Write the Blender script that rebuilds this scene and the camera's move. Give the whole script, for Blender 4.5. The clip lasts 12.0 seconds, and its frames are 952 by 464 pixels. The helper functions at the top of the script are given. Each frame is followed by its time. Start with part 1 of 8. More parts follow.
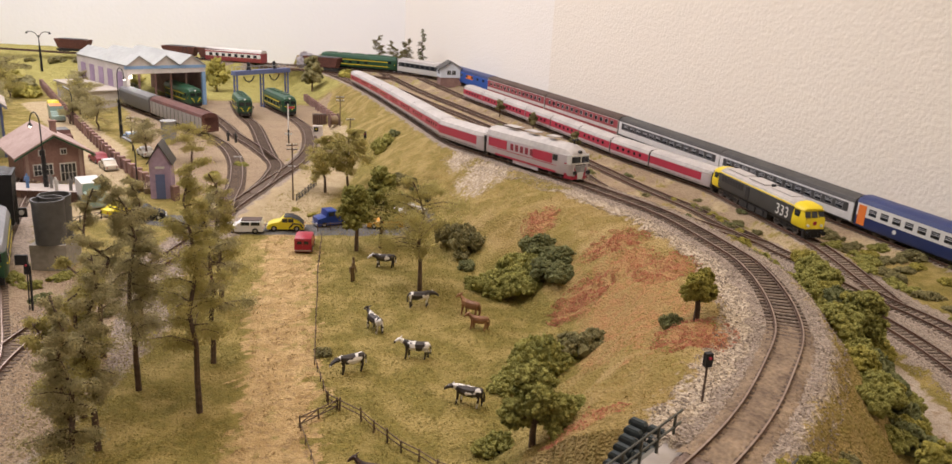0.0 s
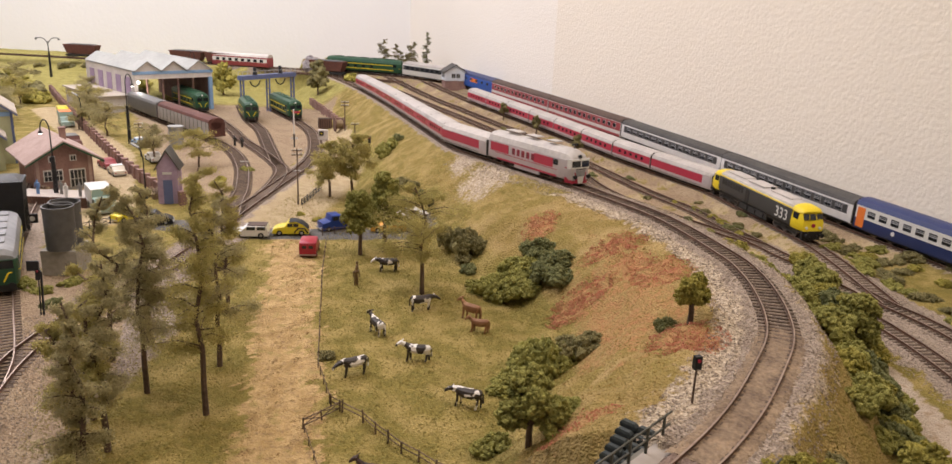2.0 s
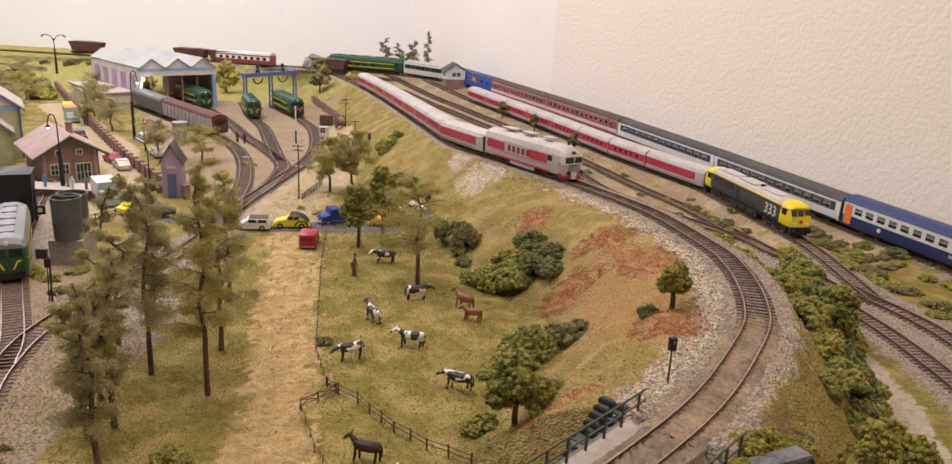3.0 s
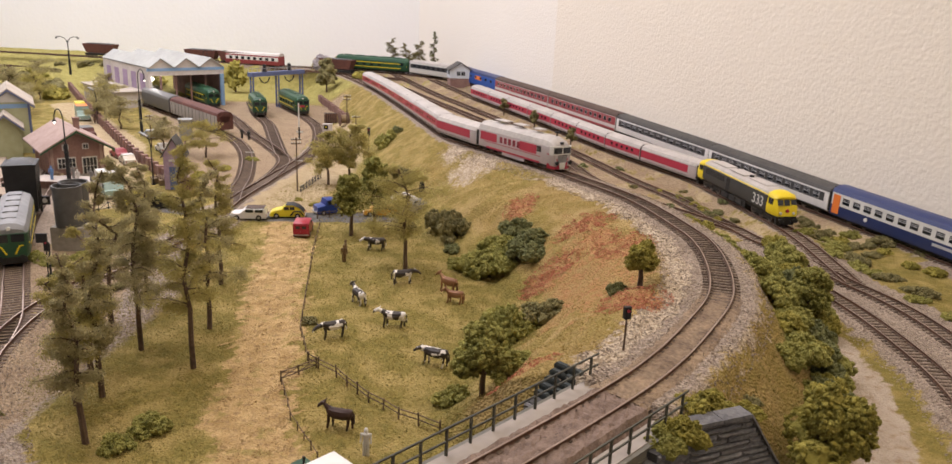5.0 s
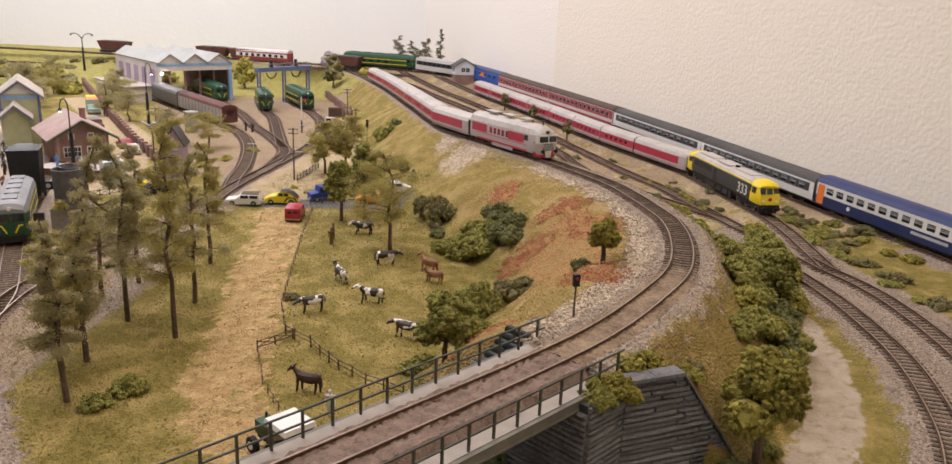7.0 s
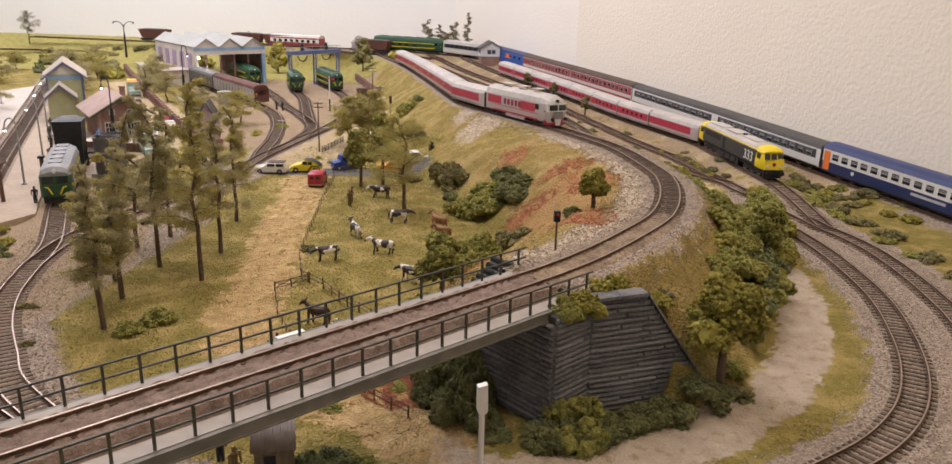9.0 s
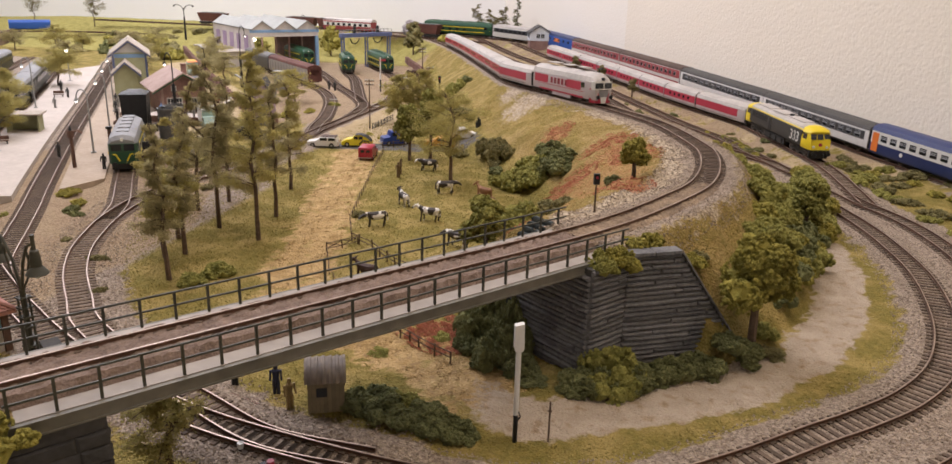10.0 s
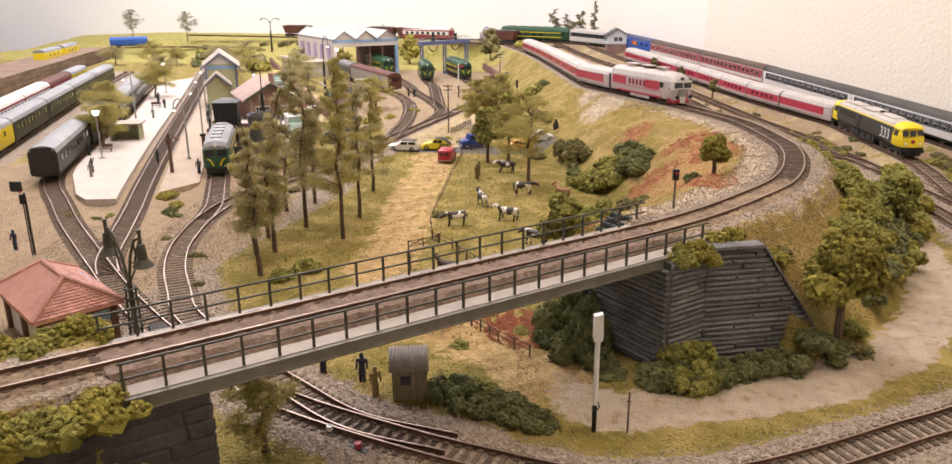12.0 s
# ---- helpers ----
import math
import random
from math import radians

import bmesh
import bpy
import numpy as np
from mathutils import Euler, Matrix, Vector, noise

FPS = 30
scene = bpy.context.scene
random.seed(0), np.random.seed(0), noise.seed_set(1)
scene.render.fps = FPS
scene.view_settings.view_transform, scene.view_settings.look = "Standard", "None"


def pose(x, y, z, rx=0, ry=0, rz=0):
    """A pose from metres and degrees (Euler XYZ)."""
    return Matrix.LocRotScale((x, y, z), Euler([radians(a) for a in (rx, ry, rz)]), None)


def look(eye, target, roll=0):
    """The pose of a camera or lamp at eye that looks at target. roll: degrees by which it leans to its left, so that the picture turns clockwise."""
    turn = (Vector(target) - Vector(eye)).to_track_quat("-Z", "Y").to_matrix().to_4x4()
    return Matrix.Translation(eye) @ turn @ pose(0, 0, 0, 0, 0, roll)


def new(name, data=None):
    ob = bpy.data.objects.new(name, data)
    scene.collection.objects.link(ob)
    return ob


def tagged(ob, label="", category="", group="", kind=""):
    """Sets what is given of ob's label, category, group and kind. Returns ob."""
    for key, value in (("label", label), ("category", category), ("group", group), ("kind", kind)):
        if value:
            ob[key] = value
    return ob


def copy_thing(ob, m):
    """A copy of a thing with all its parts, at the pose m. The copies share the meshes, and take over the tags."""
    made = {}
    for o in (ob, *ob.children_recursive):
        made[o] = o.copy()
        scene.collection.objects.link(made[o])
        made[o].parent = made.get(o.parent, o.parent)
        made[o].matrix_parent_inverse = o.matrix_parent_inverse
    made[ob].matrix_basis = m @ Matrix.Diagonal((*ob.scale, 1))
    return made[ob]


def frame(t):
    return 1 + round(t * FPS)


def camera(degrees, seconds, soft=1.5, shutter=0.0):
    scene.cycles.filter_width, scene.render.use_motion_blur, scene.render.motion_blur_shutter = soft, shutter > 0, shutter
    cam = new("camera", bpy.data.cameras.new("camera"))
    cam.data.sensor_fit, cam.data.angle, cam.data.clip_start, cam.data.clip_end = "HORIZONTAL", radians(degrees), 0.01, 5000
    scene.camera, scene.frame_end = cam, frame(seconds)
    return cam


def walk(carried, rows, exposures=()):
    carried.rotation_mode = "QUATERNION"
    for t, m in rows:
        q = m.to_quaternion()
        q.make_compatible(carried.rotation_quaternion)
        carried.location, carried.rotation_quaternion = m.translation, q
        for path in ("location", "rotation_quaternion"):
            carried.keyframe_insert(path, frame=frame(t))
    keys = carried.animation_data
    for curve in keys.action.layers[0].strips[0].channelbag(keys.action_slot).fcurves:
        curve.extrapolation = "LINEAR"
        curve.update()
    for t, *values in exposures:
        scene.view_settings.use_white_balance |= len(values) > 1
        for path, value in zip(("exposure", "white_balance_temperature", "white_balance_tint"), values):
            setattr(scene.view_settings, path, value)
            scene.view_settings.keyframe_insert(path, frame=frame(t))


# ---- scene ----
cam = camera(62.7, 12.0)
PATH = [
    (0, (0.0372, 0.0088, 0.2842), (-0.0055, 1.9246, -0.2885), 2.9),
    (0.5, (0.0369, 0.0097, 0.2841), (-0.0002, 1.9246, -0.2918), 3.1),
    (1, (0.0378, 0.0086, 0.2835), (0.0015, 1.9237, -0.2920), 3.0),
    (1.5, (0.0385, 0.0073, 0.2839), (0.0051, 1.9220, -0.2928), 3.1),
    (2, (0.0438, -0.0029, 0.2921), (-0.0177, 1.9125, -0.2801), 2.5),
    (2.5, (0.0475, -0.0160, 0.2922), (-0.0137, 1.8981, -0.2845), 2.8),
    (3, (0.0533, -0.0283, 0.2925), (-0.0140, 1.8867, -0.2805), 2.8),
    (5, (0.0876, -0.0523, 0.2825), (-0.0215, 1.8629, -0.2831), 2.4),
    (5.5, (0.0965, -0.0584, 0.2794), (-0.0302, 1.8561, -0.2850), 2.3),
    (6, (0.1087, -0.0656, 0.2764), (-0.0324, 1.8462, -0.2938), 2.4),
    (6.5, (0.1163, -0.0727, 0.2753), (-0.0396, 1.8391, -0.2909), 2.4),
    (7, (0.1285, -0.0783, 0.2720), (-0.0244, 1.8347, -0.2912), 2.4),
    (9, (0.1679, -0.1315, 0.2533), (-0.0790, 1.7640, -0.3352), 1.5),
    (9.5, (0.1749, -0.1464, 0.2465), (-0.1221, 1.7385, -0.3527), 1.7),
    (10, (0.1759, -0.1621, 0.2407), (-0.1857, 1.7059, -0.3755), 1.6),
    (10.5, (0.1717, -0.1739, 0.2387), (-0.2787, 1.6797, -0.3627), 0.6),
    (11, (0.1712, -0.1833, 0.2367), (-0.3436, 1.6589, -0.3475), -0.2),
    (11.5, (0.1741, -0.1841, 0.2379), (-0.3526, 1.6511, -0.3575), -0.1),
    (12, (0.1774, -0.1746, 0.2361), (-0.3761, 1.6510, -0.3646), -0.3),
]
walk(cam, [(t, look(eye, target, roll)) for t, eye, target, roll in PATH], exposures=[(0, 0.0, 6500, 10), (5, 0.0, 6420, 10), (8, -0.03, 6360, 10), (9.5, -0.02, 6370, 10), (10.5, -0.03, 6150, 10), (11, 0.02, 6090, 10), (11.5, 0.24, 6420, 10), (12, 0.42, 6500, 10)])

# ---------------------------------------------------------------- world and lights
world = bpy.data.worlds.new("room_world")
world.use_nodes = True
world.node_tree.nodes["Background"].inputs[0].default_value = (1.0, 0.96, 0.9, 1)
world.node_tree.nodes["Background"].inputs[1].default_value = 0.05
scene.world = world


def ceiling_lamp(name, x, y, z, sx, sy, watts, color, tx, ty):
    lamp = bpy.data.lights.new(name, "AREA")
    lamp.shape, lamp.size, lamp.size_y, lamp.energy, lamp.color = "RECTANGLE", sx, sy, watts, color
    ob = new(name, lamp)
    ob.matrix_world = look((x, y, z), (tx, ty, 0))
    return ob


ceiling_lamp("ceiling_lamp_back", -1.3, 1.7, 1.55, 3.0, 1.15, 66, (0.98, 0.935, 1.0), -1.25, 1.75)
door_light = bpy.data.lights.new("shed_door_light", "POINT")
door_light.energy, door_light.color, door_light.shadow_soft_size = 0.07, (1.0, 0.93, 0.85), 0.004
new("shed_door_light", door_light).matrix_world = pose(-0.811, 1.800, 0.064)
ceiling_lamp("ceiling_lamp_front", 0.45, 0.2, 1.55, 1.2, 1.0, 12.2, (1.0, 0.84, 0.68), 0.35, 0.35)
scene.view_settings.exposure = 0.0


# ---------------------------------------------------------------- mesh helpers, all in millimetres
class Shape:
    """Collects points and faces in millimetres; part() turns it into one mesh."""

    def __init__(self):
        self.v, self.f, self.n = [], [], 0

    def add(self, verts, faces):
        verts = np.asarray(verts, float).reshape(-1, 3)
        self.v.append(verts)
        self.f += [tuple(i + self.n for i in face) for face in faces]
        self.n += len(verts)
        return self

    def box(self, cx, cy, cz, sx, sy, sz, rz=0.0, top=1.0):
        """A box whose base centre is (cx, cy, cz); top narrows it upwards."""
        c, s = math.cos(radians(rz)), math.sin(radians(rz))
        out = []
        for z, k in ((0, 1.0), (sz, top)):
            for a, b in ((-1, -1), (1, -1), (1, 1), (-1, 1)):
                x, y = a * sx / 2 * k, b * sy / 2 * k
                out.append((cx + x * c - y * s, cy + x * s + y * c, cz + z))
        return self.add(out, [(3, 2, 1, 0), (4, 5, 6, 7), (0, 1, 5, 4), (1, 2, 6, 5), (2, 3, 7, 6), (3, 0, 4, 7)])

    def cyl(self, p, q, r, r2=None, n=10, caps=True):
        p, q = Vector(p), Vector(q)
        r2 = r if r2 is None else r2
        d = (q - p).normalized()
        a = d.orthogonal().normalized()
        b = d.cross(a)
        ring = [(math.cos(2 * math.pi * i / n), math.sin(2 * math.pi * i / n)) for i in range(n)]
        out = [p + (a * x + b * y) * r for x, y in ring] + [q + (a * x + b * y) * r2 for x, y in ring]
        faces = [(i, (i + 1) % n, n + (i + 1) % n, n + i) for i in range(n)]
        if caps:
            faces += [tuple(range(n - 1, -1, -1)), tuple(range(n, 2 * n))]
        return self.add([tuple(o) for o in out], faces)

    def tube(self, pts, r, n=6, r2=None):
        r2 = r if r2 is None else r2
        p = [Vector(q) for q in pts]
        k = len(p) - 1
        rings, a = [], None
        for i in range(k + 1):
            d = (p[min(k, i + 1)] - p[max(0, i - 1)]).normalized()
            a = d.orthogonal().normalized() if a is None else (a - d * a.dot(d)).normalized()
            b = d.cross(a)
            rr = r + (r2 - r) * i / k
            rings.append([tuple(p[i] + (a * math.cos(6.28319 * j / n) + b * math.sin(6.28319 * j / n)) * rr) for j in range(n)])
        return self.loft(rings)

    def loft(self, rings, caps=True, closed=True):
        """Skins rings of equal length, each a list of (x, y, z)."""
        n = len(rings[0])
        faces = []
        for k in range(len(rings) - 1):
            for i in range(n if closed else n - 1):
                j = (i + 1) % n
                faces.append((k * n + i, k * n + j, (k + 1) * n + j, (k + 1) * n + i))
        if caps:
            faces += [tuple(range(n - 1, -1, -1)), tuple(range((len(rings) - 1) * n, len(rings) * n))]
        return self.add([p for r in rings for p in r], faces)

    def prism(self, poly, y0, y1):
        """A polygon in x, z carried from y0 to y1."""
        return self.loft([[(x, y0, z) for x, z in poly], [(x, y1, z) for x, z in poly]])

    def slab(self, poly, z0, z1):
        return self.loft([[(x, y, z0) for x, y in poly], [(x, y, z1) for x, y in poly]])

    def quad(self, a, b, c, d):
        return self.add([a, b, c, d], [(0, 1, 2, 3)])

    def moved(self, m):
        for k, a in enumerate(self.v):
            self.v[k] = a @ np.array(m.to_3x3()).T + np.array(m.translation) * 1000
        return self


def mesh_of(shape, name, material, smooth=35):
    me = bpy.data.meshes.new(name)
    v = np.concatenate(shape.v) * 0.001 if shape.v else np.zeros((0, 3))
    me.from_pydata(v.tolist(), [], shape.f)
    me.polygons.foreach_set("use_smooth", [smooth > 0] * len(me.polygons))
    if smooth > 0:
        me.set_sharp_from_angle(angle=radians(smooth))
    me.materials.append(material)
    me.update()
    return me


def part(name, shape, material, parent=None, label="", at=None, smooth=35):
    """Links a shape (or a ready mesh) as one mesh object, under a thing or a part."""
    me = shape if isinstance(shape, bpy.types.Mesh) else mesh_of(shape, name, material, smooth)
    ob = new(name, me)
    if parent is not None:
        ob.parent = parent
    if at is not None:
        ob.matrix_basis = at
    if label:
        ob["label"] = label
    return ob


def thing(name, label, category, group="", kind="", at=None):
    ob = new(name)
    ob.empty_display_size = 0.01
    if at is not None:
        ob.matrix_basis = at
    return tagged(ob, label, category, group, kind)


def at(x, y, z=0.0, rz=0.0, s=1.0):
    """A pose from millimetres."""
    m = pose(x / 1000, y / 1000, z / 1000, 0, 0, rz)
    return m @ Matrix.Diagonal((s, s, s, 1)) if s != 1.0 else m


# ---------------------------------------------------------------- materials
def material(name, color, rough=0.7, color2=None, scale=300.0, bump=0.0, bump_scale=None, metal=0.0, spread=0.5, jitter=0.0, spec=0.35, detail=6.0):
    """A surface with a coarse and a fine variation of colour, a fine relief and, per object, a jitter of tone."""
    m = bpy.data.materials.new(name)
    m.use_nodes = True
    nt = m.node_tree
    b = nt.nodes["Principled BSDF"]
    b.inputs["Roughness"].default_value, b.inputs["Metallic"].default_value = rough, metal
    b.inputs["Specular IOR Level"].default_value = spec
    color2 = color2 or tuple(c * 0.72 for c in color)
    geo = nt.nodes.new("ShaderNodeNewGeometry")
    fine, coarse = nt.nodes.new("ShaderNodeTexNoise"), nt.nodes.new("ShaderNodeTexNoise")
    fine.inputs["Scale"].default_value, coarse.inputs["Scale"].default_value = scale, scale * 0.13
    fine.inputs["Detail"].default_value = detail
    for n in (fine, coarse):
        nt.links.new(geo.outputs["Position"], n.inputs["Vector"])
    add = nt.nodes.new("ShaderNodeMath")
    add.operation = "ADD"
    nt.links.new(fine.outputs["Fac"], add.inputs[0])
    nt.links.new(coarse.outputs["Fac"], add.inputs[1])
    ramp = nt.nodes.new("ShaderNodeMapRange")
    ramp.inputs["From Min"].default_value, ramp.inputs["From Max"].default_value = 1.0 - spread * 0.5, 1.0 + spread * 0.5
    nt.links.new(add.outputs[0], ramp.inputs["Value"])
    mix = nt.nodes.new("ShaderNodeMix")
    mix.data_type = "RGBA"
    mix.inputs[6].default_value, mix.inputs[7].default_value = (*color2, 1), (*color, 1)
    nt.links.new(ramp.outputs[0], mix.inputs[0])
    out = mix.outputs[2]
    if jitter:
        info, hsv, rng = nt.nodes.new("ShaderNodeObjectInfo"), nt.nodes.new("ShaderNodeHueSaturation"), nt.nodes.new("ShaderNodeMapRange")
        rng.inputs["To Min"].default_value, rng.inputs["To Max"].default_value = 1 - jitter, 1 + jitter
        nt.links.new(info.outputs["Random"], rng.inputs["Value"])
        nt.links.new(rng.outputs[0], hsv.inputs["Value"])
        nt.links.new(out, hsv.inputs["Color"])
        out = hsv.outputs[0]
    nt.links.new(out, b.inputs["Base Color"])
    if bump:
        bp, tex = nt.nodes.new("ShaderNodeBump"), nt.nodes.new("ShaderNodeTexNoise")
        tex.inputs["Scale"].default_value, tex.inputs["Detail"].default_value = bump_scale or scale, 4
        nt.links.new(geo.outputs["Position"], tex.inputs["Vector"])
        bp.inputs["Strength"].default_value, bp.inputs["Distance"].default_value = 1.0, bump / 1000
        nt.links.new(tex.outputs["Fac"], bp.inputs["Height"])
        nt.links.new(bp.outputs[0], b.inputs["Normal"])
    return m


def paint(name, color, rough=0.45, **k):
    return material(name, color, rough, tuple(c * 0.8 for c in color), 120, spread=0.9, **k)


RAIL = material("rusty_rail", (0.16, 0.085, 0.055), 0.55, (0.09, 0.05, 0.035), 400, metal=0.3)
RAILTOP = material("polished_rail_head", (0.40, 0.31, 0.25), 0.38, (0.27, 0.20, 0.16), 300, metal=0.7)
SLEEPER = material("weathered_sleeper", (0.135, 0.095, 0.068), 0.9, (0.075, 0.053, 0.039), 500, jitter=0.3)
CONCRETE = material("grey_concrete", (0.36, 0.33, 0.29), 0.85, (0.24, 0.22, 0.19), 200, bump=0.15)
DARKSTONE = material("dark_stone", (0.20, 0.195, 0.20), 0.8, (0.10, 0.098, 0.104), 420, bump=0.8, bump_scale=420, jitter=0.1)
# darker copy of DARKSTONE: the shade on the left abutment is put into its colour
SHADEDSTONE = material("smooth_shaded_stone", (0.075, 0.072, 0.075), 0.85, (0.045, 0.043, 0.045), 300, bump=0.4, jitter=0.1)
JOINT = material("dark_stone_joint", (0.07, 0.067, 0.066), 0.9, (0.04, 0.038, 0.038), 300)
GREENSTEEL = material("dark_green_steel", (0.072, 0.070, 0.052), 0.55, (0.048, 0.047, 0.036), 250)
BLACK = material("black_iron", (0.02, 0.02, 0.022), 0.5, (0.012, 0.012, 0.014), 200)
GLASS = material("dark_glass", (0.02, 0.024, 0.03), 0.08, (0.014, 0.016, 0.02), 200, spec=0.6)
SILVER = paint("silver_grey_paint", (0.50, 0.445, 0.455), 0.42)
RED = paint("red_paint", (0.40, 0.035, 0.065), 0.4)
UNDER = material("dirty_underframe", (0.035, 0.031, 0.028), 0.8, (0.02, 0.018, 0.016), 300)
ROOFGREY = material("weathered_roof_grey", (0.47, 0.43, 0.40), 0.65, (0.36, 0.33, 0.305), 150)
BARK = material("bark", (0.15, 0.10, 0.07), 0.9, (0.075, 0.05, 0.036), 300, bump=0.3)


# ---------------------------------------------------------------- lines of the tracks (millimetres: x, y, height of the rail head)
def spline(pts, step=4.0):
    """Evenly spaced points of a smooth line through pts."""
    p = np.array(pts, float)
    p = np.vstack([2 * p[0] - p[1], p, 2 * p[-1] - p[-2]])
    out = []
    for i in range(1, len(p) - 2):
        n = max(2, int(np.linalg.norm(p[i + 1] - p[i]) / 3))
        t = np.linspace(0, 1, n, endpoint=False)[:, None]
        a, b, c, d = p[i - 1], p[i], p[i + 1], p[i + 2]
        out.append(0.5 * (2 * b + (c - a) * t + (2 * a - 5 * b + 4 * c - d) * t ** 2 + (3 * b - a - 3 * c + d) * t ** 3))
    out = np.vstack(out + [p[-2:-1]])
    s = np.concatenate([[0], np.cumsum(np.linalg.norm(np.diff(out, axis=0), axis=1))])
    e = np.arange(0, s[-1], step)
    return np.stack([np.interp(e, s, out[:, k]) for k in range(out.shape[1])], axis=1)


class Line:
    def __init__(self, pts, step=4.0):
        self.p, self.step = spline(pts, step), step
        d = np.gradient(self.p, axis=0)
        self.t = d / np.linalg.norm(d, axis=1)[:, None]
        self.length = step * (len(self.p) - 1)

    def where(self, s):
        """Place and heading (degrees) at s millimetres from its start."""
        k = np.arange(len(self.p)) * self.step
        p = [np.interp(s, k, self.p[:, i]) for i in range(3)]
        t = [np.interp(s, k, self.t[:, i]) for i in range(3)]
        return p, math.degrees(math.atan2(t[1], t[0]))

    def nearest(self, x, y):
        i = int(np.argmin((self.p[:, 0] - x) ** 2 + (self.p[:, 1] - y) ** 2))
        return i * self.step

    def pose_car(self, s, length):
        """The pose of a car of that length whose middle stands at s, its front towards the line's start."""
        a, _ = self.where(s - length * 0.36)
        b, _ = self.where(s + length * 0.36)
        m = [(a[i] + b[i]) / 2 for i in range(3)]
        yaw = math.degrees(math.atan2(a[1] - b[1], a[0] - b[0]))
        tilt = -math.degrees(math.atan2(a[2] - b[2], math.hypot(a[0] - b[0], a[1] - b[1])))
        return pose(m[0] / 1000, m[1] / 1000, m[2] / 1000, 0, tilt, yaw)


def ramp_side(y):
    return float(np.interp(y, [0, 720, 950, 1290, 1550, 2150, 2330], [7, 7, 15, 24, 35, 54, 70]))


def ramp_upper(y):
    return float(np.interp(y, [0, 750, 1000, 1300, 1800, 2400], [84, 84, 79, 70, 63, 60]))


UPPER = Line([(x, y, ramp_upper(y)) for x, y in [
    (-330, -241), (-190, -73), (-112, 21), (-48, 98), (45, 210), (136, 319), (180, 380), (216, 446), (236, 490), (247, 533), (253, 580), (254, 622), (248, 668), (214, 784), (164, 880),
    (101, 984), (4, 1127), (-34, 1200), (-116, 1440), (-243, 1795), (-362, 2075), (-520, 2400)]])
LOOP = Line([(x, y, 7) for x, y in [
    (-1200, 1530), (-1050, 1290), (-901, 1060), (-748, 805), (-655, 645), (-592, 568), (-520, 505), (-440, 436), (-333, 352), (-260, 296), (-172, 237), (-92, 198), (-40, 179), (20, 166), (75, 158), (140, 155), (200, 175), (248, 208), (294, 247),
    (320, 268), (357, 303), (390, 350), (414, 410), (429, 480), (436, 545), (434, 610), (427, 675), (413, 742), (398, 795), (380, 850)]])
OUTER = Line([(x, y, ramp_side(y)) for x, y in [
    (60, 105), (160, 108), (260, 150), (340, 210), (405, 280), (448, 360), (474, 440), (486, 510), (488, 570), (486, 630), (479, 688), (465, 733), (447, 768), (430, 812), (405, 867), (383, 906),
    (363, 957), (340, 1017), (314, 1084), (284, 1142), (255, 1200), (220, 1282), (177, 1373), (129, 1476), (72, 1585), (8, 1701), (-67, 1840), (-155, 2003), (-330, 2330)]])
SIDING = Line([(x, y, ramp_side(y)) for x, y in [
    (370, 940), (330, 985), (270, 1060), (225, 1125), (194, 1190), (166, 1289), (125, 1389), (71, 1489), (10, 1605), (-60, 1734), (-142, 1878), (-219, 2022), (-281, 2125), (-380, 2290)]])
PARK = Line([(x, y, float(np.interp(y, [770, 860, 950, 1160, 1290, 1550, 2150, 2330], [8, 15, 22, 24, 26, 35, 54, 70]))) for x, y in [
    (452, 770), (446, 830), (440, 880), (428, 938), (411, 1000), (389, 1090), (364, 1180), (325, 1255), (254, 1377), (154, 1573), (62, 1750), (-60, 1985), (-200, 2260)]])
WALLSIDE = Line([(x, y, ramp_side(y)) for x, y in [
    (770, 480), (690, 650), (610, 830), (522, 1026), (466, 1160), (407, 1302), (281, 1548), (150, 1800), (-20, 2110), (-110, 2220), (-250, 2290), (-400, 2320), (-600, 2350), (-900, 2380)]])
YARD = Line([(x, y, 7) for x, y in [
    (60, 166), (0, 172), (-55, 198), (-120, 232), (-183, 274), (-216, 310), (-254, 355), (-285, 403), (-305, 447), (-322, 495), (-334, 560), (-331, 640), (-318, 705), (-306, 780), (-302, 880), (-308, 985),
    (-303, 1140), (-298, 1300), (-313, 1437), (-363, 1620), (-435, 1770), (-497, 1868), (-560, 1980)]])
LOCOTRACK = Line([(x, y, 7) for x, y in [(-322, 495), (-345, 545), (-400, 632), (-455, 720), (-515, 830), (-590, 990), (-680, 1180)]])
PLATTRACK = Line([(x, y, 7) for x, y in [
    (-300, 328), (-330, 362), (-377, 437), (-420, 505), (-490, 612), (-645, 857), (-820, 1141), (-1000, 1430), (-1180, 1720), (-1330, 2000)]])
SHEDTRACK = Line([(x, y, 7) for x, y in [(-308, 970), (-325, 1030), (-347, 1125), (-392, 1262), (-446, 1378), (-512, 1474), (-604, 1572), (-701, 1674), (-790, 1768), (-900, 1888), (-1010, 2010)]])
SHEDTRACK2 = Line([(x, y, 7) for x, y in [(-304, 1075), (-310, 1175), (-330, 1272), (-396, 1390), (-474, 1510), (-542, 1632), (-630, 1772), (-723, 1886), (-830, 2010)]])
GANTRYTRACK = Line([(x, y, 7) for x, y in [(-345, 1300), (-400, 1440), (-471, 1620), (-520, 1715), (-565, 1810), (-640, 1990)]])
COACHTRACK2 = Line([(x, y, 7) for x, y in [(-620, 380), (-740, 570), (-855, 755), (-1120, 1180), (-1300, 1480), (-1450, 1740)]])
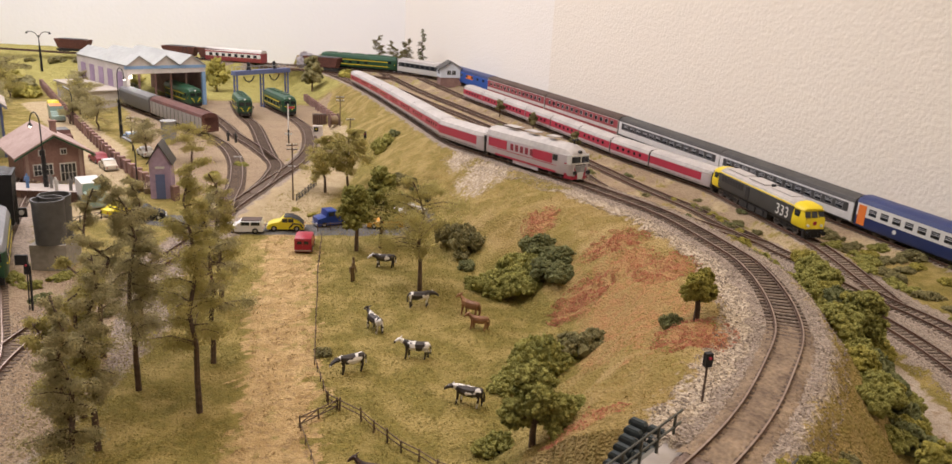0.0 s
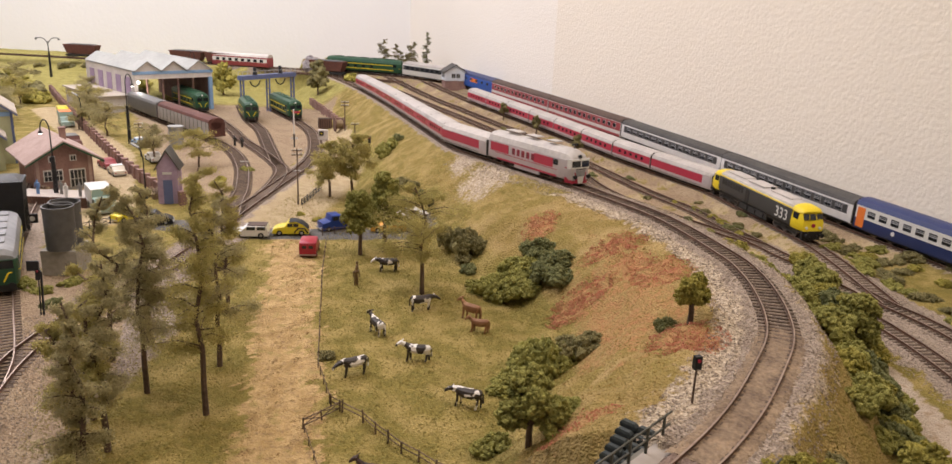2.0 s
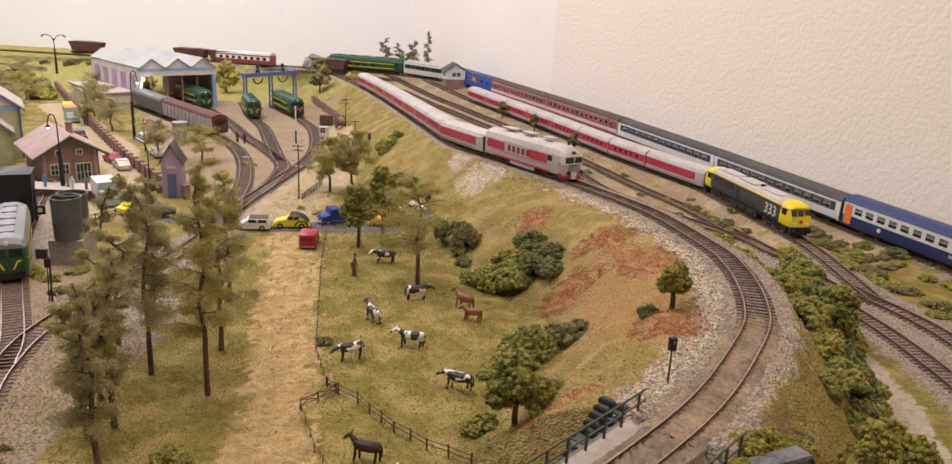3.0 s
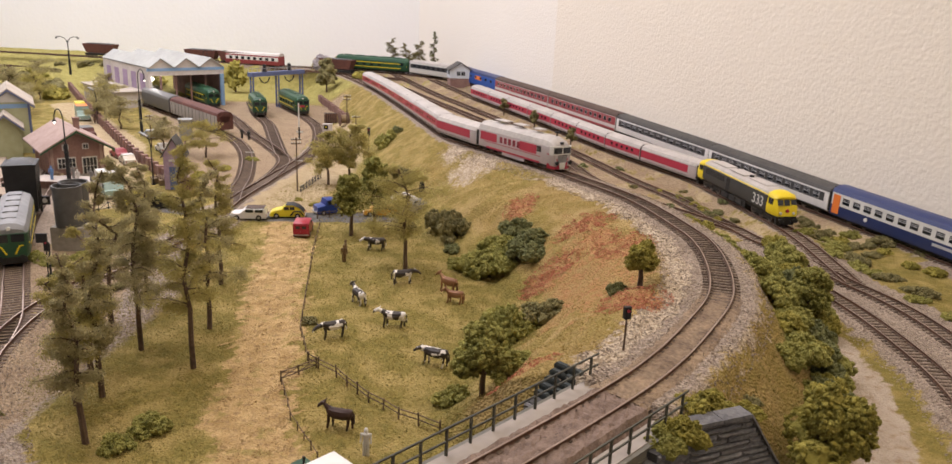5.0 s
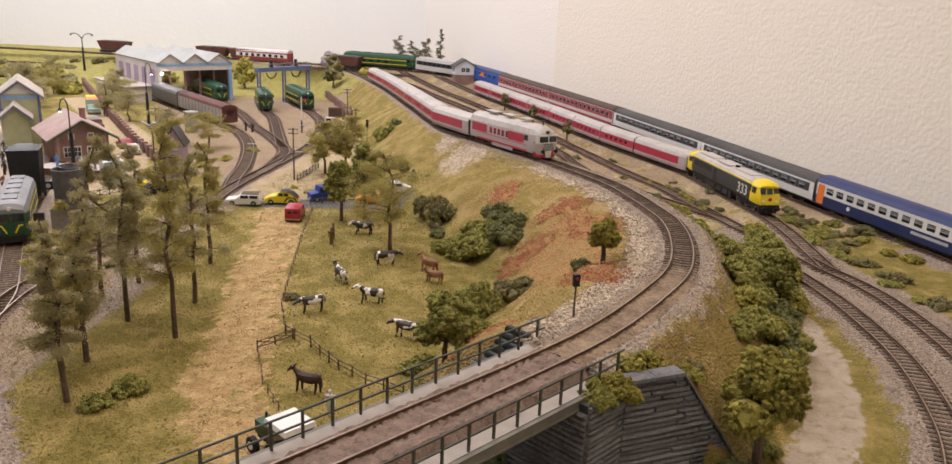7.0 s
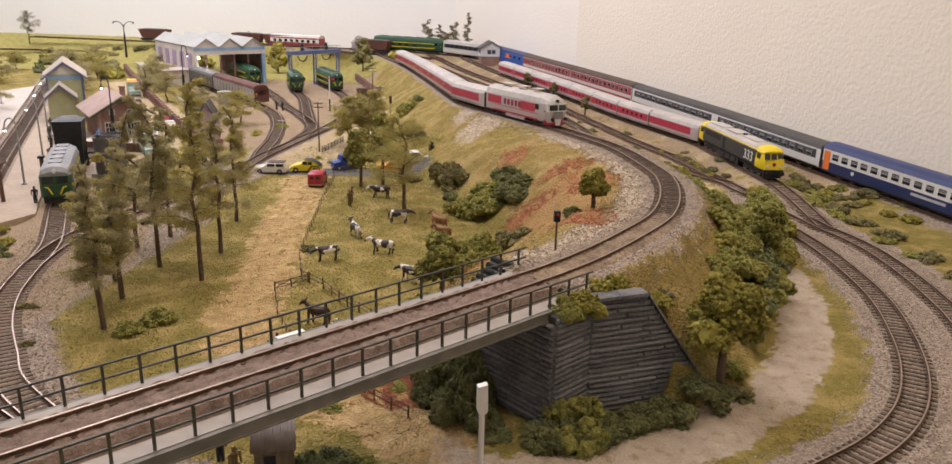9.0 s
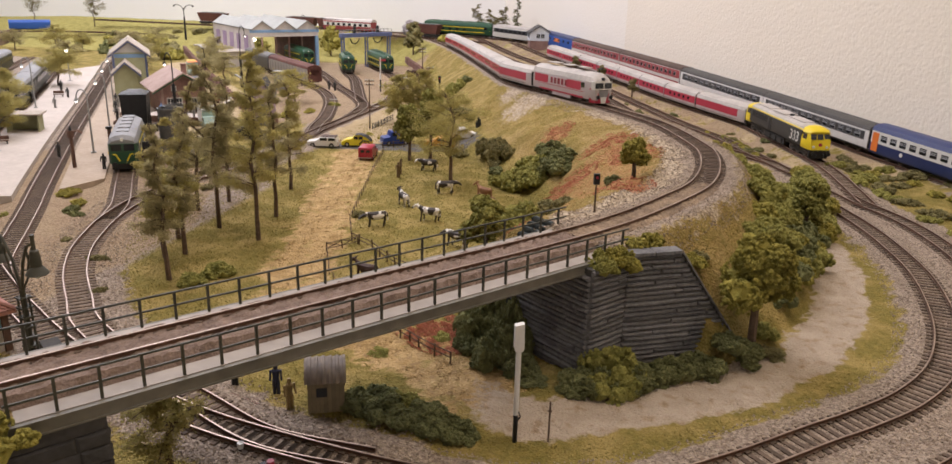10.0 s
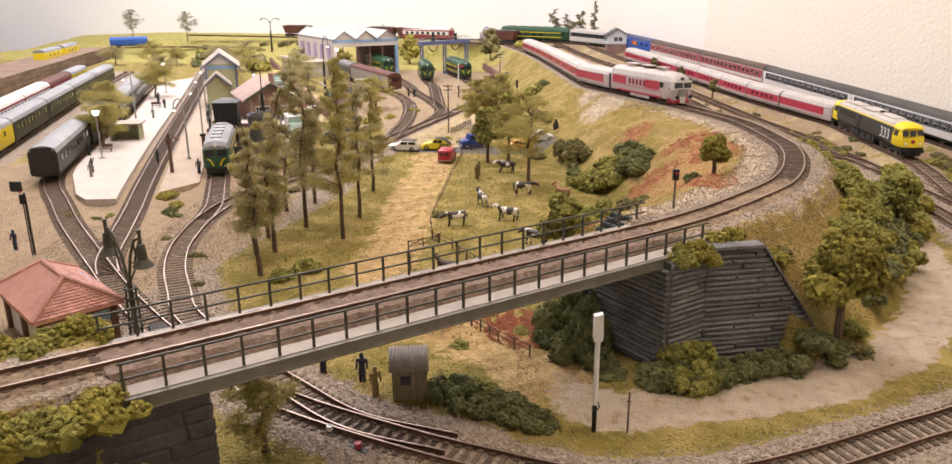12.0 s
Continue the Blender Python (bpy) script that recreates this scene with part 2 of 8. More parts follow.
COACHTRACK3 = Line([(x, y, 7) for x, y in [(-690, 380), (-805, 560), (-920, 745), (-1185, 1170), (-1370, 1480), (-1520, 1740)]])
TRACKS = [UPPER, LOOP, OUTER, SIDING, PARK, WALLSIDE, YARD, LOCOTRACK, PLATTRACK, SHEDTRACK, SHEDTRACK2, GANTRYTRACK, COACHTRACK2, COACHTRACK3]

# ends of the bridge on the upper line, and the corners of its abutments
S_LEFT, S_RIGHT = UPPER.nearest(-66, 76), UPPER.nearest(141, 326)
ALONG = Vector((0.64, 0.768))
RIGHT_CORNER, RIGHT_KNEE, RIGHT_WING = Vector((161, 287)), Vector((181.5, 311.5)), Vector((0.889, 0.457)).normalized()
LEFT_CORNER, LEFT_WING = Vector((-21, 81)), Vector((-0.64, -0.768)).normalized()


# ---------------------------------------------------------------- the ground: one sheet
def bumps(x, y, size, seed):
    """Smooth unevenness between about -1 and 1."""
    r = np.random.RandomState(seed)
    out = np.zeros_like(x)
    for k in range(9):
        a, ph, f = r.uniform(0, 6.28), r.uniform(0, 6.28), r.uniform(0.6, 1.8) / size
        out += np.sin((x * math.cos(a) + y * math.sin(a)) * 6.28 * f + ph)
    return out / 4.5


def near_line(x, y, line):
    """Distance from a line, the rail height there, the side (left is positive) and the distance along it."""
    q = line.p
    d, i = np.full(x.shape, 1e9), np.zeros(x.shape, int)
    for k in range(0, len(q), 3):
        e = (x - q[k, 0]) ** 2 + (y - q[k, 1]) ** 2
        m = e < d
        d[m], i[m] = e[m], k
    side = line.t[i, 0] * (y - q[i, 1]) - line.t[i, 1] * (x - q[i, 0])
    return np.sqrt(d), q[i, 2], side, i * line.step


def height(x, y):
    """Height of the ground in millimetres, for arrays x and y."""
    d, z, side, s = near_line(x, y, UPPER)
    base = np.where(side < 0, np.interp(y, [0, 720, 950, 1290, 1550, 2150], [0, 0, 8, 17, 28, 47]), 0.0)
    fall_in = np.interp(y, [250, 330, 420, 700, 1000, 1300, 2000], [1.1, 0.75, 0.42, 0.40, 0.55, 0.62, 0.7])
    fall = np.where(side > 0, fall_in, 1.15)
    bank = (z - 3.5) - fall * np.clip(d - 27, 0, None)
    # the broad rounded shoulder above the meadow
    round_off = np.interp(d * np.interp(y, [400, 500], [1.2, 1.0]), [27, 45, 60, 75, 90, 100, 128, 150, 165, 180, 300], [80.5, 80, 77.5, 71, 62, 57, 32, 13, 2, -8, -60]) + (z - 84)
    share = np.where(side > 0, np.interp(y, [335, 400, 850, 1000], [0, 1, 1, 0]), 0)
    bank = bank * (1 - share) + round_off * share
    uneven = bumps(x, y, 60, 3) * 1.6 + bumps(x, y, 22, 5) * 0.7
    bank += np.where(d > 32, uneven * 2.0, 0)
    ux, uy = x - RIGHT_CORNER.x, y - RIGHT_CORNER.y
    front = ux * ALONG.x + uy * ALONG.y
    flank = -ux * ALONG.y + uy * ALONG.x
    wing = -(x - RIGHT_KNEE.x) * RIGHT_WING.y + (y - RIGHT_KNEE.y) * RIGHT_WING.x
    vx, vy = x - LEFT_CORNER.x, y - LEFT_CORNER.y
    front_l = -(vx * ALONG.x + vy * ALONG.y)
    wing_l = vx * LEFT_WING.y - vy * LEFT_WING.x
    soil = ((s < S_LEFT) & (d < 31)) | ((front > 28) & ((flank > 6) | (wing > 6))) | ((front_l > 6) & (wing_l > 6) & (s < S_LEFT))
    open_span = ~soil & (s < S_RIGHT + 60)
    bank = np.where(open_span, -50, bank)
    h = np.maximum(bank, base)
    # low mounds in the meadow and the wooded strip
    h += np.where(bank < base + 3, uneven * 0.55, 0)
    # grassy rise behind the station and along the far edge
    h += 34 * np.clip((y - 2080 + 0.32 * (x + 900)) / 260, 0, 1) * np.clip((-820 - x) / 80, 0, 1)
    h += 22 * np.clip((y - 2400) / 160, 0, 1)
    # level beds of the tracks
    for line in TRACKS[1:]:
        dl, zl, _, _ = near_line(x, y, line)
        w = np.clip((34 - dl) / 14, 0, 1)
        h = np.where((h < zl + 12) & (w > 0), h * (1 - w) + (zl - 3.3) * w, h)
    return h


def gz(x, y):
    return float(height(np.array([float(x)]), np.array([float(y)]))[0])


def lines_of(lo, hi, marks):
    """Unequal steps: fine between the marks, coarse outside."""
    a, b, fine, coarse = marks
    return np.concatenate([np.arange(lo, a, coarse), np.arange(a, b, fine), np.arange(b, hi + coarse, coarse)])


GX, GY = lines_of(-2500, 900, (-460, 520, 5.0, 16.0)), lines_of(-420, 2700, (60, 1150, 5.0, 13.0))


def soft_in(v, lo, hi, edge):
    return np.clip((v - lo) / edge + 0.5, 0, 1) * np.clip((hi - v) / edge + 0.5, 0, 1)


def poly_dist(x, y, pts):
    """Distance from an open chain of points."""
    best = np.full(x.shape, 1e9)
    for (ax, ay), (bx, by) in zip(pts, pts[1:]):
        dx, dy = bx - ax, by - ay
        t = np.clip(((x - ax) * dx + (y - ay) * dy) / (dx * dx + dy * dy), 0, 1)
        best = np.minimum(best, np.hypot(x - ax - t * dx, y - ay - t * dy))
    return best


DIRT_ROAD = [(-205, 930), (-205, 880), (-170, 760), (-152, 660), (-122, 560), (-105, 490), (-95, 430), (-70, 370), (-20, 325), (40, 300), (95, 262)]
LOW_PATH = [(60, 285), (105, 245), (140, 232), (200, 262), (260, 300), (310, 360), (345, 430), (368, 520), (372, 620)]


def build_ground():
    x, y = np.meshgrid(GX, GY)
    z = height(x, y)
    ny, nx = x.shape
    v = np.stack([x, y, z], axis=-1).reshape(-1, 3) * 0.001
    i = np.arange(nx * ny).reshape(ny, nx)
    f = np.stack([i[:-1, :-1], i[:-1, 1:], i[1:, 1:], i[1:, :-1]], axis=-1).reshape(-1, 4)
    me = bpy.data.meshes.new("ground")
    me.from_pydata(v.tolist(), [], f.tolist())
    me.polygons.foreach_set("use_smooth", [True] * len(me.polygons))
    wob = bumps(x, y, 45, 11) * 0.35 + bumps(x, y, 17, 12) * 0.35 + np.random.RandomState(9).uniform(-0.5, 0.5, x.shape)
    gravel = np.zeros_like(x)
    for k, line in enumerate(TRACKS):
        d = near_line(x, y, line)[0]
        wide = np.where((y > 860) & (k in (2, 3, 4, 5)), 17, np.where((y > 950) & (k in (6, 9, 10, 11)), 20, 25 if k == 0 else 28 if k == 1 else 34))
        gravel = np.maximum(gravel, np.clip((wide + 7 * wob - d) / 10 + 0.5, 0, 1) * ((z > 30) if k == 0 else 1.0))
    # the stony ground round the lower loop, and the yard
    d_loop = near_line(x, y, LOOP)[0]
    gravel = np.maximum(gravel, np.clip((31 + 6 * wob - d_loop) / 12, 0, 1) * (x > 60))
    gravel = np.maximum(gravel, soft_in(x, -430 - (y - 500) * 0.4, -235, 30) * soft_in(y, 180, 700, 60))
    gravel = np.maximum(gravel, np.clip((near_line(x, y, OUTER)[0] < 45) * 1.0, 0, 1) * (y < 900))
    du, _, side_u, _ = near_line(x, y, UPPER)
    dry = np.clip((z - 14) / 14, 0, 1) * np.where((side_u < 0) & (y < 900), 0.62, np.interp(y, [780, 900], [1.0, 0.5]))
    road = np.clip((27 + 17 * wob - poly_dist(x, y, DIRT_ROAD)) / 14 + 0.5, 0, 1) * (y < 960)
    path = np.clip((np.interp(x, [100, 200, 330], [21, 20, 20]) + 7 * wob - poly_dist(x, y, LOW_PATH)) / 10 + 0.5, 0, 1) * (z < 8) * np.clip((x - 80) / 40, 0, 1)
    sand = np.clip((80 - poly_dist(x, y, [(-215, 930), (-265, 985), (-250, 1090), (-250, 1250), (-290, 1700)])) / 50, 0, 1) * (z < 14) * (y > 905)
    sand = np.maximum(sand, np.clip((46 - poly_dist(x, y, [(-470, 950), (-500, 1010), (-650, 1330), (-1030, 1800)])) / 14, 0, 1))
    sand = np.maximum(sand, np.clip(0.62 + 0.3 * bumps(x, y, 110, 15) + 0.5 * wob, 0, 0.9) * (side_u < 0) * np.clip((y - 860) / 80, 0, 1) * (z > 5))
    tar = np.clip((24 - poly_dist(x, y, [(-380, 935), (-270, 918), (-180, 930), (-60, 955), (40, 1000)])) / 10 + 0.5, 0, 1) * (z < 20)
    yard = soft_in(x, -760, -235, 30) * soft_in(y, 200, 760, 70) * (x < -235 - np.clip(y - 500, 0, None) * 0.4) * 0.8
    yard = np.maximum(yard, soft_in(x, -1000, -300, 60) * soft_in(y, 1060, 2000, 80) * (x < -330 - (y - 1400) * 0.1) * (x > -390 - (y - 1000) * 0.55))
    yard = np.maximum(yard, np.clip(0.62 + 0.4 * bumps(x, y, 70, 16) + 0.4 * wob, 0, 0.95) * (side_u < 0) * np.clip((y - 920) / 80, 0, 1) * (z > 5))
    red = np.zeros_like(x)
    for cx, cy, rx, ry in ((118, 662, 27, 24), (154, 722, 30, 22), (186, 640, 26, 30), (165, 675, 20, 28), (88, 823, 20, 26), (175, 492, 26, 28), (60, 330, 34, 30), (96, 408, 24, 16)):
        red = np.maximum(red, np.clip(1.25 - np.hypot((x - cx) / rx, (y - cy) / ry) + 0.3 * wob, 0, 1))
    red = np.maximum(red, 0.56 * np.clip(1.6 - np.hypot((x - 150) / 52, (y - 600) / 130) + 0.5 * wob, 0, 1) * (z > 20))
    stony = np.clip(1.3 - np.hypot((x + 12) / 24, (y - 1090) / 42) + 0.2 * wob, 0, 1)
    stony = np.maximum(stony, np.clip(1.2 - np.hypot((x - 20) / 45, (y - 1010) / 60) + 0.3 * wob, 0, 1))
    stony = np.maximum(stony, np.clip((np.where(side_u < 0, 36, 52) + 14 * wob - du) / 16, 0, 1) * (z > 30) * (y < 900) * (y > 300))
    far = np.clip((y - 1950) / 150, 0, 1) * (gravel < 0.5)
    for name, a in (("gravel", gravel), ("dry", dry), ("road", road), ("path", path), ("sand", sand), ("tar", tar), ("yard", yard), ("red", red), ("stony", stony), ("far", far)):
        me.attributes.new(name, "FLOAT", "POINT").data.foreach_set("value", a.reshape(-1).astype(float))
    me.materials.append(GROUND)
    return tagged(new("ground", me), "modelled grass, dirt and gravel landscape of a model railway", "ground", kind="structure")


def ground_material():
    m = bpy.data.materials.new("scattered_ground")
    m.use_nodes = True
    nt = m.node_tree
    b = nt.nodes["Principled BSDF"]
    b.inputs["Roughness"].default_value, b.inputs["Specular IOR Level"].default_value = 0.95, 0.15
    geo = nt.nodes.new("ShaderNodeNewGeometry")

    def noise_tex(scale, detail=5):
        n = nt.nodes.new("ShaderNodeTexNoise")
        n.inputs["Scale"].default_value, n.inputs["Detail"].default_value = scale, detail
        nt.links.new(geo.outputs["Position"], n.inputs["Vector"])
        return n.outputs["Fac"]

    def spread(fac, lo, hi):
        r = nt.nodes.new("ShaderNodeMapRange")
        r.inputs["From Min"].default_value, r.inputs["From Max"].default_value = lo, hi
        nt.links.new(fac, r.inputs["Value"])
        return r.outputs[0]

    def mixed(fac, a, c):
        n = nt.nodes.new("ShaderNodeMix")
        n.data_type = "RGBA"
        for value, k in ((fac, 0), (a, 6), (c, 7)):
            if isinstance(value, tuple):
                n.inputs[k].default_value = (*value, 1)
            else:
                nt.links.new(value, n.inputs[k])
        return n.outputs[2]

    def masked(name, ragged=0.5):
        a, add, r = nt.nodes.new("ShaderNodeAttribute"), nt.nodes.new("ShaderNodeMath"), nt.nodes.new("ShaderNodeMapRange")
        a.attribute_name = name
        add.operation = "MULTIPLY_ADD"
        nt.links.new(grain, add.inputs[0])
        add.inputs[1].default_value = ragged
        nt.links.new(a.outputs["Fac"], add.inputs[2])
        r.inputs["From Min"].default_value, r.inputs["From Max"].default_value = 0.35 + ragged * 0.5, 0.65 + ragged * 0.5
        nt.links.new(add.outputs[0], r.inputs["Value"])
        return r.outputs[0]

    grain = noise_tex(260)
    fine, mid, big = spread(noise_tex(1400, 3), 0.3, 0.7), spread(noise_tex(70), 0.35, 0.65), spread(noise_tex(14), 0.35, 0.65)
    cells = nt.nodes.new("ShaderNodeTexVoronoi")
    cells.inputs["Scale"].default_value = 520
    nt.links.new(geo.outputs["Position"], cells.inputs["Vector"])
    tone = nt.nodes.new("ShaderNodeSeparateColor")
    nt.links.new(cells.outputs["Color"], tone.inputs[0])
    patch, tuft = spread(noise_tex(32, 6), 0.46, 0.62), spread(noise_tex(170, 4), 0.44, 0.6)
    grass = mixed(mid, mixed(fine, (0.145, 0.115, 0.026), (0.27, 0.21, 0.058)), mixed(fine, (0.19, 0.148, 0.038), (0.33, 0.258, 0.082)))
    grass = mixed(tuft, grass, mixed(fine, (0.125, 0.104, 0.024), (0.245, 0.195, 0.056)))
    grass = mixed(patch, grass, mixed(fine, (0.25, 0.185, 0.058), (0.42, 0.32, 0.12)))
    straw = mixed(mid, mixed(fine, (0.19, 0.128, 0.04), (0.36, 0.248, 0.088)), mixed(fine, (0.26, 0.18, 0.065), (0.46, 0.33, 0.14)))
    straw = mixed(tuft, straw, mixed(fine, (0.165, 0.116, 0.036), (0.32, 0.23, 0.08)))
    straw = mixed(big, straw, mixed(patch, mixed(fine, (0.175, 0.13, 0.034), (0.33, 0.248, 0.08)), mixed(fine, (0.29, 0.2, 0.08), (0.50, 0.365, 0.165))))
    stones = mixed(tone.outputs[0], mixed(fine, (0.165, 0.125, 0.098), (0.27, 0.21, 0.165)), mixed(fine, (0.30, 0.238, 0.185), (0.48, 0.395, 0.315)))
    earth = mixed(mid, mixed(fine, (0.29, 0.18, 0.07), (0.47, 0.325, 0.145)), mixed(fine, (0.42, 0.28, 0.12), (0.64, 0.46, 0.235)))
    earth = mixed(spread(noise_tex(210, 7), 0.50, 0.66), earth, mixed(fine, (0.25, 0.16, 0.075), (0.42, 0.29, 0.15)))
    pale = mixed(mid, mixed(fine, (0.31, 0.245, 0.18), (0.47, 0.385, 0.30)), mixed(fine, (0.39, 0.315, 0.245), (0.54, 0.45, 0.36)))
    pale = mixed(spread(noise_tex(110, 6), 0.55, 0.68), pale, mixed(fine, (0.25, 0.18, 0.115), (0.40, 0.30, 0.20)))
    sandy = mixed(mid, mixed(fine, (0.30, 0.22, 0.12), (0.48, 0.37, 0.22)), mixed(fine, (0.38, 0.29, 0.165), (0.56, 0.45, 0.29)))
    rosy = mixed(mid, mixed(fine, (0.30, 0.14, 0.062), (0.47, 0.24, 0.115)), mixed(fine, (0.27, 0.165, 0.062), (0.44, 0.285, 0.125)))
    white = mixed(tone.outputs[1], (0.30, 0.23, 0.155), (0.58, 0.48, 0.36))
    col = grass
    for name, c, r in (("dry", straw, 0.9), ("far", mixed(mid, mixed(fine, (0.22, 0.19, 0.055), (0.33, 0.29, 0.09)), mixed(fine, (0.30, 0.26, 0.08), (0.46, 0.40, 0.14))), 0.5), ("sand", sandy, 0.5), ("stony", white, 1.4),
                       ("road", mixed(spread(noise_tex(60, 6), 0.56, 0.66), earth, mixed(fine, (0.24, 0.18, 0.06), (0.42, 0.32, 0.125))), 1.2), ("red", rosy, 1.0), ("path", pale, 0.9), ("tar", mixed(mid, (0.10, 0.095, 0.09), (0.16, 0.15, 0.14)), 0.2), ("gravel", stones, 0.6), ("yard", mixed(spread(noise_tex(26, 5), 0.44, 0.6), mixed(tone.outputs[0], mixed(fine, (0.185, 0.128, 0.082), (0.30, 0.212, 0.138)), mixed(fine, (0.27, 0.195, 0.125), (0.43, 0.322, 0.21))), mixed(tone.outputs[0], mixed(fine, (0.225, 0.16, 0.095), (0.34, 0.25, 0.155)), mixed(fine, (0.30, 0.222, 0.14), (0.46, 0.355, 0.24)))), 0.9)):
        col = mixed(masked(name, r), col, c)
    rich = nt.nodes.new("ShaderNodeHueSaturation")
    rich.inputs["Saturation"].default_value = 1.0
    nt.links.new(col, rich.inputs["Color"])
    nt.links.new(rich.outputs[0], b.inputs["Base Color"])
    bp = nt.nodes.new("ShaderNodeBump")
    bp.inputs["Distance"].default_value = 0.0014
    h = nt.nodes.new("ShaderNodeMath")
    h.operation = "ADD"
    nt.links.new(cells.outputs["Distance"], h.inputs[0])
    nt.links.new(noise_tex(700, 4), h.inputs[1])
    nt.links.new(h.outputs[0], bp.inputs["Height"])
    nt.links.new(bp.outputs[0], b.inputs["Normal"])
    return m


GROUND = ground_material()
build_ground()
PLYWOOD = material("plywood", (0.42, 0.30, 0.18), 0.7, (0.33, 0.23, 0.13), 40)
table = thing("layout_table", "plain plywood table under the model landscape", "table", kind="structure")
part("board", Shape().slab([(-2500, -420), (900, -420), (900, 2690), (-2500, 2690)], -40, -14), PLYWOOD, table)
for x in (-2400, -800, 800):
    for y in (-340, 1100, 2600):
        if not (x == 800 and y > 300):
            part("leg", Shape().box(x, y, -900, 70, 70, 860), PLYWOOD, table)


# ---------------------------------------------------------------- the room
def stucco(name, c1, c2, size, depth):
    m = bpy.data.materials.new(name)
    m.use_nodes = True
    nt = m.node_tree
    b = nt.nodes["Principled BSDF"]
    b.inputs["Roughness"].default_value, b.inputs["Specular IOR Level"].default_value = 0.75, 0.3
    geo = nt.nodes.new("ShaderNodeNewGeometry")
    n1, n2, n3, mix, bp = [nt.nodes.new("ShaderNode" + k) for k in ("TexNoise", "TexVoronoi", "TexNoise", "Mix", "Bump")]
    n1.inputs["Scale"].default_value, n2.inputs["Scale"].default_value, n3.inputs["Scale"].default_value = 1000 / size, 700 / size, 3.0
    n2.feature = "SMOOTH_F1"
    for n in (n1, n2, n3):
        nt.links.new(geo.outputs["Position"], n.inputs["Vector"])
    mix.data_type = "RGBA"
    mix.inputs[6].default_value, mix.inputs[7].default_value = (*c1, 1), (*c2, 1)
    nt.links.new(n3.outputs["Fac"], mix.inputs[0])
    nt.links.new(mix.outputs[2], b.inputs["Base Color"])
    h = nt.nodes.new("ShaderNodeMath")
    h.operation = "MULTIPLY_ADD"
    nt.links.new(n1.outputs["Fac"], h.inputs[0])
    h.inputs[1].default_value = 1.6
    nt.links.new(n2.outputs["Distance"], h.inputs[2])
    bp.inputs["Distance"].default_value = depth / 1000
    nt.links.new(h.outputs[0], bp.inputs["Height"])
    nt.links.new(bp.outputs[0], b.inputs["Normal"])
    return m


CREAM = stucco("cream_stucco", (0.74, 0.67, 0.57), (0.79, 0.725, 0.63), 4.6, 0.55)
# CREAM paled: cooler, brighter light towards the far corner is put into the colour
LITCREAM = stucco("cream_stucco_lit_tint", (0.775, 0.725, 0.655), (0.81, 0.765, 0.70), 4.6, 0.4)
WHITE = stucco("white_plaster", (0.80, 0.79, 0.78), (0.84, 0.83, 0.82), 9, 0.3)


def wall(name, p, q, z0, z1, thick, mat, label):
    """An upright wall from p to q (millimetres), its visible face on their line, its body on the right of that way."""
    d = (Vector(q) - Vector(p)).normalized()
    n = Vector((d.y, -d.x)) * thick
    poly = [(p[0], p[1]), (q[0], q[1]), (q[0] + n.x, q[1] + n.y), (p[0] + n.x, p[1] + n.y)]
    return tagged(part(name, Shape().slab(poly[::-1], z0, z1), mat), label, "wall", kind="structure")


wall("wall_east", (218, 1879), (1107, 134), -900, 1620, 80, CREAM, "cream stucco room wall beside the parked trains")
wall("wall_north_east", (-246, 2790), (218, 1879), -900, 1620, 80, LITCREAM, "cream stucco room wall towards the far corner")
wall("wall_south_east", (1107, 134), (1107, -1300), -900, 1620, 80, CREAM, "cream stucco room wall")
wall("wall_north", (-3900, 2790), (-246, 2790), -900, 1620, 80, WHITE, "white plastered room wall behind the layout")
wall("wall_west", (-3900, -1300), (-3900, 2790), -900, 1620, 80, WHITE, "white plastered room wall")
wall("wall_south", (1107, -1300), (-3900, -1300), -900, 1620, 80, WHITE, "white plastered room wall")
tagged(part("ceiling", Shape().slab([(-4000, -1400), (1300, -1400), (1300, 2900), (-4000, 2900)], 1620, 1700), WHITE), "white room ceiling", "ceiling", kind="structure")
tagged(part("floor", Shape().slab([(-4000, -1400), (1300, -1400), (1300, 2900), (-4000, 2900)], -960, -900), CONCRETE), "grey room floor", "floor", kind="structure")


# ---------------------------------------------------------------- rails and sleepers
def strip(line, s0, s1, offset, z, w, h, step=8.0):
    """A bar that follows the line at an offset (left is positive), its top at z above the rail height."""
    rings = []
    for s in np.arange(s0, s1 + 0.1, step):
        (x, y, zz), yaw = line.where(s)
        a = radians(yaw)
        nx, ny = -math.sin(a), math.cos(a)
        rings.append([(x + nx * (offset + k), y + ny * (offset + k), zz + z + dz) for k, dz in ((-w / 2, -h), (w / 2, -h), (w / 2, 0), (-w / 2, 0))])
    return rings


SLEEPER_MESH = mesh_of(Shape().box(0, 0, -2.2, 3.1, 29, 1.9, top=0.94).box(0, 8.25, -0.6, 3.4, 4.2, 0.9).box(0, -8.25, -0.6, 3.4, 4.2, 0.9), "sleeper", SLEEPER, 0)


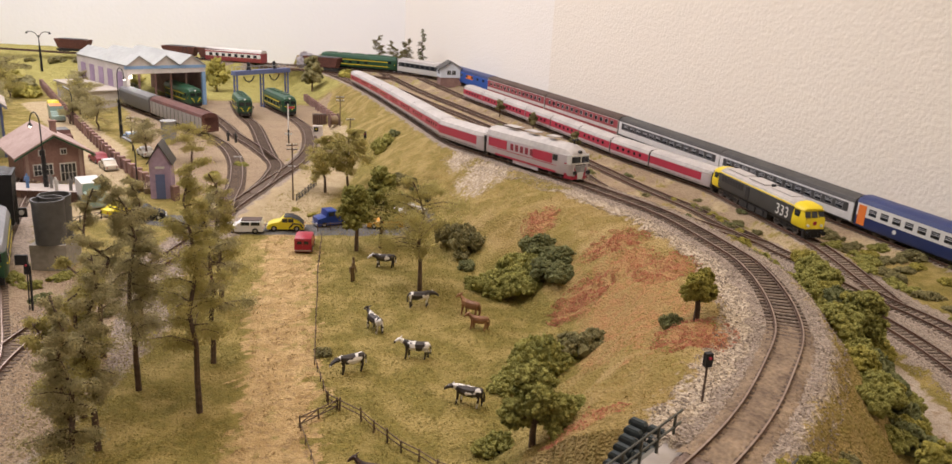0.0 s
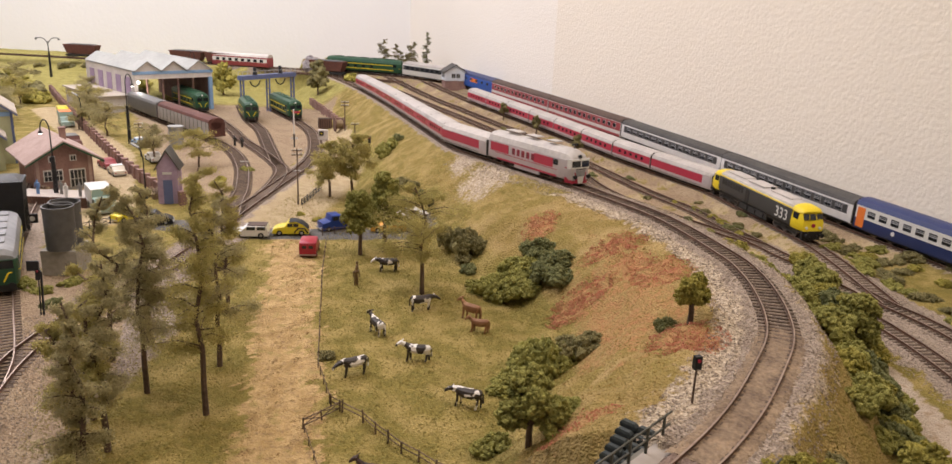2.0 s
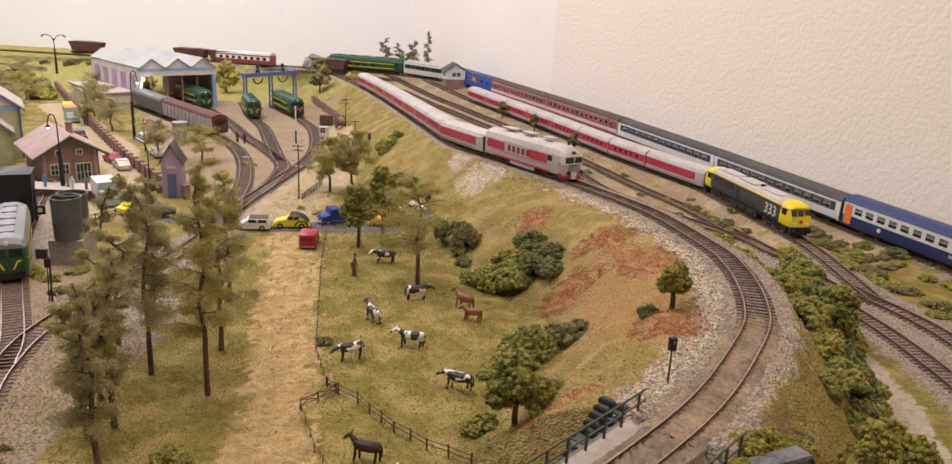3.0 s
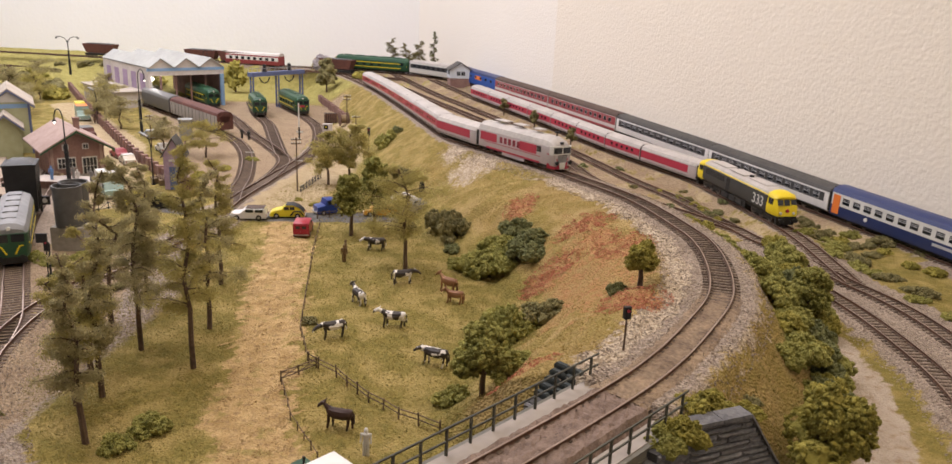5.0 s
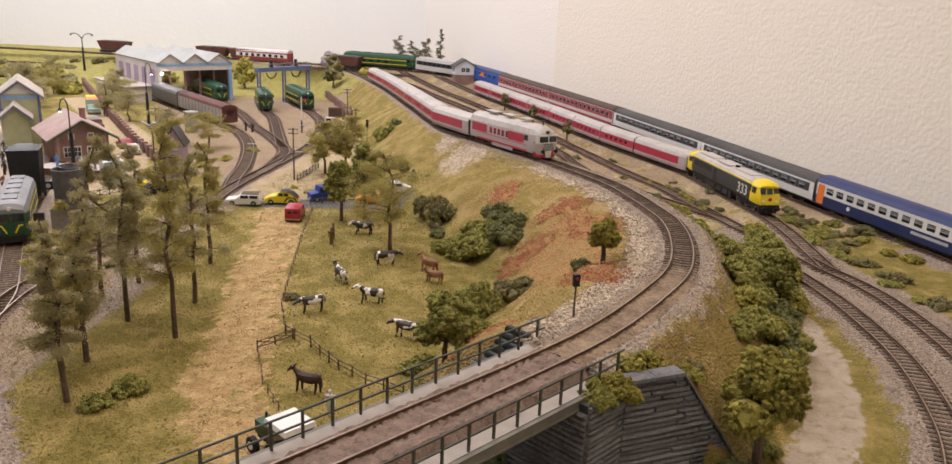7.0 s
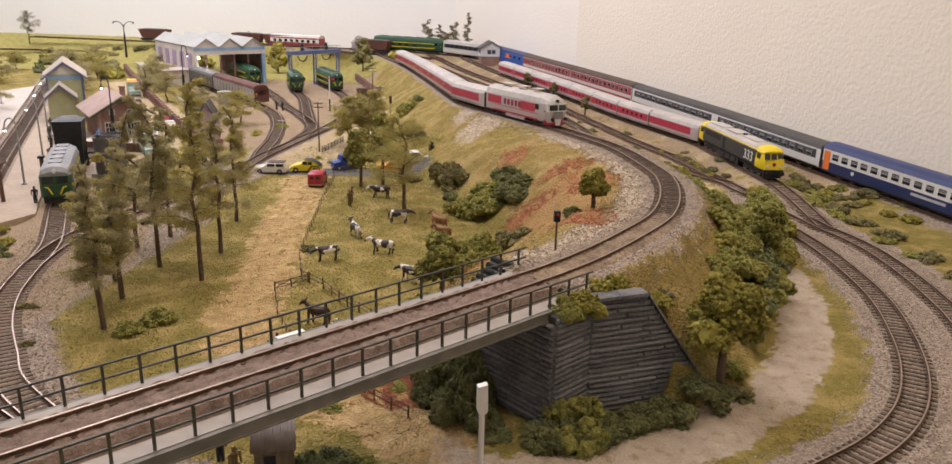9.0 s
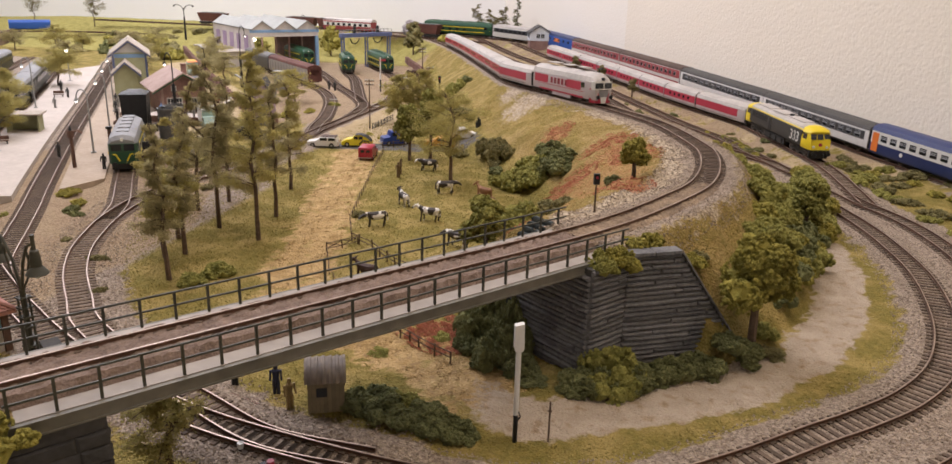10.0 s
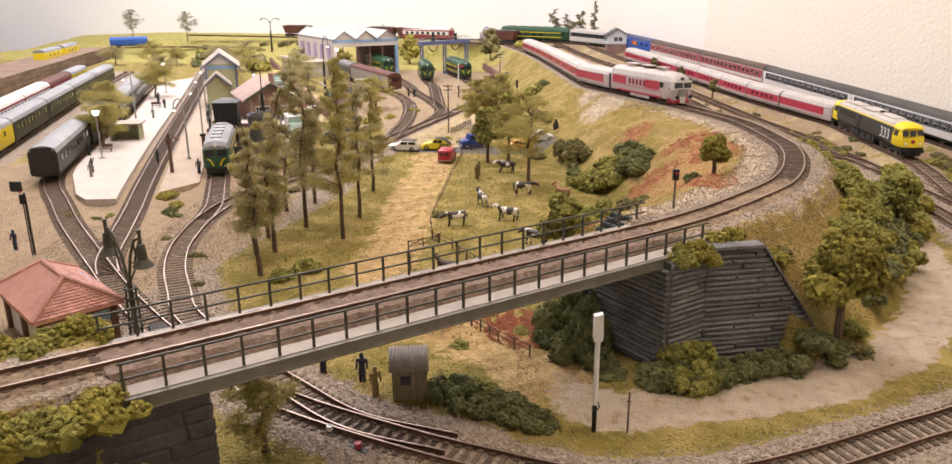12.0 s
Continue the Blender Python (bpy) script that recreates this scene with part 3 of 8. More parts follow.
def track(name, label, line, s0=0.0, s1=None, near=None):
    """Two rails with bright heads on sleepers; near: the stretch whose sleepers are single pieces."""
    s1 = line.length if s1 is None else s1
    ob = thing(name, label, "railway track", "tracks", "structure")
    step = 8.0
    for side in (1, -1):
        rail = part("rail", Shape().loft(strip(line, s0, s1, side * 8.6, -0.35, 0.75, 1.9, step)).loft(strip(line, s0, s1, side * 8.6, -2.1, 1.9, 0.5, step)).loft(strip(line, s0, s1, side * 8.6, -0.35, 1.1, 0.5, step)), RAIL, ob)
        part("rail_head", Shape().loft(strip(line, s0, s1, side * 8.6, 0.0, 0.95, 0.36, step)), RAILTOP, rail, "worn shiny rail head")
    rest = Shape()
    rng = random.Random(7)
    for s in np.arange(s0 + 3, s1, 6.6):
        (x, y, z), yaw = line.where(s)
        m = at(x, y, z - 2.3, yaw + rng.uniform(-1.5, 1.5))
        if near and near[0] < s < near[1]:
            part("sleeper", SLEEPER_MESH, SLEEPER, ob, at=m)
        else:
            rest.box(x, y, z - 4.5, 3.1, 29, 1.9, yaw)
    if rest.n:
        part("sleepers", rest, SLEEPER, ob, smooth=0)["kind"] = "stuff"
    return ob


su = UPPER.nearest
track("railway_track", "single upper track with rusty rails and dark sleepers", UPPER, 0, None, (su(-90, 45), su(20, 1100)))
track("railway_track", "curved lower track on grey ballast", LOOP, 0, None, (LOOP.nearest(-120, 212), LOOP.nearest(430, 670)))
track("railway_track", "outer curved lower track on grey ballast", OUTER, 0, None, (OUTER.nearest(480, 480), OUTER.nearest(300, 1180)))
for nm, ln in (("siding track in the straw-coloured ballast", SIDING), ("stabling track under parked trains", PARK), ("track along the room wall under parked coaches", WALLSIDE), ("track with a sweeping curve into the yard", YARD),
               ("track ending at the station goods dock", LOCOTRACK), ("straight platform track", PLATTRACK), ("yard track towards the engine shed", SHEDTRACK), ("yard track towards the engine shed", SHEDTRACK2), ("short yard track under the gantry", GANTRYTRACK),
               ("carriage siding behind the platform", COACHTRACK2), ("carriage siding beside the stone wall", COACHTRACK3)):
    track("railway_track", nm, ln)


# ---------------------------------------------------------------- the bridge
BRIDGE_ANGLE = math.degrees(math.atan2(ALONG.y, ALONG.x))
BRIDGE = at(38, 202, 0, BRIDGE_ANGLE)          # local x along the bridge, y towards the meadow
SPAN = 336.0


def build_bridge():
    ob = thing("railway_bridge", "single-track plate girder bridge with green railings and pale walkways", "bridge", kind="structure", at=BRIDGE)
    L = SPAN
    part("deck", Shape().box(0, -2, 72, L, 62, 3.5), CONCRETE, ob)
    for y in (-33.6, 29.2):
        g = part("girder", Shape().box(0, y, 71.0, L, 1.6, 5.0), GIRDER, ob)
        for z in (70.2, 75.8):
            part("flange", Shape().box(0, y, z, L, 3.0, 0.8), GIRDER, g)
    part("walkway", Shape().box(0, -27.6, 75.5, L, 10, 1.6), WALKWAY, ob, "pale worn walkway")
    part("walkway", Shape().box(11, 22.8, 75.5, L + 22, 10.5, 1.6), WALKWAY, ob, "pale worn walkway")
    bed = Shape()
    ys = np.linspace(-22.6, 17.6, 20)
    xs = np.arange(-L / 2, L / 2 + 1, 2.6)
    r = np.random.RandomState(5)
    grid = []
    for x in xs:
        for k, y in enumerate(ys):
            e = min(k, 19 - k)
            grid.append((x + r.uniform(-0.6, 0.6), y + r.uniform(-0.5, 0.5), 76.0 + min(e * 2.7, 5.3) + r.uniform(0, 1.4)))
    n = len(ys)
    bed.add(grid, [(i * n + k, (i + 1) * n + k, (i + 1) * n + k + 1, i * n + k + 1) for i in range(len(xs) - 1) for k in range(n - 1)])
    part("ballast", bed, STONES, ob, smooth=0)["kind"] = "stuff"
    post = mesh_of(Shape().box(0, 0, 0, 1.15, 1.15, 15.2).box(0, 0, -6, 1.5, 1.5, 6.2), "post", GREENSTEEL, 0)
    for y, more in ((-31.8, 20), (26.6, 22)):
        for x in np.arange(-L / 2 + 4, L / 2 + more, 16.4):
            part("post", post, GREENSTEEL, ob, at=at(x, y, 76.5))
        for z in (84.2, 91.0):
            part("handrail", Shape().box(more / 2, y, z, L - 5 + more, 0.8, 0.9), GREENSTEEL, ob)
    return ob


STONES = material("ballast_stones", (0.27, 0.195, 0.155), 0.95, (0.11, 0.075, 0.058), 1100, bump=0.8, bump_scale=700, spread=0.8)
GIRDER = material("grimy_steel_plate", (0.19, 0.175, 0.145), 0.6, (0.12, 0.112, 0.092), 120)
WALKWAY = material("pale_walkway", (0.37, 0.325, 0.285), 0.7, (0.27, 0.235, 0.205), 90, bump=0.1)
build_bridge()


def stone_face(parent, origin, along, length, base, top_of, course=3.5, block=64.0, seed=1, end_of=None, mat=None, proud=1.0):
    """Courses of rough blocks on an upright face; origin and along lie on the face, blocks stand proud to its right."""
    r = random.Random(seed)
    n = Vector((along.y, -along.x))
    z, k = base, 0
    while z < 90:
        x = -r.uniform(0, block)
        stop = min(length, end_of(z + course)) if end_of else length
        while x < stop:
            w = block * r.uniform(0.7, 1.35)
            a, b = max(0, x), min(stop, x + w - 0.25)
            x += w
            if b - a < 2.5:
                continue
            t = min(top_of((a + b) / 2), top_of(a), top_of(b))
            if z + course * 0.6 > t:
                continue
            h = min(course - 0.2, t - z)
            d = r.uniform(1.7, 2.7) * proud
            p, q = origin + along * a, origin + along * b
            s = Shape()
            ring = lambda u, e: [(p.x + along.x * e + n.x * u, p.y + along.y * e + n.y * u, z + e), (q.x - along.x * e + n.x * u, q.y - along.y * e + n.y * u, z + e),
                                 (q.x - along.x * e + n.x * u, q.y - along.y * e + n.y * u, z + h - e), (p.x + along.x * e + n.x * u, p.y + along.y * e + n.y * u, z + h - e)]
            mid = lambda u: [tuple((1 - g) * a + g * b for a, b in zip(e0, e1)) for g, (e0, e1) in ((0, (u[0], u[1])), (0.33, (u[0], u[1])), (0.66, (u[0], u[1])), (0, (u[1], u[2])), (0, (u[2], u[3])), (0.34, (u[2], u[3])), (0.67, (u[2], u[3])), (0, (u[3], u[0])))]
            rough = lambda u: [(vx + n.x * (o := r.uniform(-0.35, 0.35)), vy + n.y * o, vz + r.uniform(-0.12, 0.12)) for vx, vy, vz in u]
            s.loft([mid(ring(-1.0, 0)), mid(ring(d * 0.15, 0.05)), rough(mid(ring(d * 0.7, 0.45))), rough(mid(ring(d, min(1.25, h * 0.4))))])
            part("stone", s, mat or DARKSTONE, parent, smooth=0)
        z += course
        k += 1


def build_abutment():
    return thing("bridge_abutment", "dark grey rusticated stone bridge abutment with a sloping wing wall", "bridge abutment", "abutments", "structure")


def upright(shape, p, d, n, xs, top_of):
    """A wall from p along d, its body on the side of n."""
    return shape.loft([[(p.x + d.x * x, p.y + d.y * x, -4), (p.x + d.x * x + n.x, p.y + d.y * x + n.y, -4), (p.x + d.x * x + n.x, p.y + d.y * x + n.y, top_of(x)), (p.x + d.x * x, p.y + d.y * x, top_of(x))] for x in xs])


def abutment_right():
    """Front face under the bridge, a short flank beside it and a wing wall whose top falls away."""
    ob = build_abutment()
    c, k, w, flat, ln, high = RIGHT_CORNER, RIGHT_KNEE, RIGHT_WING, 38.0, 93.0, 78.0
    top_w = lambda x: high if x < flat else max(4.0, high - (x - flat) * (high - 2) / (ln - flat))
    f, side = Vector((-ALONG.y, ALONG.x)), (k - c).length
    core = Shape()
    pts = [0, 20, flat, 50, 62, 74, ln]
    upright(core, k, w, Vector((-w.y, w.x)) * 8, pts, top_w)
    upright(core, c, ALONG, Vector((-ALONG.y, ALONG.x)) * 6, (0, side + 4), lambda x: 74.5)
    upright(core, c, f, ALONG * 8, (0, 40, 84), lambda x: 70.5)
    part("core", core, JOINT, ob, smooth=0)
    stone_face(ob, k, w, ln, -3, top_w, seed=3, end_of=lambda z: flat + max(0.0, high - z) * (ln - flat) / (high - 2))
    stone_face(ob, c, ALONG, side, -3, lambda x: 74.5, seed=8)
    stone_face(ob, c + f * 84, -f, 84, -3, lambda x: 70.0, seed=4)
    r = random.Random(12)
    for x0, x1 in [(j * 19.0, j * 19.0 + 18.6) for j in range(2)] + [(flat + j * 8.0, flat + j * 8.0 + 7.7) for j in range(6)]:
        u = r.uniform(-0.3, 0.5)
        part("coping_stone", Shape().loft([[(k.x + w.x * x - w.y * e, k.y + w.y * x + w.x * e, top_w(x) + dz) for e, dz in ((-3.2 - u, -0.6), (7, -0.6), (7, 1.3), (-2.7 - u, 1.3))] for x in (x0, x1)]), DARKSTONE, ob)
    return ob


def abutment_left():
    ob = build_abutment()
    c, w = LEFT_CORNER, LEFT_WING
    f = Vector((-ALONG.y, ALONG.x))
    back = Vector((w.y, -w.x)) * 8
    core = Shape()
    core.loft([[(c.x + w.x * x, c.y + w.y * x, -4), (c.x + w.x * x + back.x, c.y + w.y * x + back.y, -4), (c.x + w.x * x + back.x, c.y + w.y * x + back.y, 71.5), (c.x + w.x * x, c.y + w.y * x, 71.5)][::-1] for x in (0, 70, 150)])
    core.loft([[(c.x + f.x * x, c.y + f.y * x, -4), (c.x + f.x * x - ALONG.x * 8, c.y + f.y * x - ALONG.y * 8, -4), (c.x + f.x * x - ALONG.x * 8, c.y + f.y * x - ALONG.y * 8, 71.5), (c.x + f.x * x, c.y + f.y * x, 71.5)][::-1] for x in (0, 40, 84)])
    part("core", core, JOINT, ob, smooth=0)
    # both faces take the stone darkened to imitate shade, with flatter blocks
    stone_face(ob, c + w * 150, -w, 150, -3, lambda x: 71.0, course=7.4, block=60.0, seed=6, mat=SHADEDSTONE, proud=0.45)
    stone_face(ob, c, f, 84, -3, lambda x: 67.0, course=7.4, block=60.0, seed=7, mat=SHADEDSTONE, proud=0.45)
    return ob


abutment_right()
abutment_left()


def filled_track(s0, s1):
    """Fine ballast and dust that hide the sleepers between the bridge and the curve."""
    r = np.random.RandomState(17)
    offs = np.concatenate([np.linspace(-18.5, -9.6, 6), np.linspace(-7.6, 7.6, 9), np.linspace(9.6, 18.5, 6)])
    ss = np.arange(s0, s1, 2.4)
    grid = []
    for s in ss:
        (x, y, z), yaw = UPPER.where(s)
        a = radians(yaw)
        thin = min(1.0, (s1 - s) / 40)
        for o in offs:
            e = max(0.0, abs(o) - 12.5) * 0.34
            q = o + r.uniform(-0.3, 0.3)
            grid.append((x - math.sin(a) * q + r.uniform(-0.6, 0.6), y + math.cos(a) * q + r.uniform(-0.6, 0.6), z - 2.2 - e - (1 - thin) * 0.8 + r.uniform(-0.35, 0.45)))
    n = len(offs)
    bed = Shape().add(grid, [(i * n + k, (i + 1) * n + k, (i + 1) * n + k + 1, i * n + k + 1) for i in range(len(ss) - 1) for k in range(n - 1)])
    return tagged(part("ballast", bed, DUSTY, smooth=0), "dusty tan ballast filled up between the rails", "gravel", kind="stuff")


DUSTY = material("dusty_ballast", (0.31, 0.225, 0.145), 0.95, (0.13, 0.09, 0.062), 420, bump=0.8, bump_scale=800, spread=0.55)
filled_track(S_RIGHT + 8, UPPER.nearest(241, 508))
filled_track(UPPER.nearest(-190, -73), S_LEFT - 2)


# ---------------------------------------------------------------- rolling stock: x forwards, z from the rail head
def section(w, zb, ze, zt, n=7):
    """Half-round roof over upright sides: points (y, z) of the sides, then of the roof."""
    roof = [(w / 2 * math.cos(a), ze + (zt - ze) * math.sin(a) ** 0.8) for a in np.linspace(0, math.pi, n)]
    return [(-w / 2 + 1.2, zb), (w / 2 - 1.2, zb), (w / 2, zb + 2.5), (w / 2, ze), (-w / 2, ze), (-w / 2, zb + 2.5)], roof


def skin(shape, pts, xs):
    """Carries a closed section along x; xs are (x, narrowing, lowering)."""
    zs = [p[1] for p in pts]
    z0 = min(zs)
    shape.loft([[(x, y * k, z0 + (z - z0) * h) for y, z in pts] for x, k, h in xs])
    return shape


def bogie(parent, x, gauge=14.4, wheels=(-12, 12), r=5.2):
    b = part("bogie", Shape().box(x, 0, 3.2, wheels[-1] - wheels[0] + 8, 19, 4.0).box(x, 0, 6.5, 8, 22, 3.0), UNDER, parent)
    for wx in wheels:
        s = Shape()
        for y in (-gauge / 2 - 1, gauge / 2 + 1):
            s.cyl((x + wx, y - 1.2, r), (x + wx, y + 1.2, r), r, n=14)
        part("wheelset", s, WHEEL, b)
    return b


WHEEL = material("wheel_steel", (0.20, 0.17, 0.15), 0.45, (0.10, 0.08, 0.07), 200, metal=0.6)
NAVY = paint("navy_blue_paint", (0.03, 0.045, 0.14), 0.4)
OFFWHITE = paint("off_white_paint", (0.66, 0.65, 0.62), 0.45)
COALGREY = paint("charcoal_paint", (0.055, 0.055, 0.055), 0.5)
YELLOW = paint("yellow_paint", (0.78, 0.60, 0.02), 0.45)
GREEN = paint("green_loco_paint", (0.024, 0.078, 0.04), 0.4)
BROWNROOF = material("brown_roof", (0.10, 0.065, 0.05), 0.7, (0.07, 0.045, 0.036), 150)
DARKROOF = material("dark_grey_roof", (0.085, 0.08, 0.075), 0.7, (0.06, 0.055, 0.052), 150)
BROWN = material("rust_brown_wagon", (0.13, 0.05, 0.038), 0.75, (0.085, 0.035, 0.028), 200)
ORANGE = paint("orange_paint", (0.75, 0.20, 0.04), 0.45)
OLIVE = paint("dark_olive_paint", (0.035, 0.04, 0.032), 0.5)
SILVERROOF = material("silver_roof", (0.27, 0.27, 0.275), 0.55, (0.19, 0.19, 0.195), 120)
BLUE = paint("bright_blue_paint", (0.03, 0.10, 0.40), 0.45)
LAMPGLASS = material("lamp_glass", (0.85, 0.85, 0.8), 0.2)


def car(name, label, L, W=33.0, H=45.0, zb=7.0, ze=None, body=None, roof=None, bands=(), windows=None, ends=None, category="railway coach", group="", wheels=(-13, 13), bogie_at=0.36, gangway=True, bars=None):
    """A coach or wagon. bands: (z0, z1, material, length share); windows: (count, width, height, z, share of the length, frame material)."""
    ze = H - 9 if ze is None else ze
    ob = thing(name, label, category, group)
    lower, upper = section(W, zb, ze, H)
    ends = ends or [(-L / 2, 1, 1), (L / 2, 1, 1)]
    b = part("body", skin(Shape(), lower, ends), body, ob)
    part("roof", skin(Shape(), upper, [(x * 1.002, k * 1.015, h) for x, k, h in ends]), roof or body, ob)
    flat = [e[0] for e in ends if e[1] > 0.985]
    x0, x1 = min(flat), max(flat)
    for z0, z1, mat, share in bands:
        for side in (1, -1):
            m = (x0 + x1) / 2
            part("stripe", Shape().box(m, side * (W / 2 + 0.02), z0, (x1 - x0) * share, 0.34, z1 - z0), mat, b)
    if windows:
        count, w, h, z, share, frame_mat = windows
        pane = mesh_of(Shape().box(0, 0, 0, w, 0.5, h), "window", GLASS, 0)
        rim = mesh_of(Shape().box(0, 0, -0.5, w + 1.2, 0.35, h + 1.0), "window_frame", frame_mat, 0) if frame_mat else None
        bar = mesh_of(Shape().box(0, 0, h * 0.46, w, 0.4, h * 0.12).box(0, 0, h * 0.72, w, 0.4, h * 0.09), "window_bar", bars, 0) if bars else None
        for side in (1, -1):
            for k in range(count):
                x = (x0 + x1) / 2 + ((k + 0.5) / count - 0.5) * (x1 - x0) * share
                wn = part("window", pane, GLASS, b, at=at(x, side * (W / 2 + 0.22), z))
                if rim:
                    part("window_frame", rim, frame_mat, wn, at=at(0, -side * 0.08, 0))
                if bars:
                    part("window_bar", bar, bars, wn, at=at(0, side * 0.2, 0))
    part("underframe", Shape().box(0, 0, zb - 2.5, L * 0.94, W * 0.78, 3.0).box(0, 0, zb - 4, L * 0.22, W * 0.7, 3.0), UNDER, ob)
    for x in (-L * bogie_at, L * bogie_at):
        bogie(ob, x, wheels=wheels)
    for x in (-L / 2 - 1.2, L / 2 + 1.2) if gangway else ():
        part("gangway", Shape().box(x, 0, zb + 1.5, 2.6, W * 0.93, ze - zb + 1).box(x, 0, ze + 2.5, 2.6, W * 0.7, (H - ze) * 0.5), UNDER, ob)
    return ob


def tube_ends(L, nose):
    """A rounded end at the front (+x)."""
    return [(-L / 2, 1, 1), (L / 2 - nose, 1, 1), (L / 2 - nose * 0.45, 0.965, 0.985), (L / 2 - nose * 0.15, 0.88, 0.95), (L / 2, 0.72, 0.88)]


def articulated_coach(front=False):
    return car("articulated_coach", "silver articulated coach with a " + ("long red band and rounded end" if front else "red window band"), 144 if front else 102, 33, 34, 5.5, 25.5, SILVER, ROOFGREY,
               bands=((12.5, 24.2, RED, 0.995), (7.6, 8.2, UNDER, 0.97)), windows=None if front else (5, 5.6, 4.6, 16.6, 0.74, None),
               ends=tube_ends(144, 20) if front else None, group="silver and red coaches", wheels=(0,), bogie_at=0.47)


def silver_loco():
    """The streamlined diesel at the head of the silver train."""
    L, W, H = 184, 32, 42
    ob = thing("diesel_locomotive", "silver and red streamlined diesel locomotive with a divided windscreen", "locomotive")
    lower, upper = section(W, 6, 30, H)
    nose = [(-L / 2, 1, 1), (L / 2 - 24, 1, 1), (L / 2 - 13, 0.985, 1), (L / 2 - 5, 0.93, 1), (L / 2 - 1.2, 0.80, 1), (L / 2, 0.70, 1)]
    b = part("body", skin(Shape(), lower, nose), SILVER, ob)
    part("roof", skin(Shape(), upper, [(-L / 2, 1.01, 1), (L / 2 - 26, 1.01, 1), (L / 2 - 17, 0.98, 0.96), (L / 2 - 9, 0.92, 0.72), (L / 2 - 4, 0.84, 0.30), (L / 2 - 3, 0.82, 0.1)]), ROOFGREY, ob)
    for side in (1, -1):
        y = side * (W / 2 + 0.1)
        for x, lx in ((L / 2 - 55, 40), (-L / 2 + 28, 44)):
            part("stripe", Shape().box(x, y, 16.5, lx, 0.4, 11.5), RED, b, "red side panel")
        part("stripe", Shape().box(-4, y, 14.6, L - 44, 0.4, 0.7), RED, b, "thin red line")
        part("skirt_stripe", Shape().box(-2, y, 6.2, L - 50, 0.35, 2.2), RED, b)
        part("valance", Shape().box(0, side * (W / 2 - 1.5), 1.6, 56, 1.6, 6), SILVER, b)
        for k in range(5):
            x = -30 + k * 11
            w = part("vent", Shape().box(x, side * (W / 2 + 0.25), 18, 6.4, 0.4, 8.4), RED, b)
            for j in range(3):
                part("louvre", Shape().box(x, side * (W / 2 + 0.5), 19 + j * 2.6, 5.4, 0.3, 1.0), UNDER, w)
        part("cab_window", Shape().box(L / 2 - 29, side * (W / 2 + 0.35), 21, 9, 0.5, 7), GLASS, b)
        # windscreen panes lie on the rounded nose
        p = [(L / 2 + 0.1, side * 0.9), (L / 2 + 0.1, side * 10.6), (L / 2 - 1.0, side * 12.9), (L / 2 - 4.6, side * 15.0)]
        s = Shape()
        s.loft([[(x + 0.8, y2, 22.0), (x + 0.5, y2, 29.4), (x - 1.8, y2, 29.4), (x - 1.8, y2, 22.0)] for x, y2 in p])
        pane = part("windscreen", s, GLASS, b)
        p = [(L / 2 + 0.1, side * 0.0), (L / 2 + 0.1, side * 11.0), (L / 2 - 1.0, side * 13.5), (L / 2 - 4.8, side * 15.6)]
        part("window_frame", Shape().loft([[(x + 0.45, y2, 20.0), (x + 0.2, y2, 31.4), (x - 1.8, y2, 31.4), (x - 1.8, y2, 20.0)] for x, y2 in p]), OFFWHITE, pane, "white windscreen surround")
        s = Shape().tube([(L / 2 - 10, side * 16.2, 21), (L / 2 - 3.4, side * 12.4, 20), (L / 2 - 0.3, side * 8.2, 15), (L / 2 + 0.3, side * 6.4, 7)], 0.8)
        part("whisker", s, RED, b, "red whisker line on the nose")
        s = Shape().loft([[(L / 2 + 0.5, side * 3.5, 2.0), (L / 2 + 0.9, side * 5, 9.0), (L / 2 - 3, side * 5, 9.0), (L / 2 - 3, side * 3.5, 2.0)], [(L / 2 - 1.2, side * 11.4, 2.0), (L / 2 - 0.6, side * 11.6, 9.0), (L / 2 - 4, side * 11.4, 9.0), (L / 2 - 4, side * 11.4, 2.0)], [(L / 2 - 10, side * 16.2, 2.6), (L / 2 - 10, side * 16.5, 9.0), (L / 2 - 12, side * 14, 9.0), (L / 2 - 12, side * 14, 2.6)]])
        part("buffer_beam", s, RED, b)
        part("buffer", Shape().cyl((L / 2 - 2, side * 10, 10.5), (L / 2 + 3.5, side * 10, 10.5), 1.3).cyl((L / 2 + 3.2, side * 10, 10.5), (L / 2 + 4, side * 10, 10.5), 2.6, n=14), BLACK, b)
        part("nose_grille", Shape().box(L / 2 - 0.2, side * 3.6, 10.6, 1.2, 6.9, 7.6), SILVERROOF, b)
    part("apron", Shape().box(L / 2 - 1.6, 0, 1.8, 4.4, 7.2, 8.4, top=1.3), OFFWHITE, b, "white panel in the red apron")
    part("lettering_bar", Shape().box(L / 2 + 0.5, 0, 18.9, 0.5, 15, 1.0), UNDER, b, "dark bar in place of lettering")
    part("headlight", Shape().cyl((L / 2 - 4, 0, 34.5), (L / 2 - 0.5, 0, 34.5), 1.9, n=12), BLACK, b)
    part("horn", Shape().cyl((L / 2 - 14, 0, 42), (L / 2 - 14, 0, 47.5), 0.9).cyl((L / 2 - 15, -2.5, 47.3), (L / 2 - 11, -2.5, 47.3), 0.9, 1.3).cyl((L / 2 - 15, 2.5, 47.3), (L / 2 - 11, 2.5, 47.3), 0.9, 1.3), BLACK, ob)
    for x, lx in ((-50, 30), (-5, 24), (38, 18)):
        part("roof_vent", Shape().box(x, 0, 45.4, lx, 12, 1.2), ROOFGREY, ob)
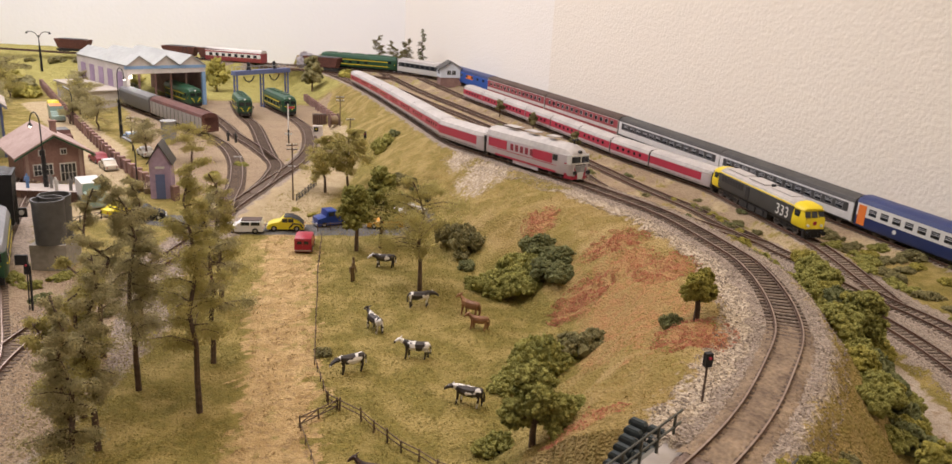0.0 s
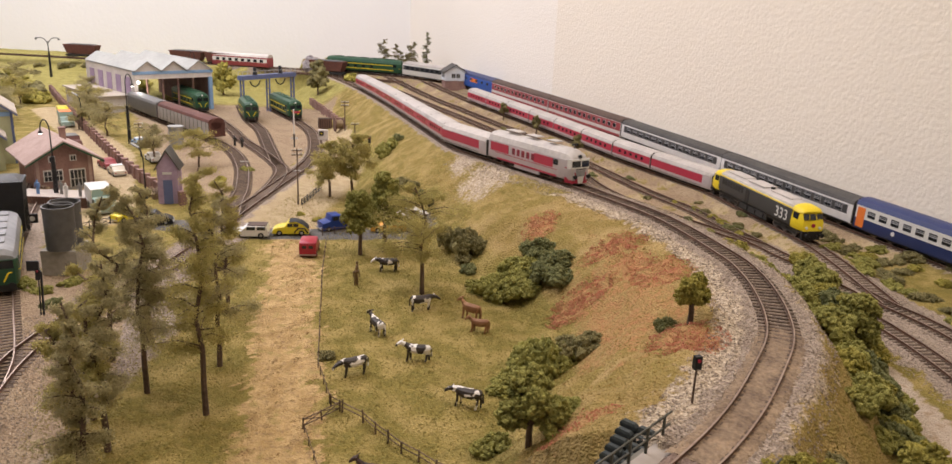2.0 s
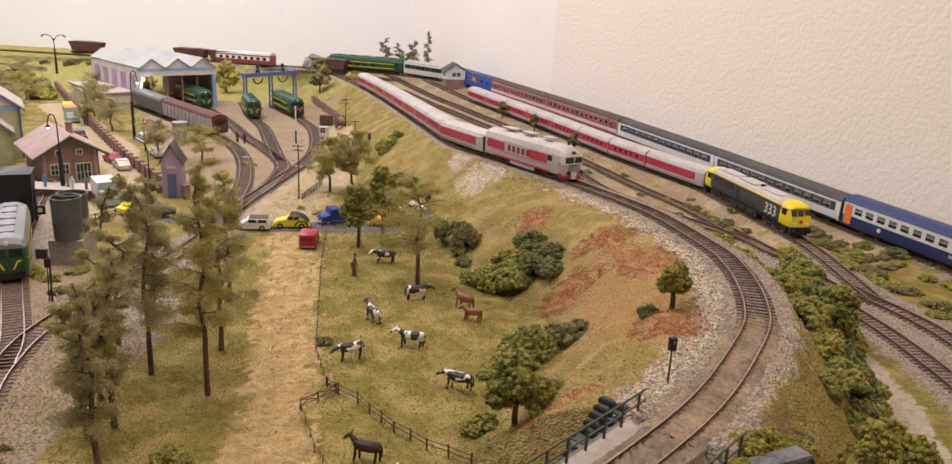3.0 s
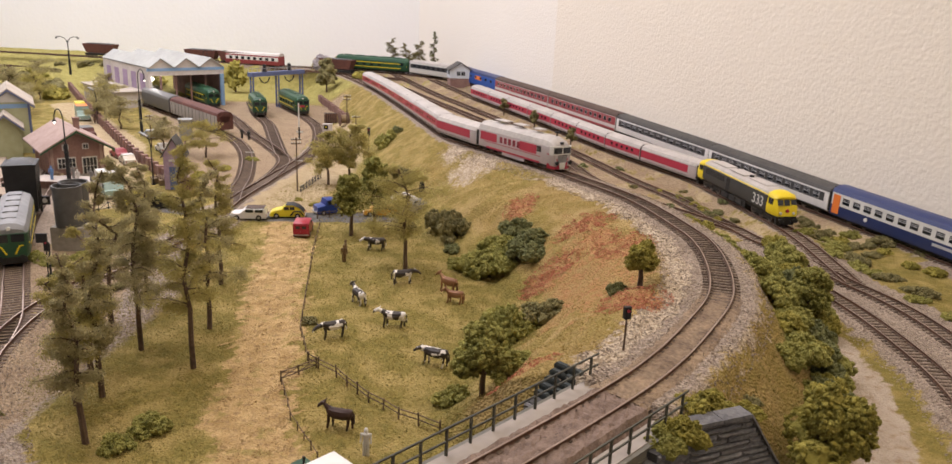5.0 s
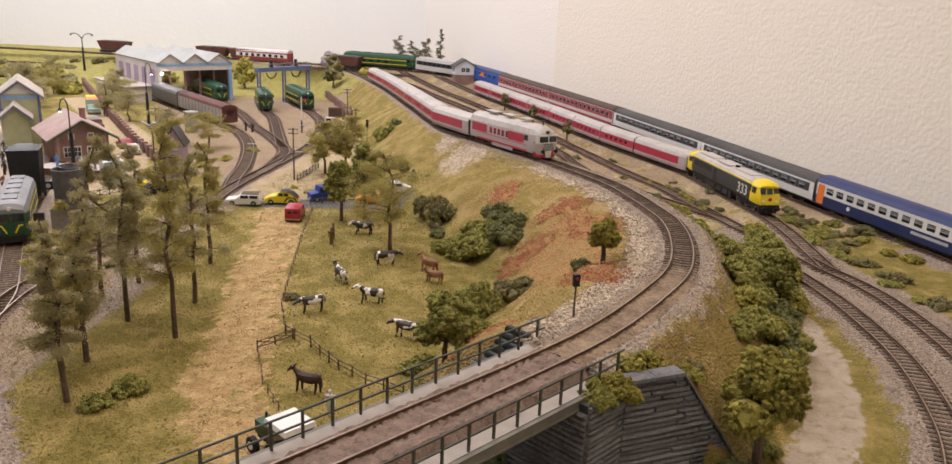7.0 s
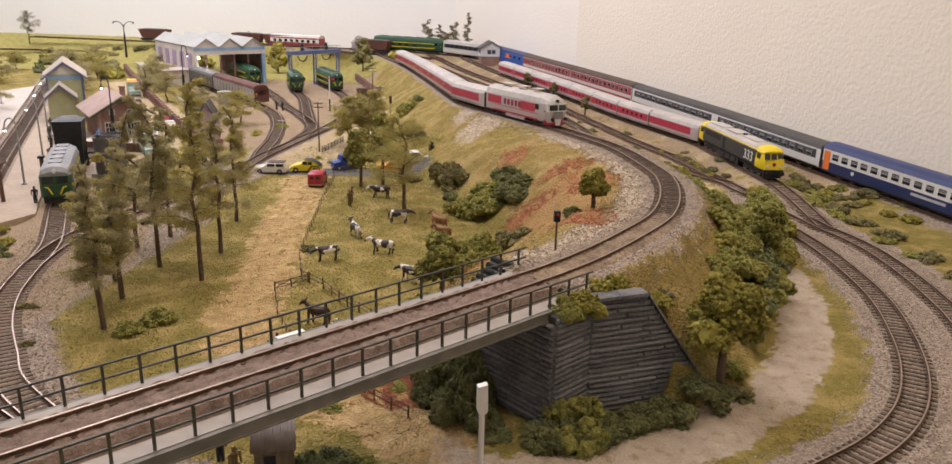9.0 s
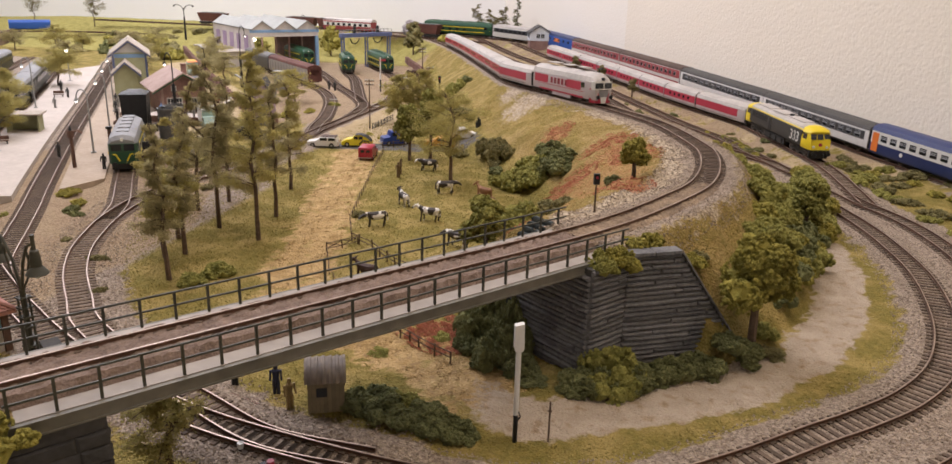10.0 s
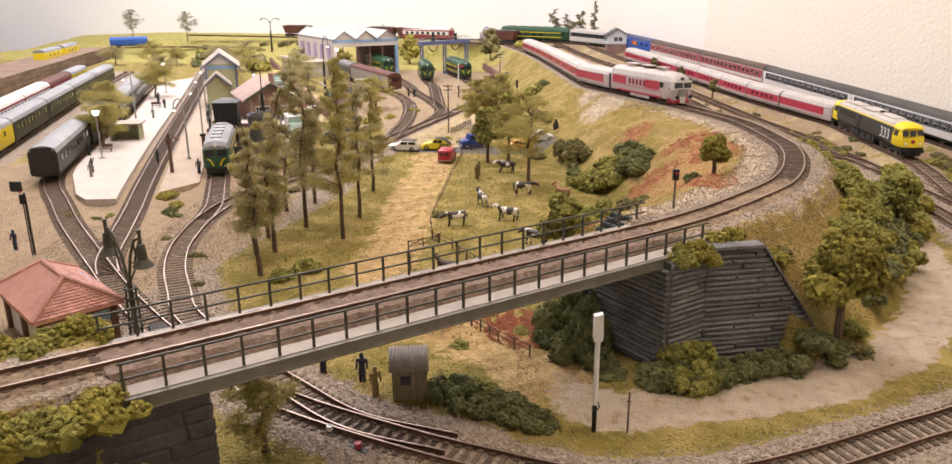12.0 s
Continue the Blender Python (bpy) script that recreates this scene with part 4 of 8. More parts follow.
    part("underframe", Shape().box(0, 0, 3.5, L * 0.8, 24, 4), UNDER, ob)
    for x in (-66, 66):
        bogie(ob, x, wheels=(-20, 0, 20), r=5.8)
    return ob


def flat_text(name, text, size, mat, parent, m):
    cu = bpy.data.curves.new(name, "FONT")
    cu.body, cu.size, cu.align_x, cu.extrude, cu.resolution_u = text, size / 1000, "CENTER", 0.00015, 3
    cu.materials.append(mat)
    ob = new(name, cu)
    ob.parent, ob.matrix_basis = parent, m
    return ob


def grey_loco():
    L, W, H = 234, 32, 43
    ob = thing("diesel_locomotive", "charcoal diesel locomotive with yellow cabs and large white numerals", "locomotive")
    lower, upper = section(W, 14, 35, H)
    b = part("body", skin(Shape(), lower, [(-L / 2 + 24, 1, 1), (L / 2 - 26, 1, 1)]), COALGREY, ob)
    part("roof", skin(Shape(), [(y * 0.98, z) for y, z in upper], [(-L / 2 + 24, 1, 1), (L / 2 - 26, 1, 1)]), ROOFGREY, ob)
    for y in (-15.4, 15.4):
        part("stripe", Shape().box(-1, y, 35.6, L - 52, 1.2, 1.3), YELLOW, b)
    for x, lx, ly, lz in ((-60, 46, 18, 1.3), (-5, 40, 20, 1.6), (50, 46, 16, 1.1)):
        part("roof_panel", Shape().box(x, 0, 42.4, lx, ly, lz), ROOFGREY, ob)
    part("exhaust", Shape().cyl((20, 0, 42), (20, 0, 45.4), 3.2, n=12), BLACK, ob)
    for e in (1, -1):
        lo = [(-W / 2 + 1, 13), (W / 2 - 1, 13), (W / 2, 15), (W / 2, 25), (W / 2 - 1.6, 35), (-W / 2 + 1.6, 35), (-W / 2, 25), (-W / 2, 15)]
        s = Shape().loft([[(e * (L / 2 - 26), y, z) for y, z in lo], [(e * (L / 2 - 9), y, z) for y, z in lo],
                          [(e * (L / 2 - (2 if z < 26 else 8)), y * 0.84, z) for y, z in lo]])
        cab = part("cab", s, YELLOW, ob, "yellow cab")
        part("cab_roof", Shape().loft([[(e * (L / 2 - 26), y, z) for y, z in upper], [(e * (L / 2 - 12), y, 35 + (z - 35) * 0.85) for y, z in upper], [(e * (L / 2 - 6.5), y * 0.86, 35 + (z - 35) * 0.3) for y, z in upper]]), YELLOW, ob)
        for k in (-1, 0, 1):
            part("windscreen", Shape().add([(e * (L / 2 - 3.4), k * 9.4 - 3.9, 27), (e * (L / 2 - 3.4), k * 9.4 + 3.9, 27), (e * (L / 2 - 5.9), k * 9.0 + 3.6, 34), (e * (L / 2 - 5.9), k * 9.0 - 3.6, 34),
                                            (e * (L / 2 - 6), k * 9.4 - 3.9, 27), (e * (L / 2 - 6), k * 9.4 + 3.9, 27), (e * (L / 2 - 8), k * 9 + 3.6, 34), (e * (L / 2 - 8), k * 9 - 3.6, 34)],
                                           [(0, 1, 2, 3), (7, 6, 5, 4), (0, 4, 5, 1), (1, 5, 6, 2), (2, 6, 7, 3), (3, 7, 4, 0)]), GLASS, cab)
        for side in (1, -1):
            part("side_window", Shape().box(e * (L / 2 - 17), side * (W / 2 - 0.4), 26, 10, 0.9, 7.5), GLASS, cab)
            part("headlight", Shape().cyl((e * (L / 2 - 4), side * 9, 17.5), (e * (L / 2 - 0.6), side * 9, 17.5), 1.7, n=12), LAMPGLASS, cab)
            part("buffer", Shape().cyl((e * (L / 2 - 3), side * 10, 9), (e * (L / 2 + 4), side * 10, 9), 1.4).cyl((e * (L / 2 + 3.4), side * 10, 9), (e * (L / 2 + 4.2), side * 10, 9), 2.8, n=14), BLACK, ob)
        part("badge", Shape().cyl((e * (L / 2 - 2.2), 0, 20.5), (e * (L / 2 - 1.1), 0, 20.5), 2.4, n=12), RED, cab)
        part("snowplough", Shape().box(e * (L / 2 - 5), 0, 1.5, 4, 25, 6), UNDER, ob)
        part("buffer_beam", Shape().box(e * (L / 2 - 3.5), 0, 7.5, 4, 28, 5.6), UNDER, ob)
        for side in (1, -1):
            part("hose", Shape().tube([(e * (L / 2 - 1), side * 5, 9), (e * (L / 2 + 1.5), side * 5, 6), (e * (L / 2 - 0.5), side * 5.6, 2.5)], 0.6, 5), BLACK, ob)
    for side in (1, -1):
        flat_text("number", "333", 19.5, OFFWHITE, b, pose((L / 2 - 47.5) / 1000, side * (W / 2 + 0.25) / 1000, 0.0175, 90, 0, 180 if side > 0 else 0))
        part("door", Shape().box(-14, side * (W / 2 + 0.15), 15, 9, 0.4, 18), UNDER, b)
        for k in range(8):
            part("grille", Shape().box(-80 + k * 7.4, side * (W / 2 + 0.15), 25, 6, 0.4, 8), UNDER, b)
    part("underframe", Shape().box(0, 0, 3, L * 0.3, 27, 9).box(0, 0, 9, L * 0.92, 24, 5), UNDER, ob)
    for x in (-20, 0, 20):
        part("tank", Shape().box(x, -13.6, 4, 15, 2.4, 7).box(x, 13.6, 4, 15, 2.4, 7), UNDER, ob)
    for x in (-72, 72):
        bogie(ob, x, wheels=(-21, 0, 21), r=6.2)
    return ob


def green_loco(L=190, label="dark green diesel locomotive with yellow lines", roof=None):
    W, H = 34, 45
    ob = thing("diesel_locomotive", label, "locomotive")
    lower, upper = section(W, 8, 33, H)
    ends = [(-L / 2, 0.9, 1), (-L / 2 + 8, 1, 1), (L / 2 - 14, 1, 1), (L / 2 - 5, 0.97, 1), (L / 2 - 1, 0.86, 1), (L / 2, 0.8, 1)]
    b = part("body", skin(Shape(), lower, ends), GREEN, ob)
    part("roof", skin(Shape(), upper, [(-L / 2, 0.92, 0.8), (-L / 2 + 10, 1, 1), (L / 2 - 16, 1, 1), (L / 2 - 6, 0.95, 0.85), (L / 2 - 2, 0.86, 0.4)]), roof or GREEN, ob)
    for side in (1, -1):
        part("stripe", Shape().box(-5, side * (W / 2 + 0.1), 14, L - 40, 0.4, 1.8), YELLOW, b)
        part("stripe", Shape().box(-5, side * (W / 2 + 0.1), 27, L - 40, 0.4, 1.8), YELLOW, b)
        part("whisker", Shape().tube([(L / 2 - 8, side * 16.8, 21), (L / 2 - 1.2, side * 13.6, 21), (L / 2 + 0.2, side * 8, 20), (L / 2 + 0.3, side * 4, 12)], 0.9), YELLOW, b, "yellow line on the nose")
        part("windscreen", Shape().box(L / 2 - 1.6, side * 7.2, 24.5, 3.4, 11.6, 8.0), GLASS, b)
        part("cab_window", Shape().box(L / 2 - 22, side * (W / 2 + 0.2), 23, 10, 0.5, 8), GLASS, b)
        part("buffer", Shape().cyl((L / 2 - 2, side * 10, 9), (L / 2 + 4, side * 10, 9), 1.4).cyl((L / 2 + 3.4, side * 10, 9), (L / 2 + 4.2, side * 10, 9), 2.8, n=14), BLACK, ob)
        for k in range(5):
            part("window", Shape().box(-L * 0.32 + k * 24, side * (W / 2 + 0.15), 18, 9, 0.5, 7), GLASS, b)
    part("headlight", Shape().cyl((L / 2 - 6, 0, 38), (L / 2 - 1.5, 0, 38), 2.0, n=12), LAMPGLASS, b)
    for k in range(5):
        part("roof_panel", Shape().box(-L * 0.36 + k * L * 0.17, 0, 44.4, L * 0.1, 14, 1.2), roof or GREEN, ob)
    part("front_skirt", Shape().box(L / 2 - 3, 0, 2, 6, 27, 7), UNDER, ob)
    part("underframe", Shape().box(0, 0, 3, L * 0.9, 25, 6), UNDER, ob)
    for x in (-L * 0.33, L * 0.33):
        bogie(ob, x, wheels=(-17, 0, 17), r=5.8)
    return ob


# the silver train on the upper track
loco = silver_loco()
s = UPPER.nearest(136, 928) + 92
loco.matrix_basis = UPPER.pose_car(s, 184)
s += 92 + 75
first = articulated_coach(True)
first.matrix_basis = UPPER.pose_car(s, 144)
base = articulated_coach()
s += 72 + 54
base.matrix_basis = UPPER.pose_car(s, 102)
for k in range(7):
    s += 105
    copy_thing(base, UPPER.pose_car(s, 102))

# the parked silver train and the charcoal locomotive before it
g = grey_loco()
s = PARK.nearest(429, 936) + 117
g.matrix_basis = PARK.pose_car(s, 234)
s += 117 + 77
copy_thing(first, PARK.pose_car(s, 144))
s += 72 + 54 - 105
for k in range(7):
    s += 105
    copy_thing(base, PARK.pose_car(s, 102))

# the coaches along the wall
W_RED = paint("faded_red_paint", (0.31, 0.062, 0.07), 0.5)
MIDFRAME = paint("grey_window_frame", (0.40, 0.40, 0.41), 0.5)
navy = car("passenger_coach", "navy blue passenger coach with a white window band", 303, 33, 47, body=NAVY, roof=NAVY, bands=((21.5, 38, OFFWHITE, 0.995),), windows=(15, 11.6, 8.4, 25.4, 0.89, None), bars=MIDFRAME)
s = WALLSIDE.nearest(524, 1020) - 152 + 2
navy.matrix_basis = WALLSIDE.pose_car(s, 303)
for side in (1, -1):
    part("door", Shape().box(-142, side * 16.75, 10, 12, 0.5, 26), ORANGE, navy, "orange end door")
    part("lettering_bar", Shape().box(36, side * 16.7, 15, 52, 0.35, 3.4), MIDFRAME, navy, "plain pale bar in place of lettering")
    part("emblem", Shape().cyl((-90, side * 16.4, 16), (-90, side * 16.95, 16), 2.8, n=12), OFFWHITE, navy)
s += 297
BRIGHTWHITE = paint("bright_white_paint", (0.80, 0.79, 0.78), 0.45)
blk = car("passenger_coach", "light grey passenger coach with a black window band and dark roof", 283, 33, 43.5, 9, 35, body=BRIGHTWHITE, roof=DARKROOF, bands=((20.5, 32.6, COALGREY, 0.94), (9, 10.2, COALGREY, 0.98)), windows=(13, 11.5, 8.0, 22.6, 0.9, MIDFRAME), bars=MIDFRAME, group="coaches along the wall")
blk.matrix_basis = WALLSIDE.pose_car(s, 283)
s += 287
copy_thing(blk, WALLSIDE.pose_car(s, 283))
s += 287
redc = car("passenger_coach", "red passenger coach with a pale lower side and brown roof", 283, 33, 44, 8, 36, body=OFFWHITE, roof=BROWNROOF, bands=((19, 35, W_RED, 0.995), (8, 12.5, W_RED, 0.99)), windows=(14, 9, 7.0, 24, 0.92, OFFWHITE), group="coaches along the wall")
redc.matrix_basis = WALLSIDE.pose_car(s, 283)
s += 287
copy_thing(redc, WALLSIDE.pose_car(s, 283))
s += 238
bl = car("passenger_coach", "blue van with a red panel", 186, 33, 45, body=BLUE, roof=NAVY, bands=((22, 32, ORANGE, 0.2),), windows=(6, 9, 6, 25, 0.9, None))
bl.matrix_basis = WALLSIDE.pose_car(s, 186)
s += 190
wh = car("passenger_coach", "white passenger coach with dark windows", 186, 33, 45, body=OFFWHITE, roof=ROOFGREY, bands=((21, 33, COALGREY, 0.97),), windows=(10, 11, 8, 23, 0.9, None))
wh.matrix_basis = WALLSIDE.pose_car(s, 186)
s += 214
gl = green_loco(230, "long green diesel locomotive with yellow lines")
gl.matrix_basis = WALLSIDE.pose_car(s, 230)


# ---------------------------------------------------------------- buildings
BRICKPINK = material("weathered_brick", (0.30, 0.185, 0.155), 0.85, (0.20, 0.115, 0.10), 350, bump=0.3)
TILEROOF = material("faded_tile_roof", (0.42, 0.31, 0.27), 0.85, (0.32, 0.225, 0.195), 250, bump=0.3)
BEIGEROOF = material("beige_roof", (0.46, 0.40, 0.33), 0.85, (0.35, 0.30, 0.25), 250, bump=0.2)
PALEGREEN = material("pale_green_plaster", (0.42, 0.43, 0.27), 0.85, (0.33, 0.33, 0.19), 90)
LIGHTBLUE = paint("light_blue_paint", (0.25, 0.40, 0.62), 0.6)
LAVENDER = material("lavender_boards", (0.40, 0.30, 0.42), 0.8, (0.30, 0.22, 0.32), 220)
PLASTER = material("pale_plaster", (0.62, 0.57, 0.53), 0.85, (0.50, 0.45, 0.42), 120)
SHEDROOF = material("pale_fibre_roof", (0.40, 0.40, 0.375), 0.8, (0.32, 0.32, 0.30), 120)
STEELBLUE = paint("steel_blue_paint", (0.12, 0.15, 0.30), 0.5)
PLATFORM = material("pale_platform", (0.50, 0.44, 0.39), 0.85, (0.42, 0.365, 0.32), 150, bump=0.15)
WOODBROWN = material("brown_boards", (0.16, 0.09, 0.065), 0.8, (0.09, 0.05, 0.038), 250)
TANKGREY = material("grey_tank", (0.11, 0.107, 0.105), 0.6, (0.075, 0.072, 0.07), 150)
ZINC = material("zinc_grey", (0.33, 0.33, 0.32), 0.5, (0.26, 0.26, 0.25), 200, metal=0.2)


def gable_house(name, label, m, w, d, he, hr, wall_mat, roof_mat, over=6.0, trim=None, windows=(), category="house", thick=2.5):
    """Origin at the front wall's left foot: x along the front gable, y into the depth. windows: (face, x, z, w, h, material)."""
    ob = thing(name, label, category, at=m)
    walls = [("front", [(0, 0), (w, 0), (w, he), (w / 2, hr - 2), (0, he)], 0, thick), ("back", [(0, 0), (w, 0), (w, he), (w / 2, hr - 2), (0, he)], d - thick, d)]
    for n, poly, y0, y1 in walls:
        part("wall", Shape().prism(poly[::-1], y0, y1), wall_mat, ob)
    for x in (0, w - thick):
        part("wall", Shape().box(x + thick / 2, d / 2, 0, thick, d - 2 * thick, he), wall_mat, ob)
    rise = (hr - he) / (w / 2)
    for side in (1, -1):
        xa, xb = w / 2, w / 2 + side * (w / 2 + over)
        zb = hr - rise * (w / 2 + over)
        poly = [(xa, hr), (xb, zb), (xb, zb + 2.2), (xa, hr + 2.2)]
        part("roof", Shape().prism(poly if side < 0 else poly[::-1], -over, d + over), roof_mat, ob)
        if trim:
            poly = [(xa, hr - 2.6), (xb, zb - 2.6), (xb, zb), (xa, hr)]
            part("bargeboard", Shape().prism(poly if side < 0 else poly[::-1], -over - 0.6, -over + 1.0), trim, ob)
    for face, x, z, ww, hh, mat in windows:
        if face == "front":
            f = part("window", Shape().box(x, -0.4, z, ww + 2, 1.0, hh + 2), OFFWHITE, ob)
            n = max(1, round(ww / 4.5))
            for k in range(n):
                for j in range(2 if hh > 7 else 1):
                    jj = 2 if hh > 7 else 1
                    part("pane", Shape().box(x - ww / 2 + (k + 0.5) * ww / n, -0.75, z + 1 + j * hh / jj, ww / n - 0.9, 0.7, hh / jj - 0.8), mat, f)
        else:
            xx = w + 0.2 if face == "right" else -0.2
            part("window", Shape().box(xx, x, z, 0.8, ww, hh), mat, ob)
    return ob


house = gable_house("station_house", "small brick house with a faded tiled gable roof", at(-620, 1054, 0, 42), 78, 112, 49, 72, BRICKPINK, TILEROOF, 13, GREEN,
            windows=[("front", 24, 14, 24, 15, GLASS), ("front", 56, 2, 20, 26, GLASS), ("front", 24, 42, 7, 7, GLASS), ("front", 52, 42, 7, 7, GLASS), ("right", 30, 16, 12, 14, GLASS), ("right", 70, 16, 12, 14, GLASS)])
part("chimney", Shape().box(54, 60, 60, 8, 8, 20).box(54, 60, 80, 9.6, 9.6, 2), BRICKPINK, house)
part("plinth", Shape().box(39, -0.6, 0, 80, 1.6, 4), CONCRETE, house)
for x0, x1 in ((3, 6), (72, 75)):
    part("quoin", Shape().box((x0 + x1) / 2, -0.3, 4, 4, 0.8, 44), TILEROOF, house)
dock = thing("loading_dock", "low loading dock with a dark red plank edge", "platform", at=at(-612, 985, 0, 4))
part("slab", Shape().box(48, 25, 0, 104, 52, 11), PLATFORM, dock)
for k in range(13):
    part("plank", Shape().box(k * 8, -2, 0, 7.2, 1.8, 14), WOODBROWN, dock)
st = gable_house("station_building", "pale green station building with light blue trim", at(-808, 1198, 0, 34), 62, 110, 86, 110, PALEGREEN, BEIGEROOF, 7, STEELBLUE, category="station",
                 windows=[("right", 25, 20, 14, 22, GLASS), ("right", 60, 20, 14, 22, GLASS), ("right", 95, 20, 14, 22, GLASS), ("right", 25, 56, 12, 16, GLASS), ("right", 60, 56, 12, 16, GLASS), ("right", 95, 56, 12, 16, GLASS)])
part("frieze", Shape().box(31, -0.5, 78, 62, 1.0, 7), LIGHTBLUE, st, "light blue band")
part("gable_panel", Shape().prism([(8, 88), (54, 88), (31, 105)], -0.7, -0.1), OFFWHITE, st)
for x in (2, 60):
    part("corner_post", Shape().box(x, -0.8, 0, 3.5, 1.6, 87), STEELBLUE, st)
gable_house("station_annex", "small pale green annex with blue bargeboards", at(-776, 1153, 0, 34), 42, 50, 56, 75, PALEGREEN, BEIGEROOF, 6, STEELBLUE, category="station")

hut = gable_house("signal_hut", "narrow lavender wooden hut with a grey gable roof", at(-432, 1030, 0, 14), 27, 34, 52, 75, LAVENDER, DARKROOF, 3, category="hut")
part("door", Shape().box(13.5, -0.5, 0, 12, 1, 34), STEELBLUE, hut)
part("sign_bar", Shape().box(13.5, -0.7, 42, 12, 0.8, 3), OFFWHITE, hut, "plain pale bar in place of writing")


BULB = bpy.data.materials.new("lit_bulb")
BULB.use_nodes = True
BULB.node_tree.nodes["Principled BSDF"].inputs["Emission Color"].default_value = (1.0, 0.93, 0.85, 1)
BULB.node_tree.nodes["Principled BSDF"].inputs["Emission Strength"].default_value = 6.0


def build_shed():
    """Open-fronted engine shed with three low gables side by side."""
    ob = thing("engine_shed", "pale engine shed with three grey gables and a blue front beam", "shed", at=at(-822, 1795, 0, 46))
    W, D, H = 188, 320, 97
    part("wall", Shape().box(1.5, D / 2, 0, 3, D, H), PLASTER, ob)
    part("wall", Shape().box(W - 1.5, D / 2, 0, 3, D, H), BRICKPINK, ob)
    part("back_lintel", Shape().box(W / 2, D - 1.5, 84, W - 6, 3, 13), PLASTER, ob)
    part("fascia", Shape().box(W / 2, -1, 79, W + 4, 4, 17), PLASTER, ob)
    part("beam", Shape().box(W / 2, -3.4, 90, W + 6, 2, 7), LIGHTBLUE, ob, "light blue beam")
    for x in (3, W - 3):
        part("column", Shape().box(x, -1.5, 0, 8, 8, 80), LIGHTBLUE if x > 9 else PLASTER, ob)
    for k in range(1, 5):
        part("inner_post", Shape().box(k * W / 5, 20, 0, 4, 4, 80), BRICKPINK, ob)
    for k in range(3):
        x0, x1 = k * W / 3, (k + 1) * W / 3
        xm = (x0 + x1) / 2
        for xa, za, xb, zb in ((x0, H, xm, H + 22), (xm, H + 22, x1, H)):
            part("roof", Shape().prism([(xa, za), (xb, zb), (xb, zb + 2), (xa, za + 2)], -8, D + 5), SHEDROOF, ob)
        part("gable", Shape().prism([(x0, H), (xm, H + 22), (x1, H)], -3, -1.5), PLASTER, ob)
        part("valley_gutter", Shape().box(x0, D / 2 - 2, H, 2.4, D + 12, 2.6), ZINC, ob)
    for k in range(5):
        part("window", Shape().box(-0.3, 36 + k * 60, 42, 1.2, 32, 40), LAVENDER, ob, "dark purple window")
    part("door_lamp", Shape().cyl((9, -5, 70), (9, -5, 76), 3.4, 2.4, n=12), BULB, ob, "bright door lamp")
    part("lean_to_roof", Shape().box(-38, 150, 38, 74, 250, 3), BEIGEROOF, ob)
    part("lean_to_wall", Shape().box(-38, 150, 0, 62, 240, 38), PLASTER, ob)
    return ob


build_shed()


def build_gantry():
    p, q = Vector((-585, 1845)), Vector((-503, 1985))
    d = (q - p).normalized()
    ob = thing("steel_gantry", "steel blue service gantry with two tank tops over the tracks", "gantry", at=at(p.x, p.y, 0, math.degrees(math.atan2(d.y, d.x))))
    L = (q - p).length
    for x in (0, L / 2, L):
        s = Shape()
        for y in (-5, 5):
            s.box(x, y, 0, 3, 3, 84)
        for z in range(6, 80, 13):
            s.box(x, 0, z, 2, 10, 1.5)
        part("column", s, STEELBLUE, ob)
    part("beam", Shape().box(L / 2, 0, 84, L + 12, 16, 10), STEELBLUE, ob)
    for x in (L * 0.25, L * 0.75):
        part("pipe", Shape().tube([(x - 16, 0, 80), (x - 10, 0, 70), (x, 0, 66), (x + 10, 0, 70), (x + 16, 0, 80)], 1.6), BLACK, ob)
        part("chimney", Shape().cyl((x, 0, 94), (x, 0, 106), 6, 3.4, n=12).cyl((x, 0, 106), (x, 0, 112), 4.6, 3.2, n=12), BLACK, ob)
    for y in (-7, 7):
        for x in np.linspace(-4, L + 4, 7):
            part("post", Shape().box(x, y, 94, 1, 1, 9), ZINC, ob)
        part("handrail", Shape().box(L / 2, y, 102.4, L + 10, 0.9, 0.9), ZINC, ob)
    return ob


build_gantry()


PALEBLUE = paint("pale_blue_white_boards", (0.66, 0.70, 0.76), 0.6)


def build_cabin():
    z = ramp_side(2165) - 7
    ob = thing("signal_box", "two-storey signal box with white boards over brick", "signal box", at=at(-128, 2146, z, 16))
    w, d = 60, 50
    part("base", Shape().box(w / 2, d / 2, 0, w - 3, d - 3, 26), BRICKPINK, ob)
    up = part("upper_storey", Shape().box(w / 2, d / 2, 26, w, d, 24), PALEBLUE, ob)
    for x in (24, 37):
        wn = part("window", Shape().box(x, -0.3, 34, 10, 1, 11), GLASS, up)
        part("glazing_bar", Shape().box(x, -0.9, 34, 0.9, 0.6, 10), OFFWHITE, wn)
    for y in (13, 31):
        part("window", Shape().box(-0.3, y, 34, 1, 10, 10), GLASS, up)
    for side in (1, -1):
        xa, xb = w / 2, w / 2 + side * (w / 2 + 4)
        poly = [(xa, 68), (xb, 47), (xb, 49), (xa, 70)]
        part("roof", Shape().prism(poly if side < 0 else poly[::-1], -5, d + 5), DARKROOF, ob)
    part("gable", Shape().prism([(0, 50), (w, 50), (w / 2, 68)], 0, 2), PALEBLUE, ob)
    return ob


build_cabin()


